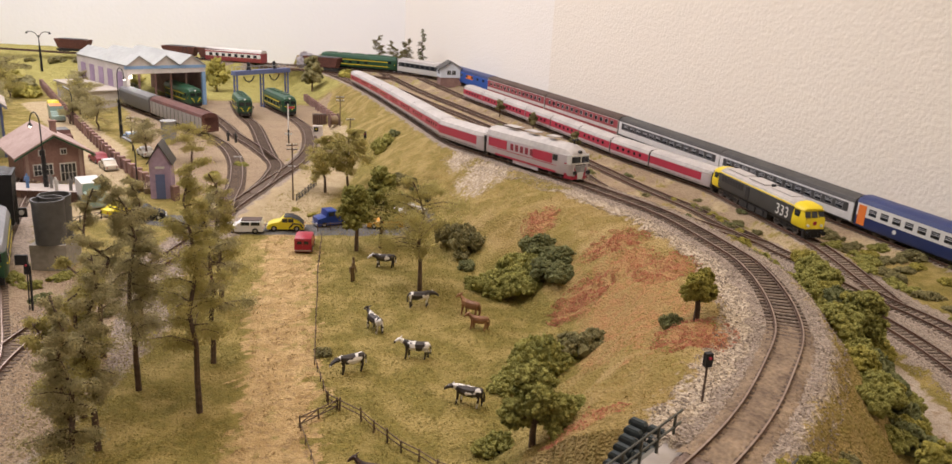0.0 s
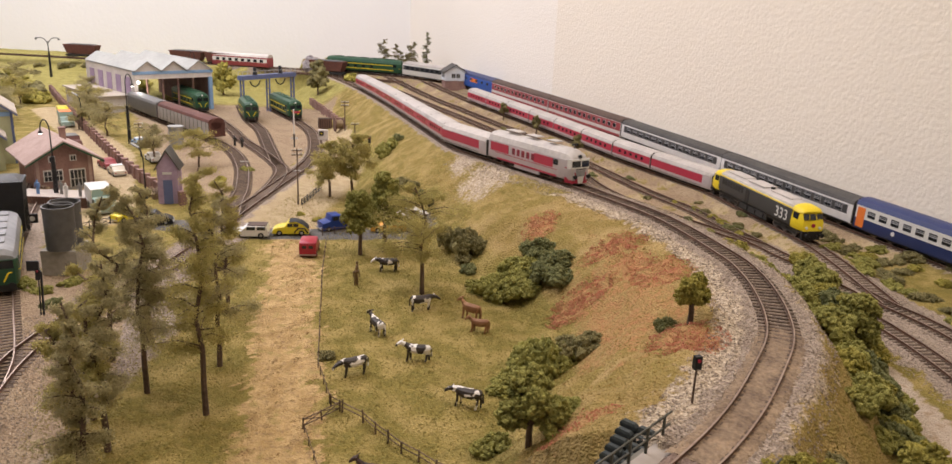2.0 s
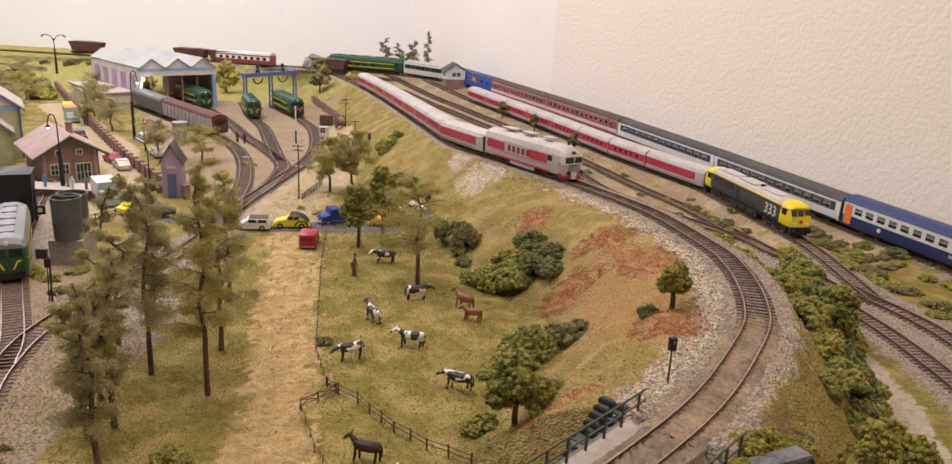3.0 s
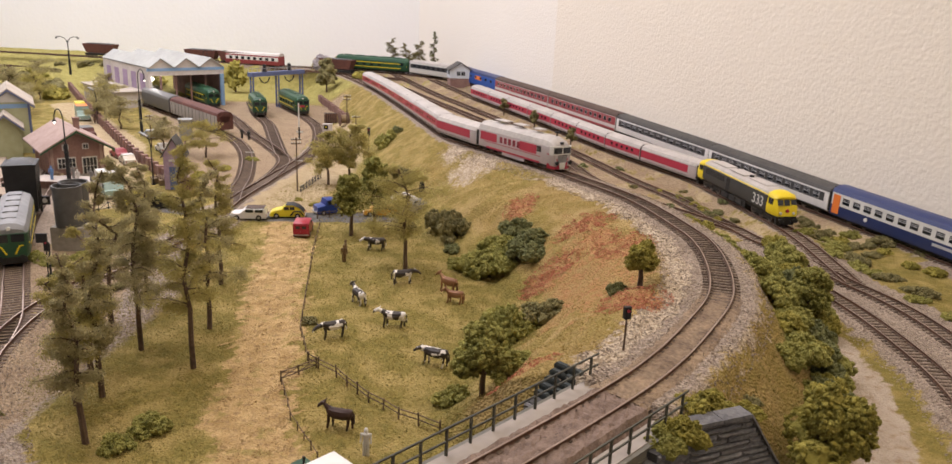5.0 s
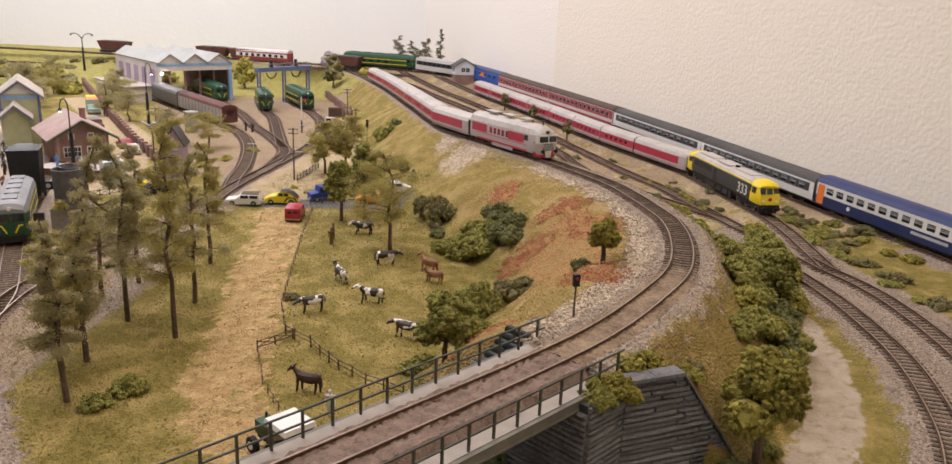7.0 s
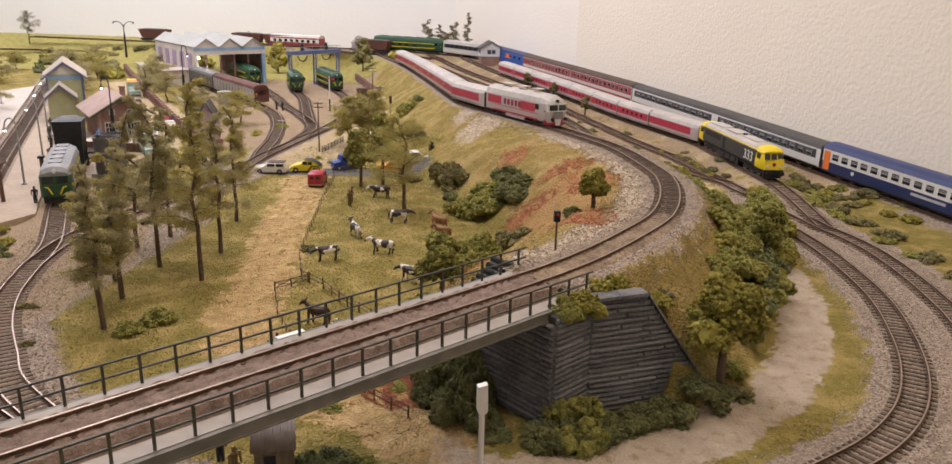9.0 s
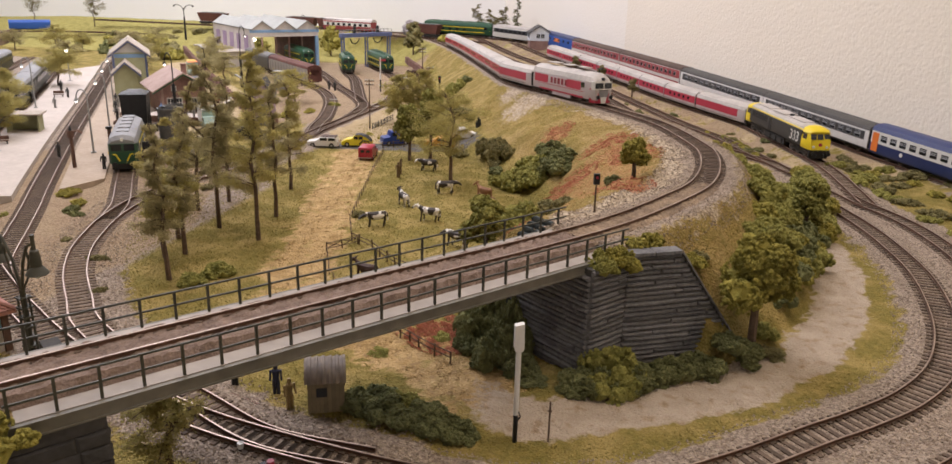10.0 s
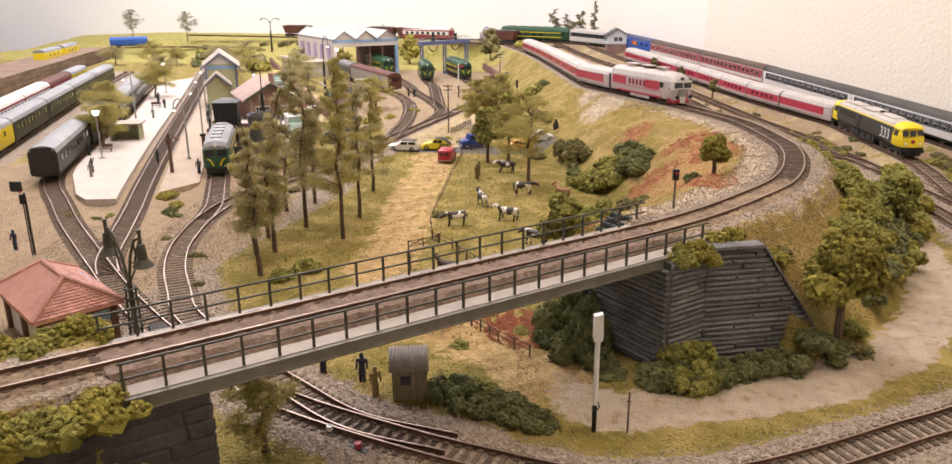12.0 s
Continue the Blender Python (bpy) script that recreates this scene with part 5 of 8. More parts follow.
def build_tank():
    ob = thing("water_tank", "two dark grey water tanks on a concrete plinth", "water tank", at=at(-408, 750, 0, 8))
    part("plinth", Shape().box(0, 6, 0, 35, 38, 27), CONCRETE, ob)
    for y in (-2, 15):
        s = Shape()
        n = 24
        ring = lambda r, z: [(r * math.cos(6.2832 * i / n), y + r * math.sin(6.2832 * i / n), z) for i in range(n)]
        s.loft([ring(14.5, 27), ring(15, 70), ring(15.6, 70), ring(15.6, 72.5), ring(14, 72.5), ring(13.6, 60)], caps=True)
        part("tank", s, TANKGREY, ob)
    return ob


build_tank()


def build_keeper_hut():
    ob = thing("keeper_hut", "small olive board hut with a curved corrugated roof", "hut", at=at(9, 208, 0, 22, 0.88))
    w, d = 23, 21
    part("body", Shape().box(w / 2, d / 2, 0, w, d, 25), HUTBOARD, ob)
    for face in range(2):
        for k in range(9):
            if face == 0:
                part("board", Shape().box(1.3 + k * 2.55, -0.25, 0, 2.1, 0.6, 25), HUTBOARD, ob)
            else:
                part("board", Shape().box(w + 0.25, 1.2 + k * 2.32, 0, 0.6, 1.9, 27), HUTBOARD, ob)
    arc = [(math.cos(a), math.sin(a)) for a in np.linspace(math.pi * 0.92, math.pi * 0.08, 15)]
    s = Shape()
    waves = [(-2 + k * 2.25 + e, 0.6 if k % 2 else 0.0) for k in range(12) for e in (0.2, 2.05)]
    s.loft([[(x, d / 2 + (15.5 + h) * c, 20 + (13.5 + h) * b) for c, b in arc] + [(x, d / 2 + 14.2 * c, 20 + 12.4 * b) for c, b in arc[::-1]] for x, h in waves])
    part("roof", s, CORRUGATED, ob, "weathered corrugated roof")
    part("gable", Shape().loft([[(x, d / 2 + 10.3 * c, 24 + 8.5 * max(0, b)) for c, b in arc] for x in (0.4, w - 0.4)]), HUTBOARD, ob)
    wn = part("window", Shape().box(9, -0.7, 12, 7, 0.8, 6.5), GLASS, ob)
    part("window_frame", Shape().box(9, -0.55, 11.2, 8.4, 0.7, 8), HUTBOARD, wn)
    part("window", Shape().box(w + 0.7, 11, 14, 0.8, 4, 5), GLASS, ob)
    return ob


HUTBOARD = material("olive_boards", (0.25, 0.20, 0.125), 0.85, (0.18, 0.145, 0.09), 250, jitter=0.15)
CORRUGATED = material("rusty_corrugated", (0.26, 0.21, 0.165), 0.6, (0.17, 0.135, 0.11), 200)
build_keeper_hut()

ROOFTILE = material("red_roof_tile", (0.46, 0.235, 0.19), 0.75, (0.35, 0.16, 0.13), 300, jitter=0.25)


def build_pavilion():
    """Low building with a hipped red tiled roof beside the bridge end."""
    ob = thing("tiled_pavilion", "low timber building with a hipped red tiled roof", "building", at=at(-254, 230, 0, 61))
    w, d, he, hr = 58, 92, 31, 49
    part("body", Shape().box(0, 0, 0, w - 14, d - 14, he), PLASTER, ob)
    for x in (-w / 2 + 6, w / 2 - 6):
        for y in (-d / 2 + 6, 0, d / 2 - 6):
            part("post", Shape().box(x, y, 0, 4, 4, he), WOODBROWN, ob)
    part("beam", Shape().box(0, -d / 2 + 6, he - 5, w - 10, 4, 5), WOODBROWN, ob)
    part("beam", Shape().box(w / 2 - 6, 0, he - 5, 4, d - 10, 5), WOODBROWN, ob)
    part("poster", Shape().box(w / 2 - 6.6, 8, 18, 1, 26, 18), LIGHTBLUE, ob, "light blue panel")
    part("poster", Shape().box(8, -d / 2 + 6.6, 18, 26, 1, 18), LIGHTBLUE, ob, "light blue panel")
    r = d / 2 - w / 2 * 0.8
    eaves = [(-w / 2, -d / 2), (w / 2, -d / 2), (w / 2, d / 2), (-w / 2, d / 2)]
    a, b = (0, -r), (0, r)
    faces = [(eaves[0], eaves[1], a, a), (eaves[1], eaves[2], b, a), (eaves[2], eaves[3], b, b), (eaves[3], eaves[0], a, b)]
    part("roof", Shape().add([(x, y, he) for x, y in eaves] + [(0, -r, hr), (0, r, hr)] + [(x, y, he - 2) for x, y in eaves], [(0, 1, 4), (1, 2, 5, 4), (2, 3, 5), (3, 0, 4, 5), (9, 8, 7, 6), (0, 6, 7, 1), (1, 7, 8, 2), (2, 8, 9, 3), (3, 9, 6, 0)]), ROOFTILE, ob, smooth=0)
    tile = {}
    rows = 12
    for f, (p0, p1, q1, q0) in enumerate(faces):
        for k in range(rows):
            t0, t1 = k / rows, (k + 1.15) / rows
            e0 = [np.array([p0[0] + (q0[0] - p0[0]) * t, p0[1] + (q0[1] - p0[1]) * t, he + (hr - he) * t]) for t in (t0, min(1, t1))]
            e1 = [np.array([p1[0] + (q1[0] - p1[0]) * t, p1[1] + (q1[1] - p1[1]) * t, he + (hr - he) * t]) for t in (t0, min(1, t1))]
            ln = np.linalg.norm(e1[0] - e0[0])
            n = int(ln / 4.6)
            for j in range(n):
                u0, u1 = (j + 0.06) / n, (j + 0.94) / n
                c = [e0[0] + (e1[0] - e0[0]) * u0, e0[0] + (e1[0] - e0[0]) * u1, e0[1] + (e1[1] - e0[1]) * u1, e0[1] + (e1[1] - e0[1]) * u0]
                up = np.array([0, 0, 1.0])
                s = Shape().add([c[0] + up * 1.1, c[1] + up * 1.1, c[2] + up * 0.3, c[3] + up * 0.3, c[0] - up * 0.1, c[1] - up * 0.1, c[2] - up * 0.6, c[3] - up * 0.6],
                                [(0, 1, 2, 3), (7, 6, 5, 4), (0, 4, 5, 1), (1, 5, 6, 2), (2, 6, 7, 3), (3, 7, 4, 0)])
                if f in (0, 1):
                    part("roof_tile", s, ROOFTILE, ob, smooth=0)
                else:
                    tile.setdefault(f, Shape()).loft([[tuple(v) for v in c], [tuple(v + up) for v in c]])
    for f in tile:
        part("roof_tiles", tile[f], ROOFTILE, ob, smooth=0)["kind"] = "stuff"
    for p, q in ((eaves[0], a), (eaves[1], a), (eaves[2], b), (eaves[3], b)):
        part("hip_tiles", Shape().cyl((p[0], p[1], he + 0.5), (q[0], q[1], hr + 0.5), 1.7, n=8), ROOFTILE, ob)
    part("ridge_tiles", Shape().cyl((0, -r, hr + 0.5), (0, r, hr + 0.5), 1.8, n=8), ROOFTILE, ob)
    return ob


build_pavilion()


# ---------------------------------------------------------------- platforms and walls
SANDYPLATFORM = material("sandy_platform", (0.42, 0.335, 0.26), 0.9, (0.33, 0.26, 0.195), 180, bump=0.3)


def platform(name, label, poly, h, mat):
    ob = thing(name, label, "platform", "platforms", "structure")
    part("slab", Shape().slab(poly, -4, h), mat, ob)
    return ob


def beside(line, y0, y1, off, step=40):
    """Points at an offset (left is positive) from a line, between two values of y."""
    a, b = (int(np.argmin(np.abs(line.p[:, 1] - v) + 1e6 * (line.p[:, 0] > -380))) for v in (y0, y1))
    return [(line.p[i, 0] - line.t[i, 1] * off, line.p[i, 1] + line.t[i, 0] * off) for i in np.linspace(a, b, max(3, int(abs(y1 - y0) / step))).astype(int)]


platform("platform", "pale station platform between two tracks", beside(PLATTRACK, 535, 1620, 22) + beside(LOOP, 1480, 590, 24) + [(-520, 530), (-490, 512)], 9, PLATFORM)
platform("platform", "sandy station platform beside the buildings", beside(LOCOTRACK, 640, 1000, 22) + [(-650, 1040), (-730, 1110), (-800, 1230), (-920, 1360)] + beside(PLATTRACK, 1330, 560, -20), 6, SANDYPLATFORM)


def coursed_wall(name, label, pts, h, thick, mat, piers=0, base=0.0, category="wall"):
    """A wall along a chain of points, with piers at a spacing."""
    ob = thing(name, label, category, kind="structure")
    for (ax, ay), (bx, by) in zip(pts, pts[1:]):
        ln = math.hypot(bx - ax, by - ay)
        yaw = math.degrees(math.atan2(by - ay, bx - ax))
        n = max(1, round(ln / (piers or ln)))
        for k in range(n):
            t = (k + 0.5) / n
            x, y = ax + (bx - ax) * t, ay + (by - ay) * t
            part("panel", Shape().box(x, y, base - 4, ln / n - 0.3, thick, h + 4, yaw), mat, ob)
            if piers:
                t = k / n
                part("pier", Shape().box(ax + (bx - ax) * t, ay + (by - ay) * t, base - 4, thick * 2.2, thick * 2.2, h + 7, yaw), mat, ob)
    return ob


coursed_wall("garden_wall", "pinkish brick wall with piers along the station road", [(-398, 1030), (-471, 1100), (-591, 1246), (-794, 1524), (-1000, 1810), (-1210, 2110)], 17, 4, BRICKPINK, 30)
coursed_wall("garden_wall", "pinkish brick wall with piers at the foot of the embankment", [(-322, 1725), (-400, 1900), (-485, 2090)], 18, 4, BRICKPINK, 30)
LEDGE = material("brown_stone_wall", (0.21, 0.145, 0.10), 0.9, (0.12, 0.08, 0.055), 150, bump=0.6, jitter=0.2)


def retaining_wall():
    ob = thing("retaining_wall", "long brown stone retaining wall behind the carriage sidings", "wall", kind="structure")
    p, q = Vector((-1230, 950)), Vector((-1840, 2100))
    d = (q - p)
    ln, yaw = d.length, math.degrees(math.atan2(d.y, d.x))
    r = random.Random(4)
    for row in range(7):
        x = 0.0
        while x < ln:
            w = r.uniform(70, 130)
            c = p + d * ((x + w / 2) / ln)
            part("course", Shape().box(c.x, c.y, -2 + row * 6.2, w - 0.8, 8 + r.uniform(-1, 1), 5.7, yaw), LEDGE, ob)
            x += w
    n = Vector((-d.y, d.x)).normalized() * 130
    part("terrace", Shape().slab([(p.x, p.y), (q.x, q.y), (q.x + n.x, q.y + n.y), (p.x + n.x, p.y + n.y)], -4, 41), LEDGE, ob)
    return ob


retaining_wall()

# ---------------------------------------------------------------- rolling stock of the yard and the station
def wagon(label, L, body, roof, H=44, bands=(), windows=None, category="railway wagon", group="", name="freight_wagon"):
    return car(name, label, L, 33, H, 8, body=body, roof=roof, bands=bands, windows=windows, category=category, group=group, wheels=(-9, 9), bogie_at=0.33, gangway="coach" in name)


def stand(ob, line, x, y, L, flip=False):
    m = line.pose_car(line.nearest(x, y), L)
    ob.matrix_basis = m @ pose(0, 0, 0, 0, 0, 180) if flip else m
    return ob


LIGHTGREY = paint("light_grey_paint", (0.40, 0.38, 0.36), 0.6)
MIDGREY = paint("mid_grey_paint", (0.15, 0.145, 0.14), 0.6)
rw = stand(wagon("light grey covered wagon with a rust brown roof", 262, LIGHTGREY, BROWN), SHEDTRACK, -604, 1572, 262)
for x in (-132, 132):
    part("end_panel", Shape().box(x, 0, 8, 2.2, 32.6, 27).cyl((x - 1.1, 0, 33), (x + 1.1, 0, 33), 11, n=18), BROWN, rw, "dark brown end")
for k in range(13):
    for y in (-16.7, 16.7):
        part("rib", Shape().box(-120 + k * 20, y, 9, 1.4, 0.8, 26), MIDGREY, rw)
stand(wagon("dark grey covered wagon", 190, MIDGREY, MIDGREY), SHEDTRACK, -768, 1745, 190)
stand(green_loco(180, "green diesel locomotive with yellow lines inside the shed"), SHEDTRACK2, -735, 1900, 180)
stand(green_loco(165, "green and yellow diesel locomotive under the gantry"), YARD, -480, 1850, 165)
sh = green_loco(110, "small dark green shunting locomotive")
stand(sh, GANTRYTRACK, -545, 1775, 110)
stand(green_loco(150, "green diesel railcar with a silver roof and yellow lines", SILVERROOF), LOCOTRACK, -457, 730, 150)
tender = thing("coal_tender", "black coal tender heaped at the dock", "railway wagon", at=LOCOTRACK.pose_car(LOCOTRACK.nearest(-518, 845), 60))
part("body", Shape().box(0, 0, 8, 34, 31, 56, top=1.14), BLACK, tender)
part("rim", Shape().box(0, 0, 64, 41, 37, 2.5), BLACK, tender)
part("coal", Shape().box(0, 0, 66.5, 34, 31, 4, top=0.6), COALGREY, tender)
for x in (-11, 0, 11):
    for y in (-16.6, 16.6):
        part("rib", Shape().box(x, y, 10, 1.6, 1.6, 54), BLACK, tender)
part("underframe", Shape().box(0, 0, 3, 34, 24, 5), UNDER, tender)

oldc = wagon("dark olive old passenger coach with a silver roof", 215, OLIVE, SILVERROOF, 45, windows=(9, 10, 9, 22, 0.9, None), category="railway coach", group="old coaches", name="passenger_coach")
s0 = LOOP.nearest(-598, 578) - 109
oldc.matrix_basis = LOOP.pose_car(s0, 215)
for k in (1, 2, 3):
    copy_thing(oldc, LOOP.pose_car(s0 - 221 * k, 215))
mail = wagon("yellow mail van with a silver roof", 160, YELLOW, SILVERROOF, 45, windows=(3, 9, 7, 24, 0.7, None), name="mail_van")
s0 = COACHTRACK2.nearest(-813, 754) - 82
mail.matrix_basis = COACHTRACK2.pose_car(s0, 160)
for k in range(4):
    copy_thing(oldc, COACHTRACK2.pose_car(s0 + 192 + 221 * k, 215))
cream = wagon("red railcar with a cream roof", 190, W_RED, PLASTER, 44, bands=((20, 31, OFFWHITE, 0.98),), windows=(8, 11, 8, 21, 0.9, None), name="railcar", category="railcar")
s0 = COACHTRACK3.nearest(-1000, 900)
cream.matrix_basis = COACHTRACK3.pose_car(s0, 190)
copy_thing(cream, COACHTRACK3.pose_car(s0 + 196, 190))
b1 = wagon("plain maroon old passenger coach", 190, W_RED, BROWN, 44, windows=(8, 11, 8, 21, 0.9, None), name="passenger_coach", category="railway coach")
b1.matrix_basis = COACHTRACK3.pose_car(s0 + 392, 190)
copy_thing(mail, COACHTRACK3.pose_car(s0 + 575, 160))
UP_WEST = Line([(x, y, 24) for x, y in [(-1280, 900), (-1500, 1310), (-1700, 1700), (-1900, 2060), (-2000, 2230), (-1850, 2380), (-1500, 2440), (-1000, 2470)]])
track("railway_track", "track on the terrace and along the far edge", UP_WEST)
copy_thing(mail, UP_WEST.pose_car(UP_WEST.nearest(-1800, 1880), 160))
copy_thing(mail, UP_WEST.pose_car(UP_WEST.nearest(-1705, 1710), 160))
bw = wagon("bright blue covered wagon", 130, BLUE, BLUE, 38)
bw.matrix_basis = UP_WEST.pose_car(UP_WEST.nearest(-1940, 2330), 130)
ow = thing("open_wagon", "rust brown open hopper wagon", "railway wagon", "hopper wagons")
part("body", Shape().loft([[(-46, -12, 12), (46, -12, 12), (46, 12, 12), (-46, 12, 12)], [(-56, -16, 40), (56, -16, 40), (56, 16, 40), (-56, 16, 40)]]), BROWN, ow)
part("load", Shape().box(0, 0, 38, 100, 28, 4, top=0.8), COALGREY, ow)
part("underframe", Shape().box(0, 0, 4, 104, 22, 6), UNDER, ow)
for x in (-34, 34):
    bogie(ow, x, wheels=(-8, 8))
FARBACK = Line([(x, y, 62) for x, y in [(-250, 2190), (-330, 2225), (-430, 2270), (-560, 2310), (-760, 2370), (-1000, 2420), (-1400, 2470), (-1800, 2500)]])
track("railway_track", "track along the far edge", FARBACK)
s0 = FARBACK.nearest(-480, 2287)
ow.matrix_basis = FARBACK.pose_car(s0, 112)
for k in (3, 4, 7):
    copy_thing(ow, FARBACK.pose_car(s0 + 120 * k, 112))
for x, y in ((-760, 2370),):
    copy_thing(cream, FARBACK.pose_car(FARBACK.nearest(x, y), 190))


# ---------------------------------------------------------------- plants
def leaf_material(name, c1, c2, trans=0.0):
    m = bpy.data.materials.new(name)
    m.use_nodes = True
    nt = m.node_tree
    b = nt.nodes["Principled BSDF"]
    b.inputs["Roughness"].default_value, b.inputs["Specular IOR Level"].default_value = 0.9, 0.15
    geo, ramp, noise_n, mix = [nt.nodes.new("ShaderNode" + k) for k in ("NewGeometry", "MapRange", "TexNoise", "Mix")]
    noise_n.inputs["Scale"].default_value = 90
    nt.links.new(geo.outputs["Position"], noise_n.inputs["Vector"])
    add = nt.nodes.new("ShaderNodeMath")
    add.operation = "ADD"
    half = nt.nodes.new("ShaderNodeMath")
    half.operation, half.inputs[1].default_value = "MULTIPLY", 0.4
    nt.links.new(geo.outputs["Random Per Island"], half.inputs[0])
    nt.links.new(half.outputs[0], add.inputs[0])
    nt.links.new(noise_n.outputs["Fac"], add.inputs[1])
    ramp.inputs["From Min"].default_value, ramp.inputs["From Max"].default_value = 0.38, 1.02
    nt.links.new(add.outputs[0], ramp.inputs["Value"])
    mix.data_type = "RGBA"
    mix.inputs[6].default_value, mix.inputs[7].default_value = (*c1, 1), (*c2, 1)
    nt.links.new(ramp.outputs[0], mix.inputs[0])
    nt.links.new(mix.outputs[2], b.inputs["Base Color"])
    if trans:
        thin, both = nt.nodes.new("ShaderNodeBsdfTranslucent"), nt.nodes.new("ShaderNodeMixShader")
        nt.links.new(mix.outputs[2], thin.inputs["Color"])
        both.inputs[0].default_value = trans
        nt.links.new(b.outputs[0], both.inputs[1])
        nt.links.new(thin.outputs[0], both.inputs[2])
        nt.links.new(both.outputs[0], nt.nodes["Material Output"].inputs["Surface"])
    fine, bp = nt.nodes.new("ShaderNodeTexNoise"), nt.nodes.new("ShaderNodeBump")
    fine.inputs["Scale"].default_value, bp.inputs["Distance"].default_value = 1500, 0.0012
    nt.links.new(geo.outputs["Position"], fine.inputs["Vector"])
    nt.links.new(fine.outputs["Fac"], bp.inputs["Height"])
    nt.links.new(bp.outputs[0], b.inputs["Normal"])
    return m


FOAM = leaf_material("mid_green_foam", (0.145, 0.142, 0.036), (0.37, 0.345, 0.10))
FOAM_DARK = leaf_material("dark_green_foam", (0.082, 0.088, 0.036), (0.215, 0.218, 0.092))
FOAM_YELLOW = leaf_material("yellow_green_foam", (0.16, 0.142, 0.03), (0.40, 0.345, 0.08))
FOAM_GREY = leaf_material("grey_green_flock", (0.105, 0.095, 0.042), (0.28, 0.245, 0.11))
NEEDLE = leaf_material("olive_flock", (0.325, 0.29, 0.145), (0.54, 0.47, 0.245), 0.5)
NEEDLE_GREEN = leaf_material("light_olive_flock", (0.38, 0.33, 0.115), (0.57, 0.495, 0.19), 0.55)
RUST = leaf_material("rust_red_flock", (0.40, 0.14, 0.085), (0.60, 0.265, 0.17), 0.4)
STRAWTUFT = leaf_material("straw_tufts", (0.26, 0.178, 0.055), (0.45, 0.32, 0.12), 0.5)
GRASSTUFT = leaf_material("olive_grass_tufts", (0.20, 0.165, 0.05), (0.36, 0.295, 0.105), 0.5)

G = (1 + 5 ** 0.5) / 2
ICO_V = np.array([(-1, G, 0), (1, G, 0), (-1, -G, 0), (1, -G, 0), (0, -1, G), (0, 1, G), (0, -1, -G), (0, 1, -G), (G, 0, -1), (G, 0, 1), (-G, 0, -1), (-G, 0, 1)]) / (1 + G * G) ** 0.5
ICO_F = np.array([(0, 11, 5), (0, 5, 1), (0, 1, 7), (0, 7, 10), (0, 10, 11), (1, 5, 9), (5, 11, 4), (11, 10, 2), (10, 7, 6), (7, 1, 8), (3, 9, 4), (3, 4, 2), (3, 2, 6), (3, 6, 8), (3, 8, 9), (4, 9, 5), (2, 4, 11), (6, 2, 10), (8, 6, 7), (9, 8, 1)])


def clumps(centres, radii, rng, rough=0.35):
    """Many ragged little lumps at once."""
    n = len(centres)
    v = ICO_V[None] * (1 + rng.uniform(-rough, rough, (n, 12, 1)))
    a = rng.uniform(0, 6.28, n)
    c, s = np.cos(a)[:, None], np.sin(a)[:, None]
    v = np.stack([v[..., 0] * c - v[..., 1] * s, v[..., 0] * s + v[..., 1] * c, v[..., 2]], axis=-1)
    v = v * np.asarray(radii)[:, None, None] + np.asarray(centres)[:, None, :]
    f = (ICO_F[None] + np.arange(n)[:, None, None] * 12).reshape(-1, 3)
    sh = Shape()
    sh.v, sh.n, sh.f = [v.reshape(-1, 3)], n * 12, [tuple(q) for q in f.tolist()]
    return sh


def flecks(centres, size, rng, tall=1.0, normals=None, loose=0.55):
    """Small leaf blades, each four-cornered; with normals they lie roughly on the surface that these give."""
    n = len(centres)
    d = rng.normal(size=(n, 3))
    d /= np.linalg.norm(d, axis=1)[:, None]
    if normals is None:
        e = np.cross(d, rng.normal(size=(n, 3)))
    else:
        up = normals / (np.linalg.norm(normals, axis=1)[:, None] + 1e-9) + rng.normal(size=(n, 3)) * loose
        d = np.cross(up, d)
        d /= np.linalg.norm(d, axis=1)[:, None]
        e = np.cross(up, d)
    e /= np.linalg.norm(e, axis=1)[:, None]
    k = (size * rng.uniform(0.5, 1.3, n))[:, None]
    p = np.asarray(centres)
    v = np.stack([p - d * k * tall, p + e * k * 0.5, p + d * k * tall, p - e * k * 0.5], axis=1)
    sh = Shape()
    sh.v, sh.n = [v.reshape(-1, 3)], n * 4
    sh.f = [(4 * i, 4 * i + 1, 4 * i + 2, 4 * i + 3) for i in range(n)]
    return sh


def joined(*shapes):
    out = Shape()
    for sh in shapes:
        out.f += [tuple(i + out.n for i in f) for f in sh.f]
        out.v += sh.v
        out.n += sh.n
    return out


def lobes(rng, n, rx, ry, rz):
    """Overlapping round masses that make up a crown."""
    out = []
    for i in range(n):
        a, u = 2.4 * i + rng.uniform(-1.1, 1.1), math.sqrt(rng.uniform(0, 1))
        out.append((0.82 * u * math.cos(a) * rx, 0.74 * u * math.sin(a) * ry, (0.72 - 0.45 * u * u + rng.uniform(-0.24, 0.2)) * rz, rng.uniform(0.2, 0.4)))
    return out


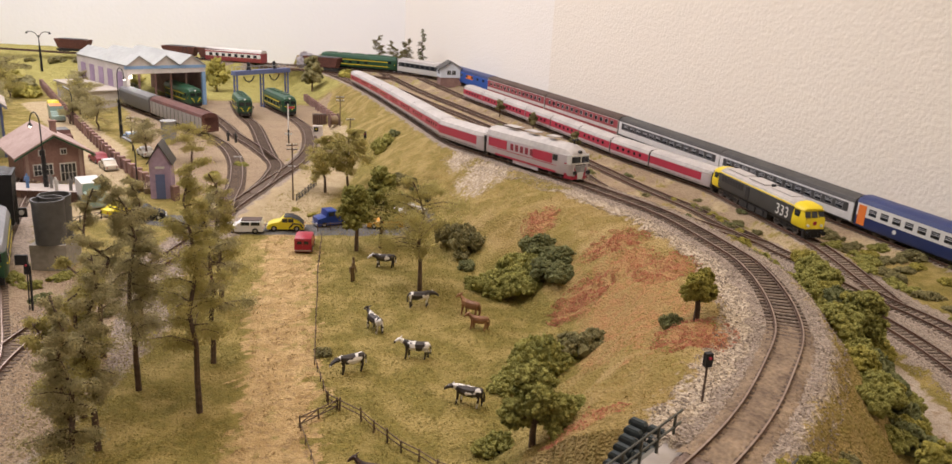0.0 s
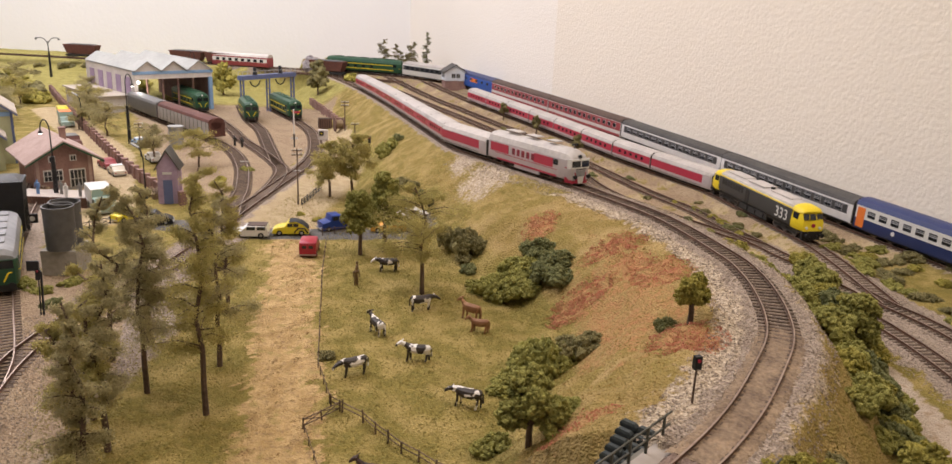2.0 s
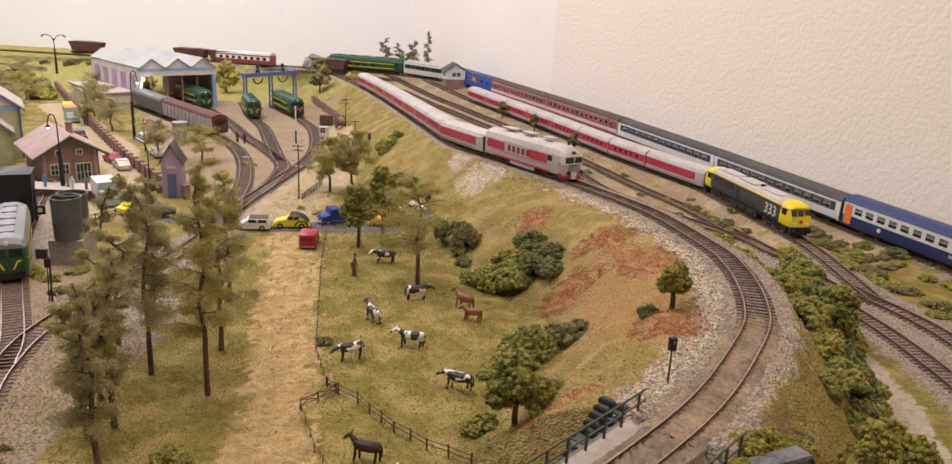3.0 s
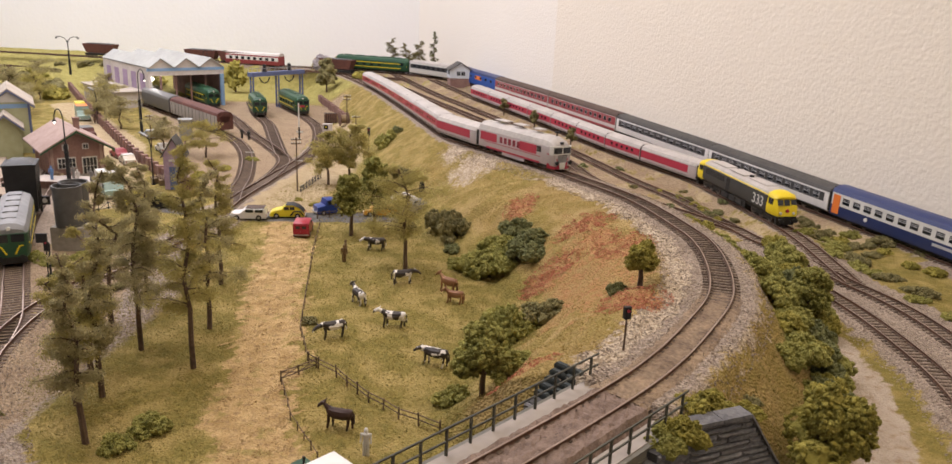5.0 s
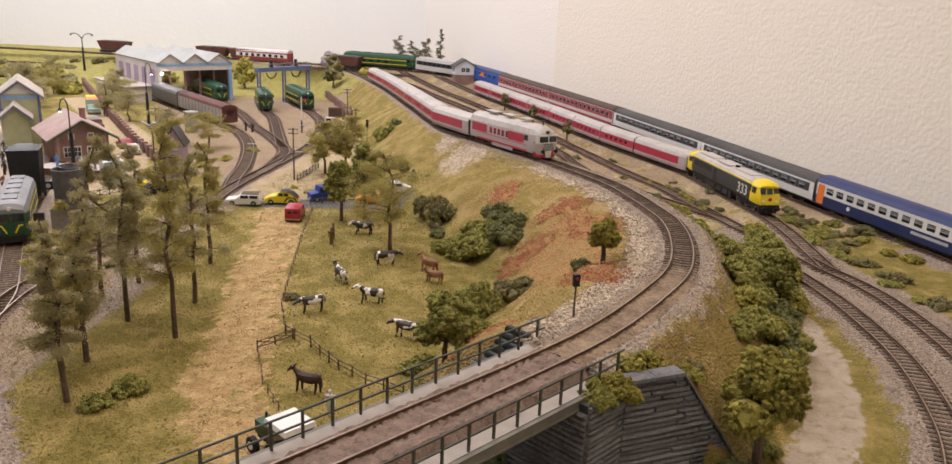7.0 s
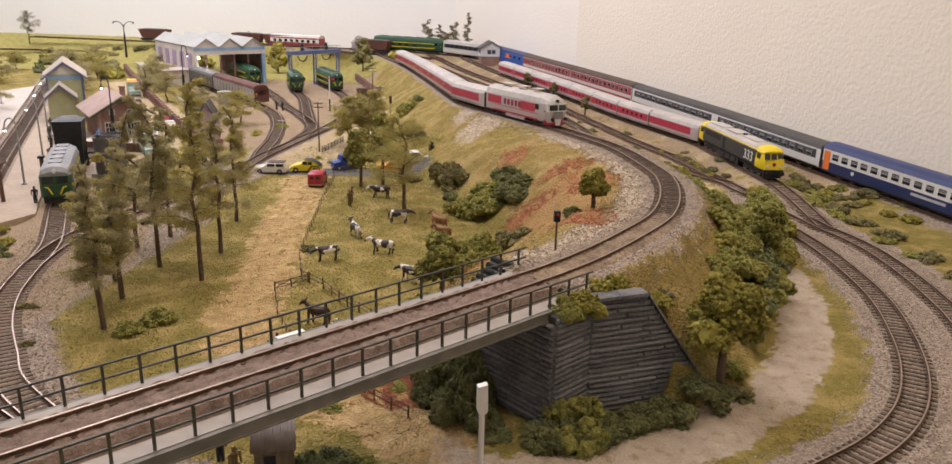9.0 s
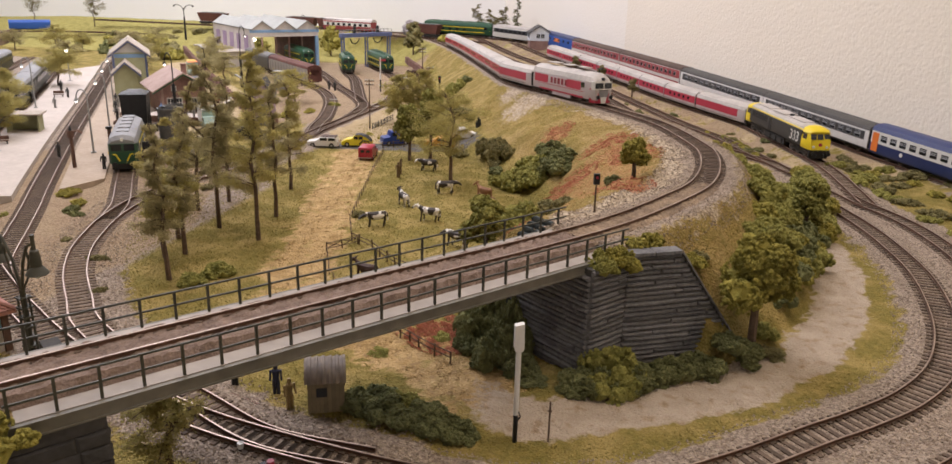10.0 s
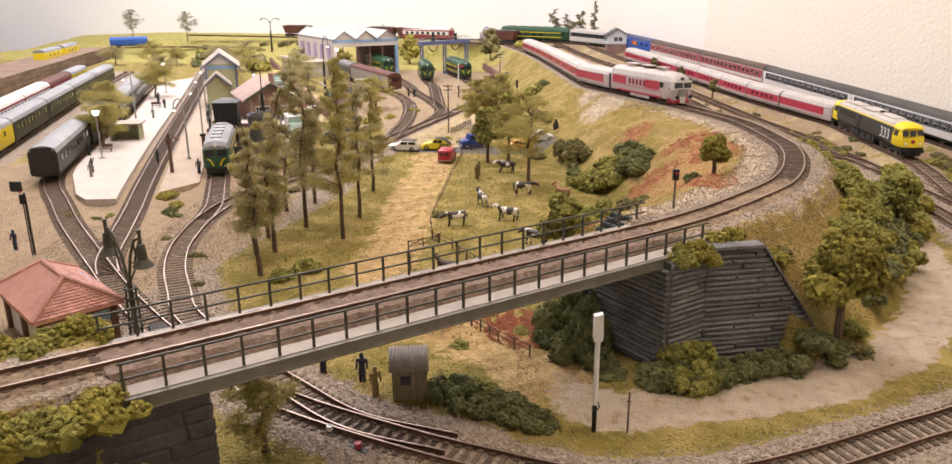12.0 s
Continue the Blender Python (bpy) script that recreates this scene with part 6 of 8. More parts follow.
def bush_mesh(name, rx, ry, rz, mat, seed, lump=1.7, count=480, each=7, leaf=0.8):
    """Foam lumps on overlapping masses, covered with small leaves."""
    rng = np.random.RandomState(seed)
    ls = lobes(rng, 17, rx, ry, rz)
    c, r, p, q = [], [], [], []
    for i in range(count):
        x, y, z, k = ls[rng.randint(len(ls))]
        d = rng.normal(size=3)
        d /= np.linalg.norm(d)
        d[2] = abs(d[2]) - 0.25
        u = rng.uniform(0.82, 1.04)
        m = np.array([x + d[0] * k * rx * u, y + d[1] * k * ry * u, max(0.4, z + d[2] * k * rz * u * 1.2)])
        c.append(m)
        r.append(lump * rng.uniform(0.6, 1.35))
        w = rng.normal(size=(each, 3))
        w /= np.linalg.norm(w, axis=1)[:, None]
        p.append(m + w * r[-1] * 0.98)
        q.append(w + d * 0.7)
    for x, y, z, k in ls:
        c.append((x, y, z * 0.8))
        r.append(k * min(rx, ry, rz) * 1.0)
    leaves = flecks(np.concatenate(p), leaf, rng, 1.0, np.concatenate(q), 0.45)
    return mesh_of(joined(clumps(np.array(c), r, rng), leaves), name, mat, 0)


BUSHES = {}
for kind, mat, sd in (("mid", FOAM, 1), ("dark", FOAM_DARK, 2), ("yellow", FOAM_YELLOW, 3), ("grey", FOAM_GREY, 4)):
    BUSHES[kind] = [bush_mesh("foliage", 22, 20, 20, mat, sd * 10 + k) for k in range(2)]
    BUSHES[kind + "_fine"] = [bush_mesh("foliage", 22, 20, 20, mat, sd * 10 + 5 + k, 1.35, 800, 7, 0.62) for k in range(2)]
    BUSHES[kind + "_far"] = [bush_mesh("foliage", 22, 20, 20, mat, sd * 10 + 7 + k, 4.2, 56, 8, 1.8) for k in range(2)]
LOW = {k: bush_mesh("foliage", 20, 12, 8, m, 77 + i, 1.7, 240) for i, (k, m) in enumerate((("mid", FOAM), ("dark", FOAM_DARK), ("yellow", FOAM_YELLOW), ("grey", FOAM_GREY), ("rust", RUST)))}
brush = random.Random(21)


def bush(kind, x, y, s=1.0, sz=1.0, z=None, label=""):
    """A foam bush of about 44 mm at s = 1."""
    words = {"mid": "mid green", "dark": "dark green", "yellow": "yellow-green", "grey": "grey-green", "pale": "pale lilac"}[kind]
    size = kind + ("_fine" if y < 330 else "_far" if y > 1250 else "")
    ob = new("bush", BUSHES[size if size in BUSHES else kind][brush.randrange(2)])
    zz = (gz(x, y) if z is None else z) - 1.5
    ob.matrix_basis = at(x, y, zz, brush.uniform(0, 360)) @ Matrix.Diagonal((s, s, s * sz, 1))
    return tagged(ob, label or f"{words} foam bush on the modelled ground", "bush", "bushes")


def low_bush(kind, x, y, s=1.0, yaw=None, z=None):
    words = {"mid": "mid green", "dark": "dark green", "yellow": "yellow-green", "grey": "grey-green", "rust": "rust red"}[kind]
    ob = new("shrub", LOW[kind])
    ob.matrix_basis = at(x, y, (gz(x, y) if z is None else z) - 1, brush.uniform(0, 360) if yaw is None else yaw) @ Matrix.Diagonal((s, s, s, 1))
    return tagged(ob, f"low {words} shrub in the ground cover", "shrub", "shrubs")


def wire_tree(name, label, x, y, h, spread, seed, mat, leaves=3600, start=0.3, conical=True, lean=0.0, z=None, trunk=2.3, drop=0.12):
    """A modelled tree: tapered trunk, thin limbs, and a loose flocked crown with gaps."""
    rng = np.random.RandomState(seed)
    ob = thing(name, label, "tree", "trees", at=at(x, y, (gz(x, y) if z is None else z) - 1, rng.uniform(0, 360)))
    t, c, nrm = Shape(), [], []
    pts = [(rng.normal() * 1.0 * k + lean * k * k * 3, rng.normal() * 1.0 * k, h * k / 7) for k in range(8)]
    t.tube(pts, trunk, 7, 0.5)
    n = int(15 + h / 7)
    for i in range(n):
        f = start + (1 - start) * (i + rng.uniform(0, 0.8)) / n
        f = min(f, 0.98)
        bx, by, bz = [np.interp(f * 7, range(8), [p[k] for p in pts]) for k in range(3)]
        a = rng.uniform(0, 6.28)
        w = (1.0 - 0.75 * (f - start) / (1 - start)) if conical else math.sin(math.pi * min(1, 0.18 + 0.8 * (f - start) / (1 - start))) + 0.15
        ln = spread * w * rng.uniform(0.65, 1.2)
        ex, ey, ez = bx + ln * math.cos(a), by + ln * math.sin(a), bz + ln * rng.uniform(-0.25, 0.45)
        t.tube([(bx, by, bz), ((bx + ex) / 2, (by + ey) / 2, (bz + ez) / 2 + ln * 0.1), (ex, ey, ez)], 0.65, 4, 0.2)
        m = int(2.6 * leaves / n * (0.5 + w))
        for cl in range(6):
            u0 = rng.uniform(0.2, 1.05)
            q = np.array([bx + (ex - bx) * u0, by + (ey - by) * u0, bz + (ez - bz) * u0 + ln * 0.06])
            rad = ln * 0.15 + 1.9
            pp = q + rng.normal(size=(m // 4 if y < 1000 else m // 6, 3)) * np.array([rad, rad, rad * 0.6]) * 0.62
            pp[:, 2] -= np.abs(rng.normal(size=len(pp))) * drop * ln
            c.append(pp)
            nrm.append(pp - q + np.array([0, 0, rad * 0.5]))
    part("trunk", t, BARK, ob)
    part("crown", flecks(np.concatenate(c), 0.8 if y < 1000 else 1.45, rng, 1.0, np.concatenate(nrm), 0.6), mat, ob, smooth=0)
    return ob


def foam_tree(label, x, y, h, rx, seed, mat, z=None, trunk=2.6, bare=0.34, lump=2.8, count=240):
    """A tree with a dense lumpy foam crown on a short forked trunk."""
    rng = np.random.RandomState(seed)
    ob = thing("broadleaf_tree", label, "tree", "trees", at=at(x, y, (gz(x, y) if z is None else z) - 1, rng.uniform(0, 360)))
    t = Shape().tube([(0, 0, 0), (0.6, 0.3, h * bare * 0.6), (0.2, 0.8, h * bare)], trunk, 8, trunk * 0.75)
    c, r = [], []
    k = max(6, int(h / 9))
    for i in range(k):
        a, f = 2.4 * i + rng.uniform(-0.4, 0.4), (i + 0.5) / k
        d = rx * (0.62 - 0.45 * f) * rng.uniform(0.6, 1.2)
        p = np.array([d * math.cos(a), d * math.sin(a), h * (bare + (1 - bare) * (0.14 + 0.72 * f))])
        t.tube([(0.2, 0.8, h * bare), (p[0] * 0.5, p[1] * 0.5, (h * bare + p[2]) / 2), tuple(p)], trunk * 0.5, 5, 0.5)
        rad = rx * rng.uniform(0.36, 0.5) * (1.1 - 0.35 * f)
        m = count // k
        d3 = rng.normal(size=(m, 3))
        d3 /= np.linalg.norm(d3, axis=1)[:, None]
        c.append(p + d3 * rad * rng.uniform(0.75, 1.05, (m, 1)) * np.array([1, 1, 0.85]))
        r.append(lump * rng.uniform(0.55, 1.35, m))
        c.append(p[None])
        r.append(np.array([rad * 0.78]))
    part("trunk", t, BARK, ob)
    c, r = np.concatenate(c), np.concatenate(r)
    small = np.repeat(np.arange(len(c))[r < lump * 1.4], 14)
    w = rng.normal(size=(len(small), 3))
    w /= np.linalg.norm(w, axis=1)[:, None]
    leaves = flecks(c[small] + w * r[small][:, None] * 0.98, 1.2, rng, 1.0, w + np.array([0, 0, 0.3]), 0.45)
    part("crown", joined(clumps(c, r, rng), leaves), mat, ob, smooth=0)
    return ob


# the wooded strip between the road and the lower tracks
pine = "thin-trunked tree with a loose olive crown in the grass strip"
for i, (x, y, h, sp) in enumerate([(-158, 484, 177, 31), (-213, 511, 162, 28), (-262, 557, 136, 23), (-214, 419, 106, 21), (-183, 375, 130, 21), (-204, 434, 126, 21), (-207, 666, 130, 25), (-250, 600, 138, 25), (-176, 560, 140, 27), (-232, 470, 116, 19)]):
    wire_tree("pine_tree", pine, x, y, h, sp, 100 + i, NEEDLE if i % 3 else NEEDLE_GREEN, 6400 if i < 2 else 4300, 0.30 if i != 0 else 0.26)
# trees of the meadow and the road
wire_tree("broadleaf_tree", "wispy light olive tree standing in the meadow", -33, 745, 112, 40, 131, NEEDLE_GREEN, 5200, 0.36, False, trunk=2.6, drop=0.05)
foam_tree("dense mid green tree beside the fence", -118, 858, 82, 26, 140, FOAM, lump=1.8, count=620)
foam_tree("dense mid green tree beside the fence", -92, 872, 104, 27, 141, FOAM, lump=1.8, count=760)
wire_tree("broadleaf_tree", "pale olive tree by the level crossing", -212, 1117, 84, 28, 142, NEEDLE_GREEN, 3200, 0.34, False)
wire_tree("broadleaf_tree", "pale olive tree by the level crossing", -180, 1135, 92, 30, 143, NEEDLE_GREEN, 3200, 0.34, False)
foam_tree("green tree with a rounded crown at the foot of the slope", 69, 434, 54, 27, 148, FOAM, bare=0.32, trunk=2.4, lump=1.6, count=900)
foam_tree("small olive tree with an orange-brown trunk on the slope", 183, 522, 38, 18, 144, FOAM_YELLOW, bare=0.42, trunk=2.2, lump=1.4, count=420)
foam_tree("large green tree at the end of the wing wall", 270, 350, 84, 34, 145, FOAM_YELLOW, bare=0.44, trunk=3.4, lump=1.5, count=1500)
foam_tree("green tree on the outer slope of the embankment", 358, 640, 66, 24, 146, FOAM, bare=0.34, lump=1.7, count=620)
wire_tree("broadleaf_tree", "thin olive sapling below the bridge", -36, 140, 62, 24, 147, NEEDLE_GREEN, 2600, 0.25, True)
for i, (x, y, h, sp, mt) in enumerate([(-830, 1560, 54, 26, FOAM_GREY), (-1010, 1560, 70, 34, FOAM_GREY), (-1080, 1690, 66, 34, FOAM_GREY), (-941, 1828, 62, 32, FOAM_GREY)]):
    wire_tree("orchard_tree", "small grey-green tree beside the yard wall", x, y, h, sp, 160 + i, NEEDLE if mt is FOAM_GREY else NEEDLE_GREEN, 1700, 0.35, False, trunk=1.8, drop=0.03)
wire_tree("platform_tree", "yellow-green tree growing through the platform", -770, 885, 84, 38, 180, NEEDLE_GREEN, 7000, 0.36, False, z=8, drop=0.04)
wire_tree("platform_tree", "yellow-green tree growing through the platform", -690, 768, 66, 32, 181, NEEDLE_GREEN, 6000, 0.34, False, z=8, drop=0.04)
wire_tree("platform_tree", "yellow-green tree on the far platform", -985, 1262, 74, 40, 182, NEEDLE_GREEN, 2400, 0.34, False, z=8, drop=0.04)
wire_tree("platform_tree", "yellow-green tree behind the carriages", -1480, 1880, 80, 46, 183, NEEDLE_GREEN, 2200, 0.3, False, z=0, drop=0.04)
foam_tree("round bright green tree behind the shed", -760, 2200, 92, 44, 190, FOAM_YELLOW, bare=0.2, lump=5, count=160)
foam_tree("olive tree behind the gantry", -470, 2120, 98, 34, 191, FOAM_GREY, bare=0.2, lump=5, count=160)
for i, (x, y, h) in enumerate([(-205, 2400, 150), (-300, 2440, 110), (-250, 2420, 120), (-340, 2420, 125), (-255, 2300, 90), (-1990, 2420, 120), (-1760, 2440, 110)]):
    wire_tree("far_tree", "dark slender tree at the far edge", x, y, h, 16 if i < 5 else 34, 200 + i, FOAM_DARK if i == 0 else FOAM_GREY, 900, 0.4, i == 0, z=40, trunk=2.2)
for i, (x, y, s) in enumerate([(-1180, 1990, 2.2), (-1260, 2060, 2.4), (-1350, 2120, 2.6), (-1120, 1900, 1.8), (-960, 2080, 1.6), (-1000, 2190, 2.0), (-560, 2420, 2.4), (-650, 2440, 2.4), (-430, 2440, 3.0), (-520, 2440, 2.6), (-330, 2120, 1.2), (-380, 2190, 1.6)]):
    bush("yellow" if i % 2 else "grey", x, y, s, 0.8, label="olive bush on the far bank")
for i, (x, y, s) in enumerate([(-1500, 2150, 1.2), (-1420, 2010, 0.9), (-1620, 2180, 1.0), (-1370, 1950, 0.8)]):
    bush("dark", x, y, s, 0.8, label="dark bush on the station bank")

# grey-green trees of the station road, the yard and the rise behind the station
for i, (x, y, h, sp) in enumerate([(-1135, 1853, 66, 40), (-875, 1684, 66, 36), (-746, 1507, 66, 38), (-553, 1287, 66, 38), (-470, 1272, 64, 36), (-1315, 1999, 60, 40), (-1033, 1630, 56, 34),
                                   (-1660, 1928, 56, 40), (-1462, 1973, 56, 36), (-1300, 1704, 56, 36), (-1361, 2210, 64, 50), (-1021, 1977, 60, 38), (-920, 1765, 60, 36), (-1422, 2100, 52, 36), (-980, 1500, 52, 32)]):
    wire_tree("orchard_tree", "grey-green tree with a spreading loose crown" if i % 4 else "yellow-green tree with a spreading loose crown", x, y, h, sp, 300 + i, NEEDLE if i % 4 else NEEDLE_GREEN, 1500, 0.34, False, trunk=2.0, drop=0.03)
more = random.Random(8)
for i in range(30):
    x = more.uniform(-1750, -930)
    y = more.uniform(2090, 2400) - 0.32 * (x + 900)
    if y < 2440:
        bush(more.choice(["yellow", "grey", "mid", "grey"]), x, y, more.uniform(0.7, 1.6), 0.75, label="olive bush on the rise behind the station")

# pale wool bushes at the far edge
PALEWOOL = leaf_material("pale_lilac_wool", (0.40, 0.36, 0.38), (0.62, 0.57, 0.58), 0.3)
BUSHES["pale"] = [bush_mesh("foliage", 22, 20, 20, PALEWOOL, 90 + k) for k in range(2)]
for x, y, s in [(-470, 2330, 1.5), (-540, 2360, 1.7), (-330, 2400, 1.8), (-270, 2390, 1.5)]:
    bush("pale", x, y, s, 1.1, label="pale lilac woolly bush at the far edge")

# bushes of the embankment's inner side
for kind, x, y, s, sz in [("mid", 36, 754, 0.95, 1.0), ("mid", 55, 742, 1.1, 1.0), ("mid", 72, 730, 1.1, 0.95), ("mid", 60, 770, 1.0, 1.1), ("mid", 80, 750, 1.0, 1.0), ("dark", 94, 730, 1.05, 0.95), ("dark", 104, 712, 0.85, 0.9), ("dark", 88, 772, 1.0, 1.0), ("dark", 106, 742, 0.95, 0.9), ("mid", 22, 764, 0.7, 0.8), ("mid", 46, 752, 0.8, 0.9), ("mid", 66, 748, 0.9, 1.0), ("dark", 98, 754, 0.8, 0.9), ("mid", 76, 766, 0.8, 0.9),
                          ("mid", 80, 574, 1.3, 1.35), ("mid", 100, 572, 0.9, 1.1), ("mid", 62, 556, 0.8, 1.0), ("mid", 90, 584, 0.8, 1.0), ("mid", 54, 546, 0.7, 0.8), ("mid", 68, 562, 0.9, 1.2), ("mid", 92, 566, 0.9, 1.3), ("grey", 110, 575, 0.9, 1.0), ("grey", 120, 572, 0.7, 0.9), ("mid", 84, 432, 0.8, 0.8), ("mid", 46, 458, 0.75, 1.0), ("mid", 96, 446, 0.5, 0.7), ("grey", 2, 858, 0.9, 1.7), ("grey", 16, 848, 0.8, 1.3), ("grey", -14, 880, 0.8, 1.6), ("grey", 6, 842, 0.6, 0.9), ("dark", 12, 818, 0.6, 0.8), ("dark", 167, 521, 0.42, 1.2),
                          ("mid", -160, 1300, 0.75, 1.3), ("mid", -152, 1322, 0.8, 1.1), ("dark", -142, 1345, 0.7, 0.9), ("grey", -100, 1098, 0.7, 1.0), ("grey", -84, 1075, 0.6, 0.9), ("dark", -70, 1052, 0.5, 0.7), ("grey", -60, 905, 0.7, 0.8), ("grey", -95, 588, 0.45, 0.8), ("mid", -150, 395, 0.7, 0.9), ("mid", -160, 372, 0.6, 0.8)]:
    bush(kind, x, y, s, sz)
# the outer side, above the loop
for kind, x, y, s, sz in [("mid", 318, 700, 1.0, 1.0), ("mid", 340, 730, 1.0, 1.0), ("mid", 365, 770, 1.0, 0.9), ("mid", 378, 815, 0.9, 0.8), ("mid", 330, 640, 1.0, 1.0), ("dark", 338, 590, 1.0, 1.0), ("dark", 330, 545, 1.0, 1.0), ("dark", 322, 500, 0.95, 0.95), ("mid", 318, 520, 0.8, 0.8),
                          ("dark", 308, 460, 0.9, 0.9), ("dark", 300, 425, 0.8, 0.8), ("dark", 348, 660, 0.95, 1.0), ("mid", 310, 600, 0.8, 0.9), ("mid", 372, 730, 0.9, 0.9), ("mid", 350, 690, 1.0, 1.0), ("mid", 390, 790, 0.7, 0.6),
                          ("yellow", 192, 336, 0.72, 1.0), ("yellow", 204, 346, 0.6, 0.8), ("yellow", 226, 368, 0.5, 0.8), ("grey", 232, 378, 0.45, 0.7)]:
    bush(kind, x, y, s, sz)
# below the abutment and along the lower path
for kind, x, y, s, sz in [("dark", 218, 306, 0.74, 0.97), ("dark", 236, 318, 0.79, 0.92), ("dark", 200, 296, 0.76, 0.92), ("mid", 178, 284, 1.1, 1.15), ("dark", 168, 278, 0.8, 1.1), ("dark", 160, 272, 0.74, 0.92), ("dark", 190, 284, 0.76, 1.12), ("dark", 252, 330, 0.74, 0.82), ("dark", 266, 338, 0.74, 0.82), ("mid", 280, 372, 0.6, 0.9), ("grey", 284, 352, 0.55, 0.7),
                          ("dark", 100, 296, 0.75, 1.4), ("dark", 112, 312, 0.8, 1.8), ("dark", 120, 290, 0.7, 0.9), ("dark", 96, 318, 0.7, 1.3), ("dark", 130, 276, 0.5, 0.5), ("dark", 84, 310, 0.6, 1.0),
                          ("dark", 36, 222, 0.67, 0.95), ("dark", 52, 216, 0.72, 0.97), ("dark", 68, 212, 0.72, 0.90), ("dark", 84, 208, 0.72, 0.85), ("dark", 98, 206, 0.62, 0.77), ("dark", 44, 232, 0.62, 0.90), ("mid", 60, 228, 0.62, 0.85), ("dark", 76, 220, 0.62, 0.80),
                          ("dark", 94, 334, 0.8, 2.1), ("dark", 82, 326, 0.75, 1.8), ("dark", 108, 330, 0.8, 2.2), ("mid", 24, 292, 0.4, 0.5), ("mid", 60, 322, 0.4, 0.6)]:
    bush(kind, x, y, s, sz)
# the bridge's near end
for kind, x, y, s, z in [("yellow", -46, 44, 0.85, 69), ("mid", -57, 30, 0.85, 69), ("yellow", -70, 15, 0.85, 69), ("yellow", -83, -0, 0.85, 69), ("yellow", -32, 36, 0.6, 48), ("yellow", -100, 97, 0.9, 71), ("mid", -109, 78, 0.9, 71), ("yellow", -127, 65, 0.9, 71)]:
    bush(kind, x, y, s, 0.9, z, "yellow-green foam bush on top of the abutment")
# the hedge on the outer shoulder of the embankment
for k, s in enumerate(np.arange(UPPER.nearest(231, 478), UPPER.nearest(214, 784), 19.0)):
    (hx, hy, hz), yaw = UPPER.where(s)
    for row, off in enumerate((53, 70)):
        a = radians(yaw - 90)
        bush(("mid", "mid", "yellow", "mid")[(k + row * 3) % 4], hx + math.cos(a) * (off + 5 * math.sin(k * 2.1)), hy + math.sin(a) * off, 0.68 + 0.1 * ((k * 7 + row) % 4) - 0.1 * row, 0.95 - 0.15 * row)
# the hedge beside the ballast
for k, (x, y) in enumerate([(401, 878), (399, 850), (397, 820), (394, 790), (390, 760), (392, 735), (384, 700), (378, 668), (368, 640), (358, 610), (350, 575), (340, 540), (330, 505), (318, 475)]):
    bush(("yellow", "mid", "mid", "yellow", "dark")[k % 5], x, y, 0.85 + 0.12 * (k % 3), 1.0)
# bushes along the top of the wing wall, and scrub between the stabling tracks
for k, (x, y) in enumerate([(166, 300), (176, 309)]):
    bush("yellow" if k % 2 else "mid", x, y, 0.6, 1.0, 72)
for k, (x, y) in enumerate([(481, 1007), (518, 955), (542, 920), (546, 848), (491, 849), (483, 903), (566, 925), (565, 829), (472, 946), (492, 816), (580, 889)]):
    bush(("grey", "mid", "grey", "yellow")[k % 4], x, y, 0.55 + 0.12 * (k % 3), 0.7)
for k, (x, y) in enumerate([(167, 1341), (250, 1255), (322, 1094), (366, 1031), (281, 1001), (315, 985), (261, 1141), (189, 1264), (96, 1382), (375, 983)]):
    bush(("grey", "dark", "mid")[k % 3], x, y, 0.34 + 0.08 * (k % 2), 0.8)
for k, (x, y) in enumerate([(38, 1739), (107, 1596), (175, 1414)]):
    foam_tree("small dark olive tree between the stabling tracks", x, y, 40, 12, 400 + k, FOAM_GREY, bare=0.35, trunk=1.6, lump=2.0, count=110)
# shrubs by the sidings
for kind, x, y, s in [("mid", 330, 905, 0.9), ("mid", 300, 930, 0.9), ("yellow", 275, 960, 0.8), ("mid", 250, 985, 0.8), ("mid", 232, 1010, 0.6), ("dark", 352, 1010, 0.7), ("dark", 300, 1040, 0.6), ("grey", 215, 1090, 0.5), ("mid", 350, 860, 0.9), ("mid", 366, 842, 0.8), ("grey", 170, 1200, 0.5), ("grey", 105, 1500, 0.5), ("grey", 40, 1620, 0.6),
                      ("mid", 462, 860, 0.9), ("mid", 480, 830, 1.0), ("grey", 500, 800, 0.9), ("mid", 470, 900, 0.9), ("grey", 520, 760, 1.0), ("mid", 505, 740, 0.8), ("grey", 535, 690, 1.0), ("grey", 545, 640, 1.0), ("mid", 450, 930, 0.8), ("grey", 560, 600, 0.8), ("mid", 520, 700, 0.7), ("grey", 490, 870, 0.8),
                      ("yellow", -425, 565, 0.9), ("dark", -385, 520, 0.7), ("dark", -372, 508, 0.6), ("grey", -262, 392, 0.5), ("grey", -320, 430, 0.4), ("mid", -430, 480, 0.4), ("dark", -440, 470, 0.4), ("grey", -470, 470, 0.5), ("yellow", -395, 545, 0.7), ("grey", -215, 330, 0.4),
                      ("mid", -400, 690, 0.8), ("mid", -385, 720, 0.8), ("mid", -420, 700, 0.8), ("dark", -372, 660, 0.7), ("mid", -365, 745, 0.8), ("grey", -300, 640, 0.6), ("yellow", -420, 1120, 1.0), ("yellow", -400, 1180, 0.9), ("mid", -380, 1250, 0.8), ("yellow", -200, 990, 0.5), ("yellow", -228, 1010, 0.5), ("grey", -455, 985, 0.7)]:
    low_bush(kind, x, y, s)


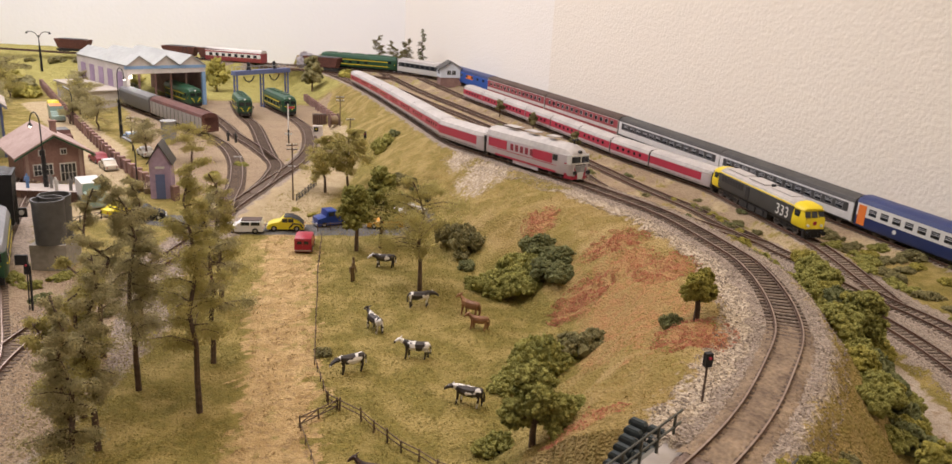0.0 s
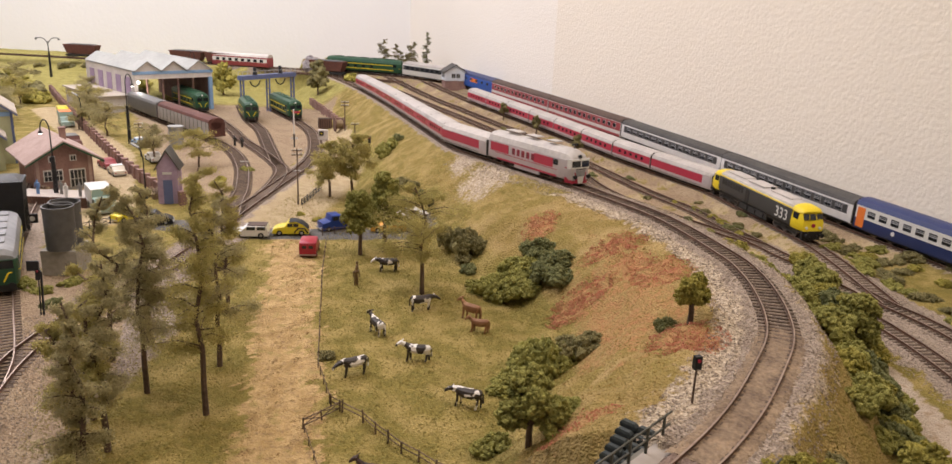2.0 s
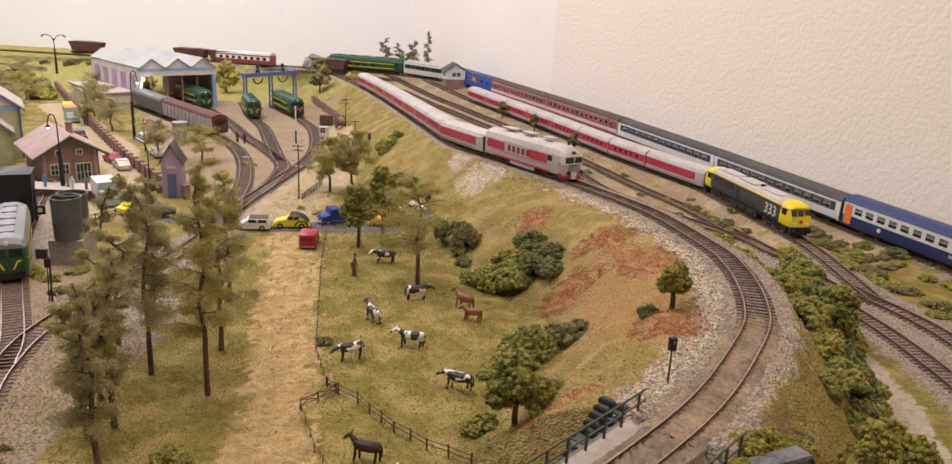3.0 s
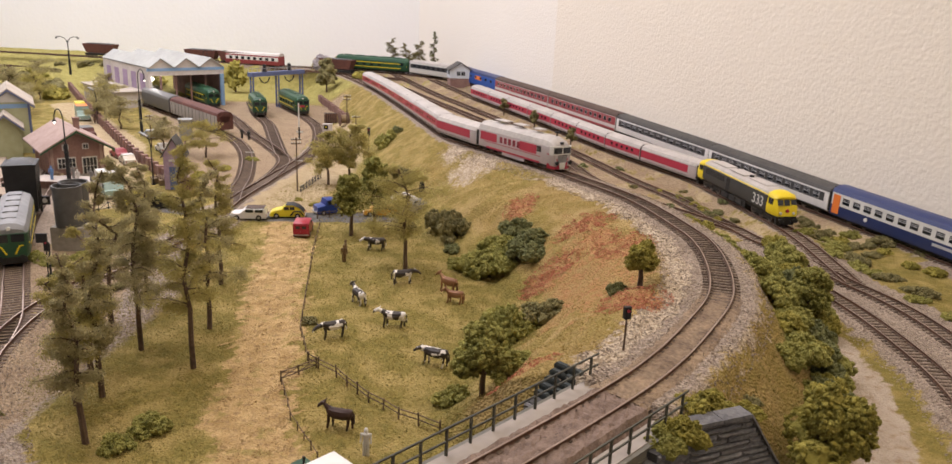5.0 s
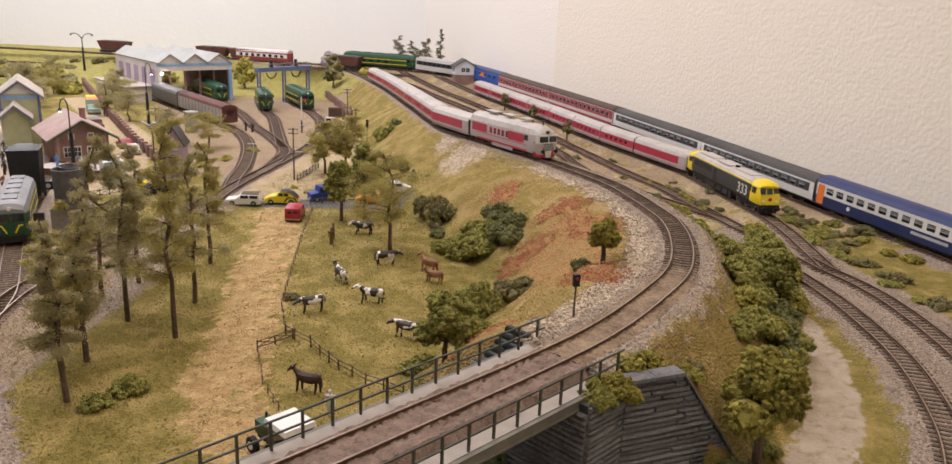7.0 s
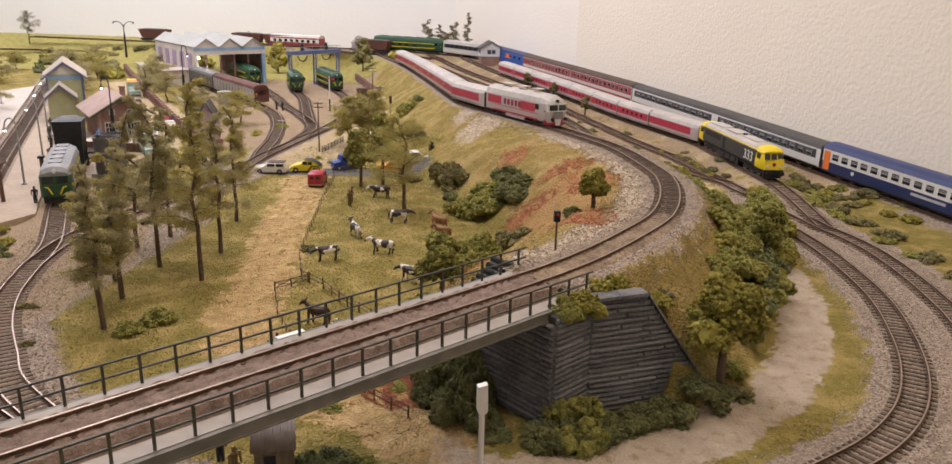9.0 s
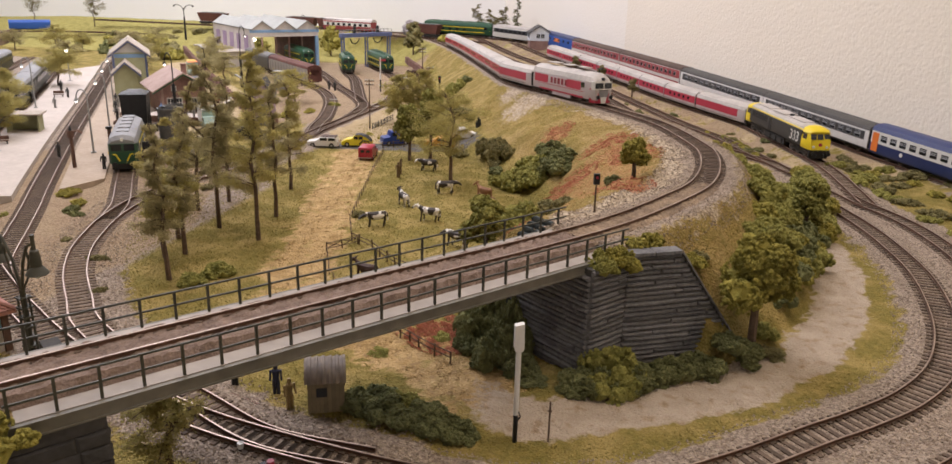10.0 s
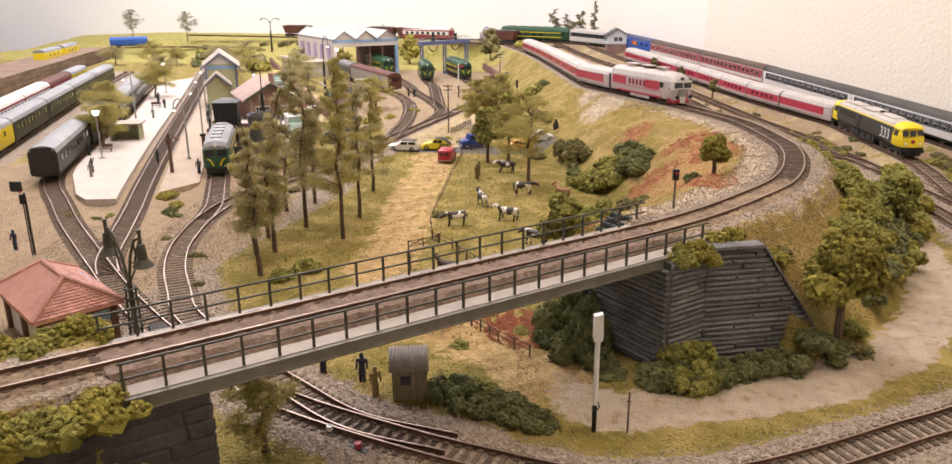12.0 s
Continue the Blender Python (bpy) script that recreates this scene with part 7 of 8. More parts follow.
# low scrub beside the parked locomotive, in a row along the ballast and in a loose mass under the wall
for kind, x, y, s in [("grey", 338, 1142, 0.5), ("dark", 376, 1060, 0.6), ("grey", 332, 1082, 0.6), ("yellow", 338, 1060, 0.55), ("yellow", 344, 1034, 0.65), ("grey", 349, 1008, 0.6), ("yellow", 354, 986, 0.6), ("grey", 322, 1098, 0.5), ("yellow", 300, 1128, 0.45),
                      ("grey", 480, 1022, 0.7), ("grey", 476, 985, 0.8), ("yellow", 472, 958, 0.8), ("mid", 478, 936, 0.8), ("grey", 494, 962, 0.7), ("yellow", 498, 932, 0.8), ("grey", 506, 908, 0.8), ("mid", 484, 912, 0.8), ("grey", 527, 915, 0.7), ("yellow", 536, 892, 0.8), ("grey", 516, 880, 0.8), ("yellow", 470, 884, 0.7)]:
    low_bush(kind, x, y, s)


def tufts(name, label, mat, pick, n, size, seed, tall=1.6):
    """Short blades scattered over the ground where pick(x, y, z) allows."""
    rng = np.random.RandomState(seed)
    x, y = rng.uniform(-430, 420, n), rng.uniform(200, 1120, n)
    z = height(x, y)
    keep = pick(x, y, z, rng)
    p = np.stack([x[keep], y[keep], z[keep] + size * 0.5], axis=1)
    return tagged(part(name, flecks(p, size, rng, tall), mat, smooth=0), label, "grass", kind="stuff")


def clear_of_tracks(x, y, w=30):
    ok = np.ones(x.shape, bool)
    for line in (UPPER, LOOP, OUTER, YARD, LOCOTRACK, PLATTRACK):
        ok &= near_line(x, y, line)[0] > w
    return ok & (poly_dist(x, y, DIRT_ROAD) > 30) & (poly_dist(x, y, LOW_PATH) > 26) & (x > -300 + 0.0 * y)


tufts("grass", "short olive flock grass of the meadow", GRASSTUFT, lambda x, y, z, r: ((z < 16) | (near_line(x, y, UPPER)[2] < 0)) & (x < 350) & clear_of_tracks(x, y, 33), 110000, 0.75, 31)
tufts("dry_grass", "straw-coloured flock grass of the embankment", STRAWTUFT, lambda x, y, z, r: (z > 10) & (near_line(x, y, UPPER)[2] > 0) & clear_of_tracks(x, y, 40), 80000, 0.7, 32)
rng = np.random.RandomState(33)
pts = []
for cx, cy, rx, ry, n in ((118, 662, 25, 22, 2200), (154, 722, 28, 20, 1700), (186, 640, 24, 28, 1300), (165, 675, 18, 26, 500), (88, 823, 18, 24, 1100), (175, 492, 24, 26, 1500), (64, 330, 28, 28, 5200), (96, 408, 22, 14, 400), (46, 340, 26, 22, 1500)):
    r, a = np.sqrt(rng.uniform(0, 1.35, n)), rng.uniform(0, 6.2832, n)
    lump = rng.uniform(0.25, 1.0, n)
    x, y = cx + rx * r * np.cos(a), cy + ry * r * np.sin(a)
    keep = (bumps(x, y, 14, 51) + 0.5 * bumps(x, y, 30, 52) > -0.35) | (r < 0.4)
    pts.append(np.stack([x, y, height(x, y) + 0.5 + 1.6 * lump * np.clip(bumps(x, y, 14, 51) + 0.4, 0, 1)], axis=1)[keep])
pts = np.concatenate(pts)
tagged(part("flowering_grass", flecks(pts, 1.0, rng, 1.0, np.tile([0, 0, 1.0], (len(pts), 1)), 0.7), RUST, smooth=0), "rust red and peach flock on the embankment", "grass", kind="stuff")


def chips(name, label, mat, n, size, seed, pick):
    rng = np.random.RandomState(seed)
    x, y = rng.uniform(-420, 520, n), rng.uniform(100, 1120, n)
    keep = pick(x, y)
    x, y = x[keep], y[keep]
    z = height(x, y)
    p = np.stack([x, y, z + size * 0.2], axis=1)
    m = len(p)
    tet = np.array([(1, 1, 1), (1, -1, -1), (-1, 1, -1), (-1, -1, 1)]) * 0.6
    v = tet[None] * rng.uniform(0.5, 1.4, (m, 4, 1)) * size
    a = rng.uniform(0, 6.28, m)
    c, s = np.cos(a)[:, None], np.sin(a)[:, None]
    v = np.stack([v[..., 0] * c - v[..., 1] * s, v[..., 0] * s + v[..., 1] * c, v[..., 2] * 0.8], axis=-1) + p[:, None, :]
    sh = Shape()
    sh.v, sh.n = [v.reshape(-1, 3)], m * 4
    sh.f = [t for i in range(0, m * 4, 4) for t in ((i, i + 1, i + 2), (i, i + 3, i + 1), (i, i + 2, i + 3), (i + 1, i + 3, i + 2))]
    return tagged(part(name, sh, mat, smooth=0), label, "gravel", kind="stuff")


CHIP = leaf_material("stone_chips", (0.20, 0.152, 0.118), (0.50, 0.41, 0.325))
chips("ballast_stones", "loose grey and tan ballast stones", CHIP, 170000, 0.95, 41, lambda x, y: (np.abs(near_line(x, y, UPPER)[0] - 25) < np.where(near_line(x, y, UPPER)[2] < 0, 14, 22)) & (height(x, y) > 30))
chips("ballast_stones", "loose grey ballast stones round the lower tracks", CHIP, 120000, 0.95, 42, lambda x, y: ((near_line(x, y, LOOP)[0] < 36) | (near_line(x, y, OUTER)[0] < 34) | (near_line(x, y, YARD)[0] < 40)) & (y < 900))


CLOD = leaf_material("earth_clods", (0.26, 0.155, 0.065), (0.55, 0.39, 0.19))
chips("earth_clods", "loose ochre earth and clods on the dirt road", CLOD, 260000, 0.8, 43, lambda x, y: (poly_dist(x, y, DIRT_ROAD) < 24) & (bumps(x, y, 16, 61) + 0.7 * bumps(x, y, 45, 62) > 0.25) & (y < 900))


# ---------------------------------------------------------------- posts, lamps, fences
def leaning(ob, x, y, z, yaw=0.0, tilt=0.0):
    ob.matrix_basis = pose(x / 1000, y / 1000, z / 1000, tilt, 0, yaw)
    return ob


WHITEENAMEL = paint("white_enamel", (0.78, 0.76, 0.74), 0.4)


def swan_lamp(label, x, y, h, yaw, mat, lit=True, lattice=False, z=0.0, reach=13.0):
    ob = thing("street_lamp", label, "street lamp", "street lamps", at=at(x, y, z, yaw))
    if lattice:
        s = Shape().cyl((0, 0, 0), (0, 0, h * 0.55), 3.2, 2.6, n=8)
        part("mast", s, mat, ob)
        for k in range(8):
            part("collar", Shape().cyl((0, 0, h * 0.06 * k + 2), (0, 0, h * 0.06 * k + 3), 3.8, n=8), mat, ob)
    part("post", Shape().cyl((0, 0, 0), (0, 0, h * 0.86), 1.5 if not lattice else 1.2, 0.9, n=8), mat, ob)
    arc = [(reach / 2 - reach / 2 * math.cos(a), 0, h * 0.86 + h * 0.14 * math.sin(a)) for a in np.linspace(0, math.pi, 10)]
    part("arm", Shape().tube(arc, 0.85, 6), mat, ob)
    part("shade", Shape().cyl((reach, 0, h * 0.86 + 1), (reach, 0, h * 0.86 - 3), 1.2, 3.6, n=12, caps=False), mat, ob)
    part("bulb", Shape().cyl((reach, 0, h * 0.86 - 4.6), (reach, 0, h * 0.86 - 1), 1.6, 2.3, n=10), BULB if lit else LAMPGLASS, ob)
    part("foot", Shape().cyl((0, 0, 0), (0, 0, 2), 3.4, n=10), mat, ob)
    return ob


swan_lamp("tall dark swan-neck lamp with a lattice mast and lit bulb", -571, 1021, 112, 180, BLACK, True, True)
swan_lamp("tall dark swan-neck lamp with a stout mast and lit bulb", -668, 1440, 131, 0, BLACK, True, True)
swan_lamp("dark swan-neck lamp by the road", -790, 2050, 128, 0, BLACK, False, True)
for x, y, h in ((-523, 744, 84), (-610, 900, 84), (-700, 1040, 84), (-790, 1180, 84), (-880, 1330, 84), (-960, 1460, 84)):
    swan_lamp("pale swan-neck platform lamp with a lit bulb", x, y, h, 205, ZINC, True, z=6)
swan_lamp("pale swan-neck platform lamp with a lit bulb", -830, 1010, 86, 205, ZINC, True, z=8)
for x, y in ((-635, 703), (-1010, 1330)):
    ob = thing("street_lamp", "slim platform lamp with a lit white shade", "street lamp", "street lamps", at=at(x, y, 8))
    part("post", Shape().cyl((0, 0, 0), (0, 0, 62), 1.0, 0.8, n=8), ZINC, ob)
    part("foot", Shape().box(0, 0, 0, 8, 6, 2), ZINC, ob)
    part("shade", Shape().cyl((0, 0, 61), (0, 0, 66), 2.0, 5.0, n=12), BULB, ob, "lit white cone")


def angled_lamp(x, y, h, yaw):
    ob = thing("street_lamp", "slim dark lamp post with a tilted flat head", "street lamp", "street lamps", at=at(x, y, 0, yaw))
    part("post", Shape().tube([(0, 0, 0), (0, 0, h * 0.8), (2, 0, h * 0.93), (6, 0, h)], 1.0, 7, 0.7), BLACK, ob)
    part("head", Shape().loft([[(5, -2, h - 0.5), (5, 2, h - 0.5), (5, 2, h + 1.2), (5, -2, h + 1.2)], [(17, -2.6, h + 5), (17, 2.6, h + 5), (17, 2.6, h + 6.6), (17, -2.6, h + 6.6)]]), ZINC, ob)
    part("foot", Shape().cyl((0, 0, 0), (0, 0, 2), 3, n=10), BLACK, ob)


angled_lamp(-462, 1056, 72, 170)
angled_lamp(-820, 1554, 70, 170)


def twin_lamp(label, x, y, h, yaw, mat):
    """A cast column with two scrolled arms and bell shades."""
    ob = thing("street_lamp", label, "street lamp", "street lamps", at=at(x, y, 0, yaw))
    s = Shape()
    for a in range(4):
        c, d = math.cos(a * 1.571 + 0.785), math.sin(a * 1.571 + 0.785)
        s.cyl((4.2 * c, 4.2 * d, 0), (3.2 * c, 3.2 * d, h * 0.5), 0.9, 0.7, n=6)
    for k in range(7):
        z = k * h * 0.08
        s.box(0, 0, z, 7.5, 7.5, 1.0)
    part("column", s, mat, ob)
    part("core", Shape().cyl((0, 0, 0), (0, 0, h * 0.55), 2.0, 1.8, n=8), mat, ob)
    for e in (1, -1):
        part("arm", Shape().tube([(0, 0, h * 0.48), (e * 2, 0, h * 0.62), (e * 6, 0, h * 0.78), (e * 13, 0, h * 0.92), (e * 21, 0, h * 0.97)], 1.0, 6), mat, ob)
        part("brace", Shape().tube([(e * 1.5, 0, h * 0.55), (e * 9, 0, h * 0.66), (e * 13, 0, h * 0.80), (e * 12, 0, h * 0.9)], 0.7, 6), mat, ob)
        part("ornament", Shape().tube([(e * 5, 0, h * 0.72), (e * 10, 0, h * 0.73), (e * 15, 0, h * 0.86), (e * 20, 0, h * 0.95)], 0.6, 5), mat, ob)
        n = 14
        prof = [(1.2, h * 1.0), (1.2, h * 0.92), (2.6, h * 0.91), (3.2, h * 0.84), (3.4, h * 0.79), (5.4, h * 0.76), (7.0, h * 0.735), (6.6, h * 0.73)]
        sh = Shape().loft([[(e * 21 + r * math.cos(6.2832 * i / n), r * math.sin(6.2832 * i / n), z) for i in range(n)] for r, z in prof])
        part("shade", sh, mat, ob)
        part("finial", Shape().cyl((e * 21, 0, h * 0.99), (e * 21, 0, h * 1.03), 1.0, 1.6, n=8), mat, ob)
        part("bulb", Shape().cyl((e * 21, 0, h * 0.70), (e * 21, 0, h * 0.74), 1.6, 2.6, n=10), LAMPGLASS, ob)
    return ob


twin_lamp("dark green cast twin-arm lamp with bell shades", -192, 232, 84, -20, GREENSTEEL)
ob = thing("street_lamp", "tall lattice mast with twin curved lamps", "street lamp", "street lamps", at=at(-1244, 2182, 30, 10))
part("mast", Shape().cyl((0, 0, 0), (0, 0, 70), 4, 2.6, n=6), BLACK, ob)
part("post", Shape().cyl((0, 0, 70), (0, 0, 98), 1.6, 1.2, n=6), BLACK, ob)
for e in (1, -1):
    part("arm", Shape().tube([(0, 0, 92), (e * 8, 0, 104), (e * 18, 0, 108), (e * 30, 0, 107)], 1.2, 5), BLACK, ob)
    part("shade", Shape().cyl((e * 30, 0, 107), (e * 30, 0, 102), 1.6, 4, n=8), BLACK, ob)


def telegraph_pole(x, y, h, yaw, z=0.0, arms=2):
    ob = thing("telegraph_pole", "dark telegraph pole with pale insulators", "pole", "telegraph poles", at=at(x, y, z, yaw))
    part("pole", Shape().cyl((0, 0, 0), (0, 0, h), 1.2, 0.9, n=7), BARK, ob)
    for k in range(arms):
        zz = h - 3 - k * 6
        part("crossarm", Shape().box(0, 0, zz, 15, 1.2, 1.2), BARK, ob)
        for x2 in (-6, -2.5, 2.5, 6):
            part("insulator", Shape().cyl((x2, 0, zz + 1.2), (x2, 0, zz + 3.2), 0.8, n=6), OFFWHITE, ob)


telegraph_pole(-246, 1066, 80, 20)
telegraph_pole(-250, 1412, 54, 20, 50)
telegraph_pole(-223, 1367, 32, 20, 40, 1)
telegraph_pole(-596, 1330, 60, 20)


def light_signal(x, y, z, h, yaw, label, tilt=0.0, double=False):
    ob = thing("railway_signal", label, "signal", "signals")
    leaning(ob, x, y, z, yaw, tilt)
    part("post", Shape().cyl((0, 0, 0), (0, 0, h * 0.8), 0.7, 0.6, n=6), BARK if not double else BLACK, ob)
    head = part("head", Shape().box(0, 0, h * 0.74, 4.2, 3.0, h * 0.26 if not double else 9), BLACK, ob)
    part("lens", Shape().cyl((0, -1.4, h * 0.92), (0, -2.2, h * 0.92), 1.0, n=8), RED, head)
    if double:
        part("head", Shape().box(-4, 0, h * 0.92, 10, 2.6, 9), BLACK, ob)
        part("brace", Shape().box(2.4, 0, 0, 1.6, 1.6, h * 0.9), BLACK, ob)


light_signal(156, 394, gz(156, 394) - 1, 30, 20, "small light signal on a thin post beside the curve")
light_signal(-416, 363, 0, 66, 15, "dark double-headed yard signal on a braced post", 0, True)
light_signal(-367, 636, 0, 46, 10, "dark leaning yard signal with a box head", -6, True)
light_signal(-300, 660, 0, 24, 10, "small dark signal among the trees")
light_signal(-183, 1288, gz(-183, 1288), 52, 0, "slim dark signal on the embankment")
ob = thing("semaphore_signal", "white semaphore post with a black foot", "signal", at=at(-365, 1487, 0, 10))
part("foot", Shape().cyl((0, 0, 0), (0, 0, 26), 1.5, n=8), BLACK, ob)
part("post", Shape().cyl((0, 0, 26), (0, 0, 74), 1.5, 1.1, n=8), WHITEENAMEL, ob)
part("arm", Shape().box(5, 0, 66, 14, 1, 4), RED, ob)
ob = thing("white_mast", "slim white mast with a black foot beside the lower track", "mast", at=at(129, 208, -1, 20))
part("foot", Shape().cyl((0, 0, 0), (0, 0, 18), 1.35, n=10), BLACK, ob)
part("shaft", Shape().cyl((0, 0, 18), (0, 0, 60), 1.45, n=12), WHITEENAMEL, ob)
part("box", Shape().loft([[(-1.9, -1.6, 56), (1.9, -1.6, 56), (1.9, 1.6, 56), (-1.9, 1.6, 56)], [(-2.6, -1.9, 58), (2.6, -1.9, 58), (2.6, 1.9, 58), (-2.6, 1.9, 58)], [(-2.6, -1.9, 71), (2.2, -1.9, 72), (2.2, 1.9, 72), (-2.6, 1.9, 71)]]), WHITEENAMEL, ob)
part("bracket", Shape().tube([(1.2, -1, 20), (2.4, -1, 17), (1.2, -1, 15)], 0.4, 5), BLACK, ob)
ob = thing("stake", "thin dark stake with a leafy top", "stake", at=at(147, 212, -1, 0))
part("shaft", Shape().cyl((0, 0, 0), (0, 0, 26), 0.55, n=6), BARK, ob)
part("tip", Shape().box(0, 0, 20, 2.4, 0.6, 0.7), BARK, ob)

ob = thing("water_crane", "dark brown water crane on the platform", "water crane", at=at(-491, 665, 6, 30))
part("column", Shape().cyl((0, 0, 0), (0, 0, 40), 2.4, 2.0, n=10), WOODBROWN, ob)
part("drum", Shape().cyl((0, 0, 38), (0, 0, 46), 4.4, 4.0, n=12), WOODBROWN, ob)
part("cap", Shape().cyl((0, 0, 46), (0, 0, 52), 2.2, 0.8, n=8), BLACK, ob)
part("spout", Shape().tube([(0, 0, 44), (8, 0, 46), (13, 0, 42)], 1.4, 6), WOODBROWN, ob)

WOODGREY = material("grey_fence_wood", (0.17, 0.115, 0.075), 0.85, (0.09, 0.06, 0.042), 300)


def rail_fence(label, pts, h=10.0, gap=13.0, rails=(4.5, 8.2), mat=WOODGREY, cross=False, r=0.75):
    ob = thing("fence", label, "fence", "fences")
    for (ax, ay), (bx, by) in zip(pts, pts[1:]):
        ln = math.hypot(bx - ax, by - ay)
        n = max(1, round(ln / gap))
        rng = random.Random(int(ax * 7 + ay))
        ps = [(ax + (bx - ax) * k / n, ay + (by - ay) * k / n) for k in range(n + 1)]
        for x, y in ps[:-1] if (bx, by) != pts[-1] else ps:
            z = gz(x, y)
            part("post", Shape().cyl((x, y, z - 2), (x + rng.uniform(-0.6, 0.6), y + rng.uniform(-0.6, 0.6), z + h * rng.uniform(0.9, 1.1)), r, r * 0.85, n=6), mat, ob)
        for (x0, y0), (x1, y1) in zip(ps, ps[1:]):
            z0, z1 = gz(x0, y0), gz(x1, y1)
            for hh in rails:
                part("rail", Shape().cyl((x0, y0, z0 + hh), (x1, y1, z1 + hh), r * 0.6, n=5), mat, ob)
            if cross:
                part("brace", Shape().cyl((x0, y0, z0 + rails[0]), (x1, y1, z1 + rails[-1]), r * 0.5, n=4), mat, ob)
                part("brace", Shape().cyl((x0, y0, z0 + rails[-1]), (x1, y1, z1 + rails[0]), r * 0.5, n=4), mat, ob)
    return ob


rail_fence("low wire fence on thin stakes along the dirt road", [(-166, 893), (-147, 794), (-119, 664), (-98, 568), (-76, 512)], 8, 16, (6.6,), r=0.55)
rail_fence("weathered post and rail fence round the paddock", [(-74, 508), (-64, 500), (-46, 486), (-14, 452), (11, 432), (42, 416)], 10, 17)
rail_fence("short wooden gate with a crossed frame", [(-86, 474), (-66, 502)], 9, 17, (2.5, 7.5), cross=True)
rail_fence("weathered rail fence along the underpass", [(22, 326), (48, 305), (74, 288)], 9, 13)
rail_fence("post and rail fence beside the tarmac road", [(-178, 925), (-136, 945), (-90, 968)], 9, 18)
rail_fence("black lattice fence by the level crossing", [(-240, 1062), (-234, 1155)], 10, 13, (1.5, 8.5), BLACK, True)
rail_fence("black lattice fence at the end of the station road", [(-470, 890), (-448, 925)], 10, 13, (1.5, 8.5), BLACK, True)
rail_fence("low dark fence along the paddock foot", [(-84, 470), (-62, 420), (-30, 372)], 7, 16, (5.5,), r=0.5)
ob = thing("crossing_barrier", "dark lifted crossing barrier post", "barrier", at=at(-400, 905, 0, 30))
part("post", Shape().box(0, 0, 0, 3, 3, 18), BLACK, ob)
part("boom", Shape().tube([(0, 0, 15), (-24, 4, 24)], 0.8, 6), BLACK, ob)
part("weight", Shape().box(4, 0, 12, 6, 3, 5), BLACK, ob)
ob = thing("rail_pile", "pile of rusty spare rails lying beside the track", "rail pile", at=at(-49, 217, 0, -19.5))
for k in range(4):
    part("rail", Shape().box(0, k * 2.2 - 3, 0.3 + (k == 1) * 1.4, 66 - k * 5, 1.6, 1.6), RAIL, ob)
for x, y, mt, lb in ((-9, 162, WHITEENAMEL, "white"), (13, 151, RED, "red")):
    ob = thing("point_lever", f"small point lever with a {lb} weight", "point lever", "point levers", at=at(x, y, 2, -20))
    part("box", Shape().box(0, 0, 0, 12, 4, 2), BLACK, ob)
    part("weight", Shape().cyl((0, 0, 2), (0, 0, 5), 1.9, n=10), mt, ob)
DARKSTEP = material("dark_blue_grey_stone", (0.07, 0.08, 0.08), 0.85, (0.035, 0.042, 0.042), 250)
ob = thing("stone_steps", "dark stepped stone revetment at the bridge end", "steps", at=at(112, 352, 0, 50.2))
for k in range(9):
    for j in (0, 1):
        part("step", Shape().box(-18 + k * 4.4, -3.6 + j * 10.4, 53 + k * 3.0, 3.6, 9.6, 2.2).box(-18 + k * 4.4, -3.6 + j * 10.4, 55.2 + k * 3.0, 3.6, 9.6, 1.4, top=0.72), DARKSTEP, ob)
part("core", Shape().loft([[(-21, -8.6, 20), (-21, 11.8, 20), (-21, 11.8, 52), (-21, -8.6, 52)], [(20, -8.6, 40), (20, 11.8, 40), (20, 11.8, 77), (20, -8.6, 77)]]), DARKSTEP, ob)


# ---------------------------------------------------------------- figurines: plain single meshes
def figure(x, y, color, z=None, yaw=0.0, h=20.0, arm=False):
    s = Shape()
    k = h / 20
    for e in (-1, 1):
        s.cyl((e * 1.2 * k, 0, 0), (e * 1.0 * k, 0, 9.5 * k), 1.05 * k, 1.25 * k, n=7)
        s.cyl((e * 2.9 * k, 0, 16 * k), (e * 3.4 * k, -1.2 * k, 9.5 * k) if not (arm and e > 0) else (4.6 * k, 0, 21 * k), 0.75 * k, 0.6 * k, n=6)
    s.loft([[(2.0 * k * math.cos(a) * w, 1.3 * k * math.sin(a) * w, zz * k) for a in np.linspace(0, 6.2832, 9)[:-1]] for zz, w in ((9, 1.0), (12, 0.95), (15.5, 1.3), (16.6, 0.7))])
    s.loft([[(1.35 * k * math.cos(a) * w, 1.35 * k * math.sin(a) * w, zz * k) for a in np.linspace(0, 6.2832, 9)[:-1]] for zz, w in ((16.4, 0.6), (17.4, 1.0), (18.8, 1.0), (19.9, 0.5))])
    ob = part("figurine", s, color[0])
    ob.matrix_basis = at(x, y, gz(x, y) if z is None else z, yaw)
    return tagged(ob, f"plain {color[1]} standing figurine of railway scale", "figurine", "figurines")


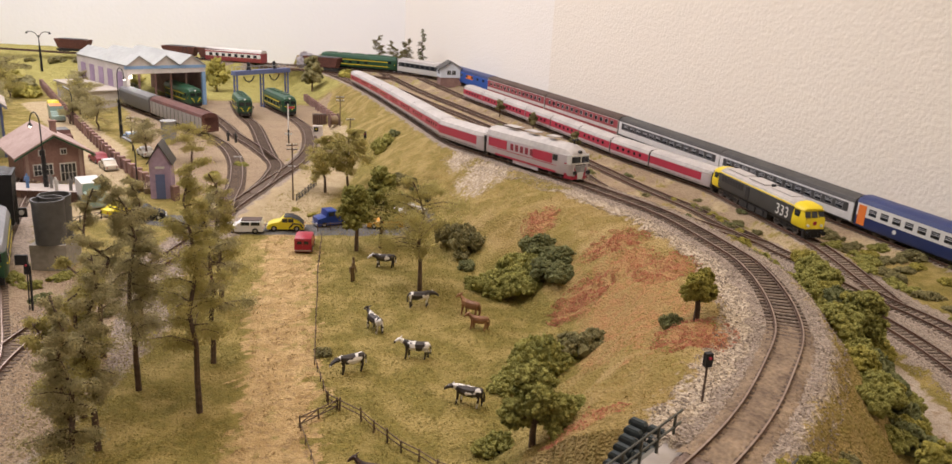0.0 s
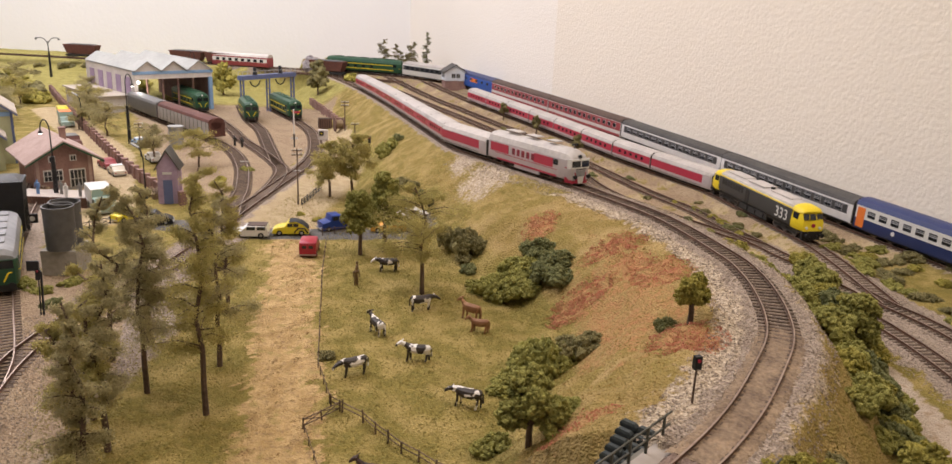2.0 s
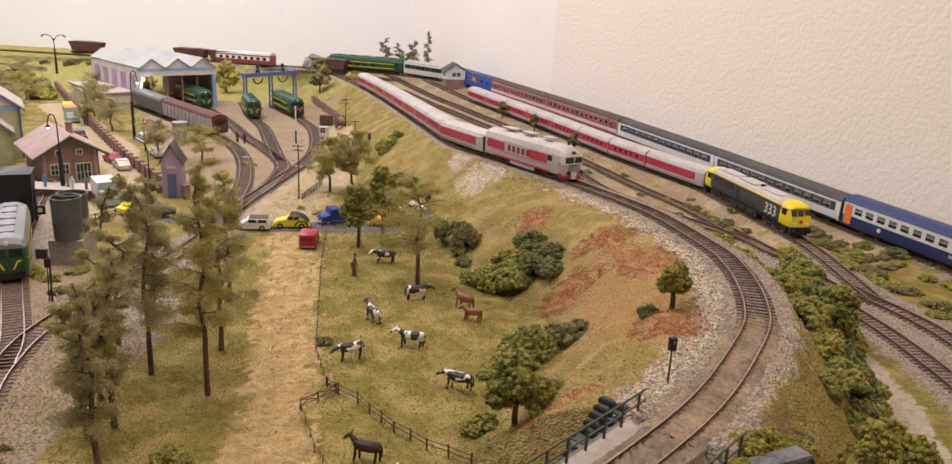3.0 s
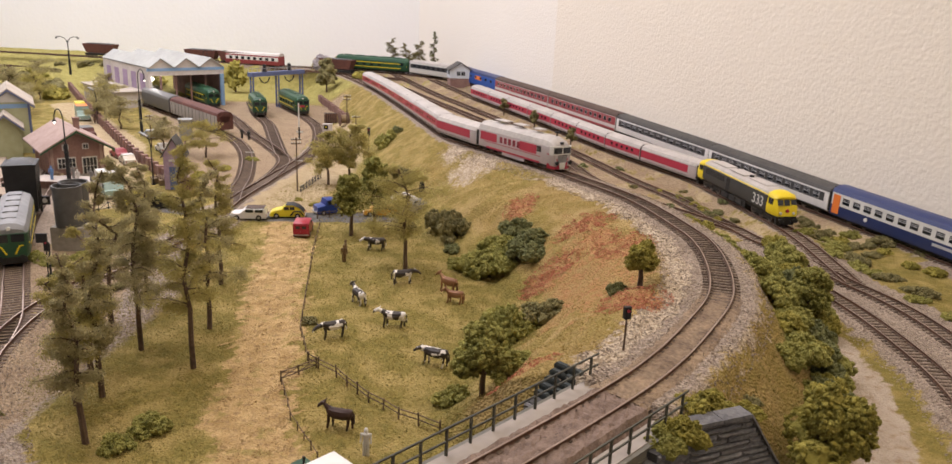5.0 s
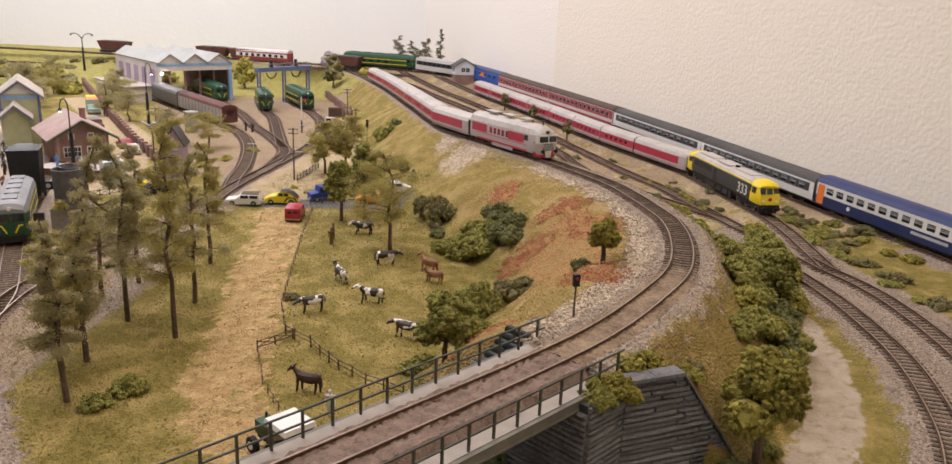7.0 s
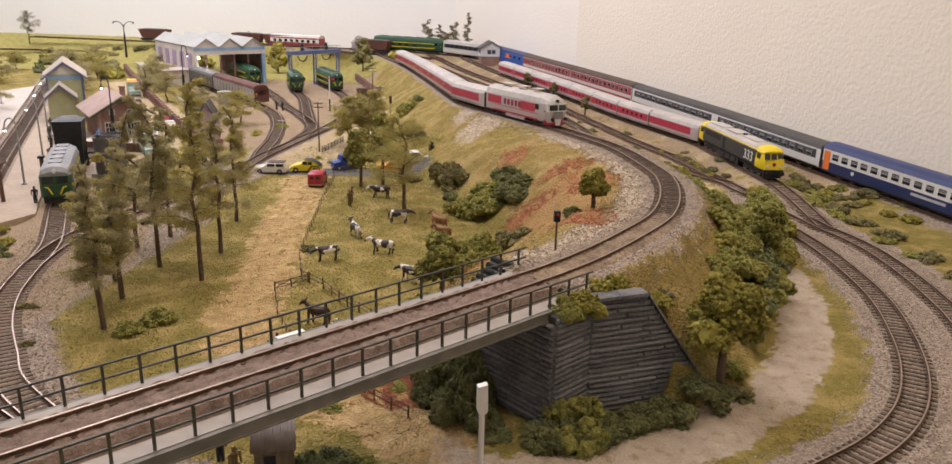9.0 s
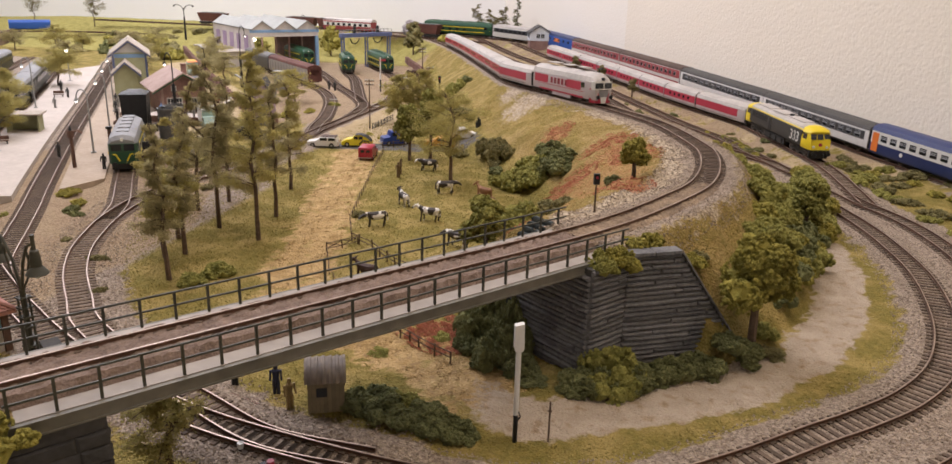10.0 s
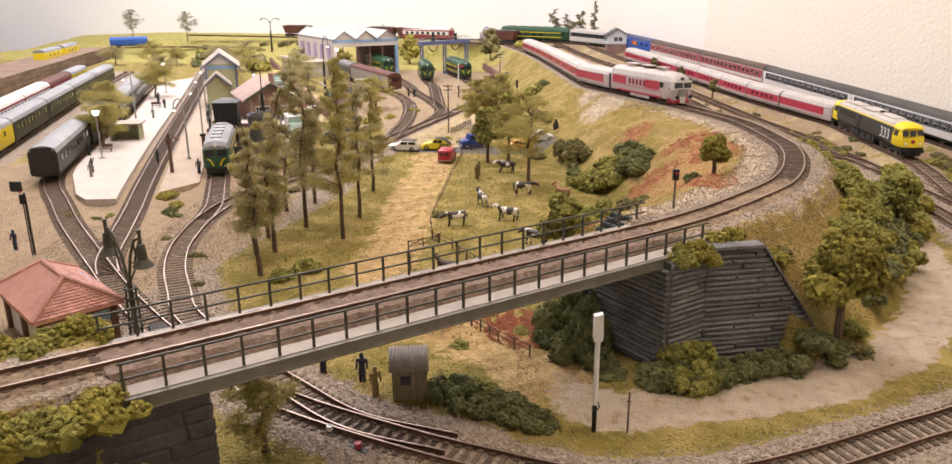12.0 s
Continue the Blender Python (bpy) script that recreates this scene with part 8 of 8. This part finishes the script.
F_BLUE = (paint("figure_dark_blue", (0.03, 0.035, 0.08)), "dark blue")
F_BROWN = (paint("figure_brown", (0.16, 0.10, 0.05)), "brown")
F_WHITE = (paint("figure_white", (0.72, 0.70, 0.68)), "white")
F_BLACK = (paint("figure_black", (0.03, 0.03, 0.03)), "black")
F_GREY = (paint("figure_grey", (0.25, 0.24, 0.23)), "grey")
F_LBLUE = (paint("figure_light_blue", (0.15, 0.28, 0.55)), "light blue")
F_OCHRE = (paint("figure_ochre", (0.32, 0.22, 0.09)), "ochre")
for x, y, c, z, yaw in [(-103, 756, F_BROWN, None, 30), (-106, 776, F_BROWN, None, 100), (-2, 384, F_WHITE, None, 0), (-19, 226, F_BLUE, None, 20), (-4, 212, F_OCHRE, None, 50), (-46, 226, F_BLACK, None, 0),
                        (-590, 1010, F_LBLUE, 11, 0), (-560, 1015, F_GREY, 11, 0), (-545, 1000, F_WHITE, 11, 0), (-530, 1008, F_GREY, 11, 0), (-460, 700, F_BLUE, 6, 20), (-452, 668, F_BLACK, 6, 20), (-512, 790, F_BLACK, 6, 0), (-556, 852, F_GREY, 6, 0), (-600, 930, F_GREY, 6, 0),
                        (-640, 962, F_BLACK, 6, 0), (-655, 985, F_GREY, 6, 30), (-690, 1030, F_BLACK, 6, 0), (-720, 1080, F_GREY, 6, 0), (-745, 1110, F_BLACK, 6, 0), (-665, 712, F_BLACK, 8, 0), (-582, 626, F_BLACK, 8, 0), (-566, 606, F_GREY, 8, 0), (-690, 850, F_LBLUE, 8, 0),
                        (-720, 840, F_BLACK, 8, 0), (-800, 1020, F_GREY, 8, 0), (-860, 1130, F_BLACK, 8, 0), (-930, 1200, F_BLACK, 8, 0), (-940, 1215, F_GREY, 8, 0), (-880, 1060, F_BLACK, 8, 0), (-540, 700, F_BLACK, 8, 0), (-445, 372, F_BLUE, None, 0), (-452, 1440, F_BLACK, None, 0), (-470, 1452, F_BLACK, None, 0),
                        (-478, 752, F_BROWN, None, 0), (-462, 760, F_BLACK, None, 0)]:
    figure(x, y, c, z, yaw, arm=(x, y) == (-582, 626))


def beast_material(name, c1, c2, scale, cut):
    m = bpy.data.materials.new(name)
    m.use_nodes = True
    nt = m.node_tree
    b, tc, n, r, mx = nt.nodes["Principled BSDF"], *[nt.nodes.new("ShaderNode" + k) for k in ("NewGeometry", "TexNoise", "ValToRGB", "Mix")]
    b.inputs["Roughness"].default_value = 0.6
    n.inputs["Scale"].default_value, n.inputs["Detail"].default_value = scale, 1.0
    nt.links.new(tc.outputs["Position"], n.inputs["Vector"])
    r.color_ramp.elements[0].position, r.color_ramp.elements[1].position = cut - 0.012, cut + 0.012
    nt.links.new(n.outputs["Fac"], r.inputs[0])
    mx.data_type = "RGBA"
    mx.inputs[6].default_value, mx.inputs[7].default_value = (*c1, 1), (*c2, 1)
    nt.links.new(r.outputs[0], mx.inputs[0])
    nt.links.new(mx.outputs[2], b.inputs["Base Color"])
    return m


COWHIDE = beast_material("black_and_white_hide", (0.035, 0.026, 0.022), (0.74, 0.70, 0.66), 150, 0.53)
DARKHIDE = beast_material("dark_brown_hide", (0.030, 0.014, 0.012), (0.045, 0.02, 0.016), 60, 0.5)
CHESTNUT = beast_material("chestnut_hide", (0.22, 0.10, 0.045), (0.30, 0.15, 0.07), 60, 0.5)


def beast(name, label, x, y, yaw, mat, L=28.0, H=17.0, neck=0.45, head_up=0.2, category="cow figurine"):
    """Body, legs, neck, head and tail in one mesh; the head points to +x."""
    s = Shape()
    n = 9

    def ring(px, pz, ry, rz):
        return [(px, ry * math.cos(6.2832 * i / n), pz + rz * math.sin(6.2832 * i / n)) for i in range(n)]
    w = L * 0.135
    b = H * 0.68
    s.loft([ring(-L * 0.40, b + 1, w * 0.5, H * 0.10), ring(-L * 0.34, b, w * 0.95, H * 0.22), ring(-L * 0.12, b - 0.6, w * 1.1, H * 0.25), ring(L * 0.12, b - 0.4, w * 1.05, H * 0.24), ring(L * 0.26, b + 0.6, w * 0.85, H * 0.21), ring(L * 0.33, b + 1.4, w * 0.5, H * 0.14)])
    hx, hz = L * (0.33 + neck * 0.35), b + H * head_up
    s.loft([ring(L * 0.24, b + 1.5, w * 0.6, H * 0.17), ring((L * 0.3 + hx) / 2, (b + hz) / 2 + 1.6, w * 0.5, H * 0.13), ring(hx, hz + 1.4, w * 0.42, H * 0.10)])
    s.loft([ring(hx - 1.4, hz + 1.9, w * 0.46, H * 0.10), ring(hx + 1.6, hz + 0.6, w * 0.46, H * 0.10), ring(hx + L * 0.16, hz - H * 0.10, w * 0.30, H * 0.065)])
    for e in (-1, 1):
        for lx, k in ((-L * 0.31, 1.0), (L * 0.25, 0.92)):
            s.tube([(lx, e * w * 0.62, b), (lx + e * 0.8 - 0.6, e * w * 0.62, b * 0.48), (lx + e * 1.3, e * w * 0.62, 0)], 1.35 * k, 6, 0.75)
        s.cyl((hx - 0.8, e * w * 0.4, hz + 2.6), (hx - 1.6, e * w * 0.95, hz + 3.1), 0.6, 0.3, n=5)
    s.tube([(-L * 0.40, 0, b + 1.6), (-L * 0.44, 0, b), (-L * 0.44, 0, b * 0.45)], 0.55, 5, 0.75)
    ob = part(name, s, mat)
    ob.matrix_basis = at(x, y, gz(x, y) - 0.2, yaw)
    return tagged(ob, label, category, "animal figurines")


for x, y, yaw, hu in [(-67, 559, 215, -0.05), (-20, 590, 178, 0.18), (-62, 641, 128, 0.25), (-28, 700, 20, 0.0), (-78, 806, 190, 0.05), (26, 518, 165, 0.0)]:
    beast("cow_figurine", "black and white spotted cow figurine in the meadow", x, y, yaw, COWHIDE, head_up=hu)
beast("horse_figurine", "dark brown horse figurine in the paddock", -27, 414, 172, DARKHIDE, 25, 17, 0.30, 0.30, "horse figurine")
beast("horse_figurine", "chestnut horse figurine on the meadow slope", 20, 684, 150, CHESTNUT, 26, 18, 0.3, 0.30, "horse figurine")
beast("horse_figurine", "chestnut foal figurine on the meadow slope", 29, 655, 175, CHESTNUT, 22, 15, 0.3, 0.2, "horse figurine")


# ---------------------------------------------------------------- road vehicles
TYRE = material("tyre_rubber", (0.02, 0.02, 0.02), 0.8, (0.012, 0.012, 0.012), 200)
HUB = material("hub_cap", (0.45, 0.44, 0.42), 0.4, (0.35, 0.34, 0.33), 200, metal=0.6)


def vehicle(name, label, x, y, yaw, L, W, profile, mat, glass, roof=None, z=None, wheels=(0.2, 0.8), r=3.6, category="car", extra=()):
    """profile: (x share, height) along the roofline from the tail to the nose; glass: (x0, x1, z0, z1) shares on the sides."""
    ob = thing(name, label, category, "road vehicles", at=at(x, y, gz(x, y) if z is None else z, yaw))
    top = [(px * L - L / 2, pz) for px, pz in profile]
    low = [(L / 2, 2.6), (-L / 2, 2.6)]
    rings = []
    for side, k in ((-1, 1.0), (-0.86, 1.0), (0.86, 1.0), (1, 1.0)):
        edge = abs(side) == 1
        rings.append([(px * (0.985 if edge else 1), side * W / 2, max(2.6, pz - (0.9 if edge else 0))) for px, pz in top + low])
    body = part("body", Shape().loft(rings), mat, ob)
    hmax = max(p[1] for p in profile)
    for gx0, gx1, z0, z1 in glass:
        for side in (1, -1):
            part("side_window", Shape().box((gx0 + gx1) / 2 * L - L / 2, side * (W / 2 + 0.02), z0, (gx1 - gx0) * L, 0.5, z1 - z0), GLASS, body)
    if roof:
        hi = [p for p in top if p[1] > hmax - 1.6]
        part("roof", Shape().box((hi[0][0] + hi[-1][0]) / 2, 0, hmax - 0.5, hi[-1][0] - hi[0][0], W * 0.9, 1.0), roof, body)
    for wx in wheels:
        for side in (1, -1):
            wh = part("wheel", Shape().cyl((wx * L - L / 2, side * (W / 2 - 2.2), r), (wx * L - L / 2, side * (W / 2 + 0.3), r), r, n=14), TYRE, ob)
            part("hub_cap", Shape().cyl((wx * L - L / 2, side * (W / 2 + 0.2), r), (wx * L - L / 2, side * (W / 2 + 0.5), r), r * 0.5, n=10), HUB, wh)
    for side in (1, -1):
        part("headlight", Shape().cyl((L / 2 - 0.8, side * W * 0.33, 6), (L / 2 + 0.3, side * W * 0.33, 6), 1.1, n=8), LAMPGLASS, body)
        part("tail_light", Shape().box(-L / 2, side * W * 0.38, 6, 0.8, 1.6, 1.8), RED, body)
    part("bumper", Shape().box(L / 2 + 0.3, 0, 3.4, 1.2, W * 0.96, 1.2), HUB, ob)
    part("bumper", Shape().box(-L / 2 - 0.3, 0, 3.4, 1.2, W * 0.96, 1.2), HUB, ob)
    for f in extra:
        f(ob, body, L, W)
    return ob


SALOON = [(0.0, 6), (0.02, 9.5), (0.16, 10.2), (0.28, 15.5), (0.56, 16), (0.72, 10.4), (0.97, 9.2), (1.0, 6)]
ESTATE = [(0.0, 6), (0.01, 10), (0.05, 15.5), (0.55, 16), (0.70, 10.4), (0.97, 9.2), (1.0, 6)]
BEETLE = [(0.0, 5), (0.05, 10), (0.16, 14.5), (0.34, 18), (0.54, 17.6), (0.66, 12.4), (0.84, 11), (0.97, 8), (1.0, 5)]
VAN = [(0.0, 5), (0.01, 17.5), (0.04, 18.6), (0.62, 18.6), (0.74, 12.2), (0.97, 10.4), (1.0, 5)]
LORRY = [(0.0, 7), (0.01, 29), (0.66, 29.5), (0.665, 20), (0.86, 20.5), (0.93, 13), (0.99, 12), (1.0, 5)]
CARMINE = paint("carmine_car_paint", (0.36, 0.02, 0.04), 0.3)
CARYELLOW = paint("lemon_car_paint", (0.75, 0.62, 0.03), 0.3)
CARCREAM = paint("cream_car_paint", (0.62, 0.55, 0.44), 0.3)
CARORANGE = paint("amber_car_paint", (0.70, 0.30, 0.02), 0.3)
CARBLUE = paint("deep_blue_car_paint", (0.02, 0.05, 0.24), 0.3)
AQUA = paint("grey_green_truck_paint", (0.30, 0.40, 0.35), 0.4)


def rear_doors(ob, body, L, W):
    part("rear_door", Shape().box(-L / 2 - 0.1, W * 0.24, 5, 0.6, W * 0.42, 11.5), CARMINE, body)
    part("rear_door", Shape().box(-L / 2 - 0.1, -W * 0.24, 5, 0.6, W * 0.42, 11.5), CARMINE, body)
    for e in (1, -1):
        part("rear_window", Shape().box(-L / 2 - 0.4, e * W * 0.2, 11.5, 0.5, W * 0.26, 3.4), GLASS, body)


def two_tone(ob, body, L, W):
    part("hood_roof", Shape().loft([[(px * L - L / 2, s * W / 2 * 1.012, pz + 0.15) for s in (-1, -0.8, 0.8, 1)] for px, pz in ((0.02, 7.5), (0.05, 10), (0.16, 14.5), (0.34, 18), (0.54, 17.6))], caps=False, closed=False), BLACK, body, "black folding roof")
    for side in (1, -1):
        part("wing", Shape().tube([(-L / 2 + 1.5, side * W / 2, 4), (-L / 2 + 5, side * (W / 2 + 0.4), 9.5), (-L / 2 + 13, side * (W / 2 + 0.4), 10), (-L / 2 + 18, side * W / 2, 4)], 1.0, 6), BLACK, body)


def box_body(ob, body, L, W):
    part("box", Shape().box(-L * 0.17, 0, 9, L * 0.66, W * 1.06, 21), OFFWHITE, ob, "pale grey canvas box")
    part("windscreen", Shape().box(L * 0.335, 0, 14.5, 2.0, W * 0.82, 5), GLASS, body)


vehicle("delivery_van", "small carmine delivery van parked on the dirt road", -177, 856, 98, 42, 19, VAN, CARMINE, [(0.56, 0.68, 12, 16)], None, extra=(rear_doors,))
vehicle("two_tone_car", "yellow and black vintage car on the tarmac road", -217, 923, 190, 45, 18.5, BEETLE, CARYELLOW, [(0.28, 0.42, 11.5, 16), (0.44, 0.58, 11.5, 16)], None, extra=(two_tone,))
vehicle("estate_car", "white estate car with a dark roof on the tarmac road", -263, 905, 190, 46, 18.5, ESTATE, F_WHITE[0], [(0.08, 0.3, 10.5, 14.6), (0.34, 0.56, 10.5, 14.6)], BROWNROOF)
vehicle("blue_truck", "deep blue vintage truck beside the trees", -168, 955, 215, 44, 19, [(0, 6), (0.01, 12), (0.4, 12), (0.42, 21), (0.7, 21), (0.74, 14), (0.98, 12), (1, 5)], CARBLUE, [(0.5, 0.66, 14, 19)], None, category="truck")
vehicle("estate_car", "amber estate car beside the meadow trees", -100, 958, 190, 46, 18.5, ESTATE, CARORANGE, [(0.1, 0.3, 10.5, 14.6), (0.34, 0.56, 10.5, 14.6)], None)
vehicle("parked_car", "white car behind the meadow trees", -70, 985, 20, 44, 18.5, SALOON, F_WHITE[0], [(0.3, 0.6, 10.6, 14.6)], None)
vehicle("box_truck", "grey-green truck with a pale box on the station road", -492, 990, -52, 70, 26, LORRY, AQUA, [(0.72, 0.84, 14, 18.5)], None, wheels=(0.2, 0.82), r=4.6, category="truck", extra=(box_body,))
vehicle("parked_car", "dark red car on the station road", -608, 1235, 135, 46, 18.5, SALOON, W_RED, [(0.3, 0.6, 10.6, 14.6)], None)
vehicle("parked_car", "cream car with a pale roof on the station road", -570, 1190, 130, 47, 18.5, SALOON, CARCREAM, [(0.3, 0.6, 10.6, 14.6)], OFFWHITE)
vehicle("tank_truck", "grey and brown tank truck on the station road", -735, 1360, -50, 62, 24, [(0, 6), (0.02, 20), (0.1, 26), (0.6, 26), (0.66, 20), (0.9, 19), (0.95, 12), (1, 5)], BROWN, [(0.72, 0.84, 13, 17)], MIDGREY, r=4.4, category="truck")
vehicle("green_truck", "green truck with an orange load on the station road", -880, 1600, -55, 66, 25, LORRY, AQUA, [(0.72, 0.84, 14, 18.5)], ORANGE, r=4.5, category="truck")
vehicle("yellow_van", "yellow van on the station road", -960, 1730, -55, 50, 22, VAN, CARYELLOW, [(0.56, 0.68, 12, 16)], None, category="van")
vehicle("blue_truck", "blue tank truck beside the shed", -905, 1930, -40, 60, 26, LORRY, CARBLUE, [(0.72, 0.84, 14, 18.5)], None, category="truck", r=4.5)
vehicle("parked_car", "lemon car beside the dark barrier", -436, 948, 60, 42, 18, SALOON, CARYELLOW, [(0.3, 0.6, 10.6, 14.6)], None)
vehicle("parked_car", "black car at the level crossing", -395, 935, 20, 44, 18, BEETLE, BLACK, [(0.28, 0.56, 11.5, 16)], None)
vehicle("parked_car", "dark car beside the gantry", -610, 1960, 70, 44, 18, SALOON, BLACK, [(0.3, 0.6, 10.6, 14.6)], None)
vehicle("yellow_van", "yellow van behind the gantry", -640, 2040, 80, 46, 20, VAN, CARYELLOW, [(0.56, 0.68, 12, 16)], None, category="van")
vehicle("parked_car", "light blue car behind the yard wall", -640, 1420, 130, 44, 18, SALOON, LIGHTBLUE, [(0.3, 0.6, 10.6, 14.6)], OFFWHITE)
vehicle("parked_car", "white car behind the yard wall", -560, 1300, 130, 44, 18, SALOON, F_WHITE[0], [(0.3, 0.6, 10.6, 14.6)], None)


def tractor(x, y, yaw):
    ob = thing("tractor", "green tractor with a white cab roof below the bridge", "tractor", at=at(x, y, gz(x, y), yaw))
    part("bonnet", Shape().box(14, 0, 9, 22, 10, 9), GREEN, ob)
    part("chassis", Shape().box(4, 0, 6, 40, 8, 5), BLACK, ob)
    part("cab", Shape().box(-8, 0, 12, 20, 19, 15), GLASS, ob)
    part("cab_roof", Shape().box(-8, 0, 27, 24, 22, 3, top=0.92), WHITEENAMEL, ob)
    for px in (-17, 1):
        for py in (-8.6, 8.6):
            part("pillar", Shape().box(px, py, 12, 1.2, 1.2, 15), WHITEENAMEL, ob)
    part("exhaust", Shape().cyl((14, 3, 18), (14, 3, 27), 0.8, n=6), BLACK, ob)
    for e in (1, -1):
        for wx, r, w in ((-10, 9.5, 5), (18, 5.5, 3.5)):
            wh = part("wheel", Shape().cyl((wx, e * 9, r), (wx, e * (9 + w), r), r, n=16), TYRE, ob)
            part("hub_cap", Shape().cyl((wx, e * (9 + w - 0.2), r), (wx, e * (9 + w + 0.4), r), r * 0.5, n=10), OFFWHITE, wh)
    return ob


tractor(-16, 330, 140)

# ---------------------------------------------------------------- platform furniture and yard clutter
ob = thing("platform_shelter", "small wooden platform shelter with a flat roof", "shelter", at=at(-700, 832, 8, 25))
part("back_wall", Shape().box(0, 12, 0, 44, 2, 26), PALEGREEN, ob)
part("side_wall", Shape().box(-21, 0, 0, 2, 24, 26), PALEGREEN, ob)
part("side_wall", Shape().box(21, 0, 0, 2, 24, 26), PALEGREEN, ob)
part("roof", Shape().box(0, -1, 26, 54, 36, 2.2), BEIGEROOF, ob)
for x, y, z, yaw in ((-662, 742, 8, 30), (-600, 905, 6, 110), (-640, 978, 6, 110), (-880, 1130, 8, 30)):
    ob = thing("bench", "dark wooden platform bench", "bench", "benches", at=at(x, y, z, yaw))
    part("seat", Shape().box(0, 0, 5, 18, 5, 1), WOODBROWN, ob)
    part("backrest", Shape().box(0, 2.4, 7, 18, 0.8, 5), WOODBROWN, ob)
    for px in (-7, 7):
        part("leg", Shape().box(px, 0, 0, 1.2, 4.5, 5), BLACK, ob)
ob = thing("clock_post", "dark post with a small box on the platform", "post", at=at(-530, 790, 6, 20))
part("post", Shape().cyl((0, 0, 0), (0, 0, 24), 2.6, n=8), WOODBROWN, ob)
part("cap", Shape().box(0, 0, 24, 7, 7, 3), BLACK, ob)
CRATE = material("crate_wood", (0.25, 0.18, 0.10), 0.85, (0.16, 0.11, 0.06), 250)
for x, y, yaw, w in ((-460, 1072, 35, 22), (-445, 1058, 30, 16), (-600, 1040, 10, 14)):
    ob = thing("scrap_bin", "low wooden bin heaped with scrap", "bin", "scrap bins", at=at(x, y, gz(x, y), yaw))
    part("box", Shape().box(0, 0, 0, w, w * 0.8, 8, top=1.05), CRATE, ob)
    part("scrap", clumps(np.random.RandomState(int(-x)).uniform(-0.36, 0.36, (26, 3)) * np.array([w, w * 0.8, 3]) + np.array([0, 0, 9]), [1.8] * 26, np.random.RandomState(3)), LEDGE, ob, smooth=0)
ob = thing("round_tank", "low round grey tank in the yard", "tank", at=at(-572, 1426, 0))
part("body", Shape().cyl((0, 0, 0), (0, 0, 38), 13, n=20), ZINC, ob)
part("rim", Shape().cyl((0, 0, 38), (0, 0, 41), 14.5, n=20), ZINC, ob)
for x, y in ((-405, 1310), (-300, 1260), (-385, 1560)):
    ob = thing("yard_sign", "tiny white track marker in the yard", "sign", "yard signs", at=at(x, y, 0, 10))
    part("plate", Shape().box(0, 0, 2, 14, 1, 4), OFFWHITE, ob)
    part("leg", Shape().box(0, 0, 0, 2, 1, 2), BLACK, ob)
ob = thing("black_bird_shape", "black hooded shape standing on the slope", "figurine", at=at(-50, 1000, gz(-50, 1000) - 1, 20))
part("body", Shape().loft([[(4 * w * math.cos(a), 3 * w * math.sin(a), zz) for a in np.linspace(0, 6.2832, 9)[:-1]] for zz, w in ((0, 1.0), (6, 1.1), (12, 0.8), (16, 0.4))]), BLACK, ob)

ob = thing("cable_drum", "brown wooden cable drum lying on its rim", "cable drum", at=at(-316, 1668, gz(-316, 1668), 25))
for x in (-9, 9):
    part("flange", Shape().cyl((x - 1.2, 0, 15), (x + 1.2, 0, 15), 15, n=22), WOODBROWN, ob)
part("core", Shape().cyl((-9, 0, 15), (9, 0, 15), 9.5, n=18), CRATE, ob)
ob = thing("slatted_crate", "dark slatted wooden crate beside the brick wall", "crate", at=at(-362, 1732, gz(-362, 1732), 15))
part("body", Shape().box(0, 0, 0, 29, 22, 22), UNDER, ob)
for k in range(6):
    part("slat", Shape().box(-12.2 + k * 4.9, -11.4, 0, 3.4, 1.0, 24), WOODBROWN, ob)
    part("slat", Shape().box(15, -9 + k * 3.6, 0, 1.0, 2.6, 24), WOODBROWN, ob)
ob = thing("sign_box", "white box with a black square panel in the yard", "sign", at=at(-326, 1562, gz(-326, 1562), 10))
part("box", Shape().box(0, 0, 0, 20, 10, 20), PLASTER, ob)
part("panel", Shape().box(-3, -5.4, 9, 9, 0.9, 9), BLACK, ob)
part("mark", Shape().box(-3, -6.0, 12.4, 3, 0.5, 2.4), YELLOW, ob)
ob = thing("ground_signal", "low black signal with two white round lamps", "signal", at=at(-520, 872, gz(-520, 872), 15))
part("post", Shape().box(0, 0, 0, 2.4, 2.4, 9), BLACK, ob)
head = part("head", Shape().box(0, 0, 9, 21, 3, 11), BLACK, ob)
for x in (-5, 5):
    part("lens", Shape().cyl((x, -1.4, 14.5), (x, -2.4, 14.5), 3.0, n=14), OFFWHITE, head)
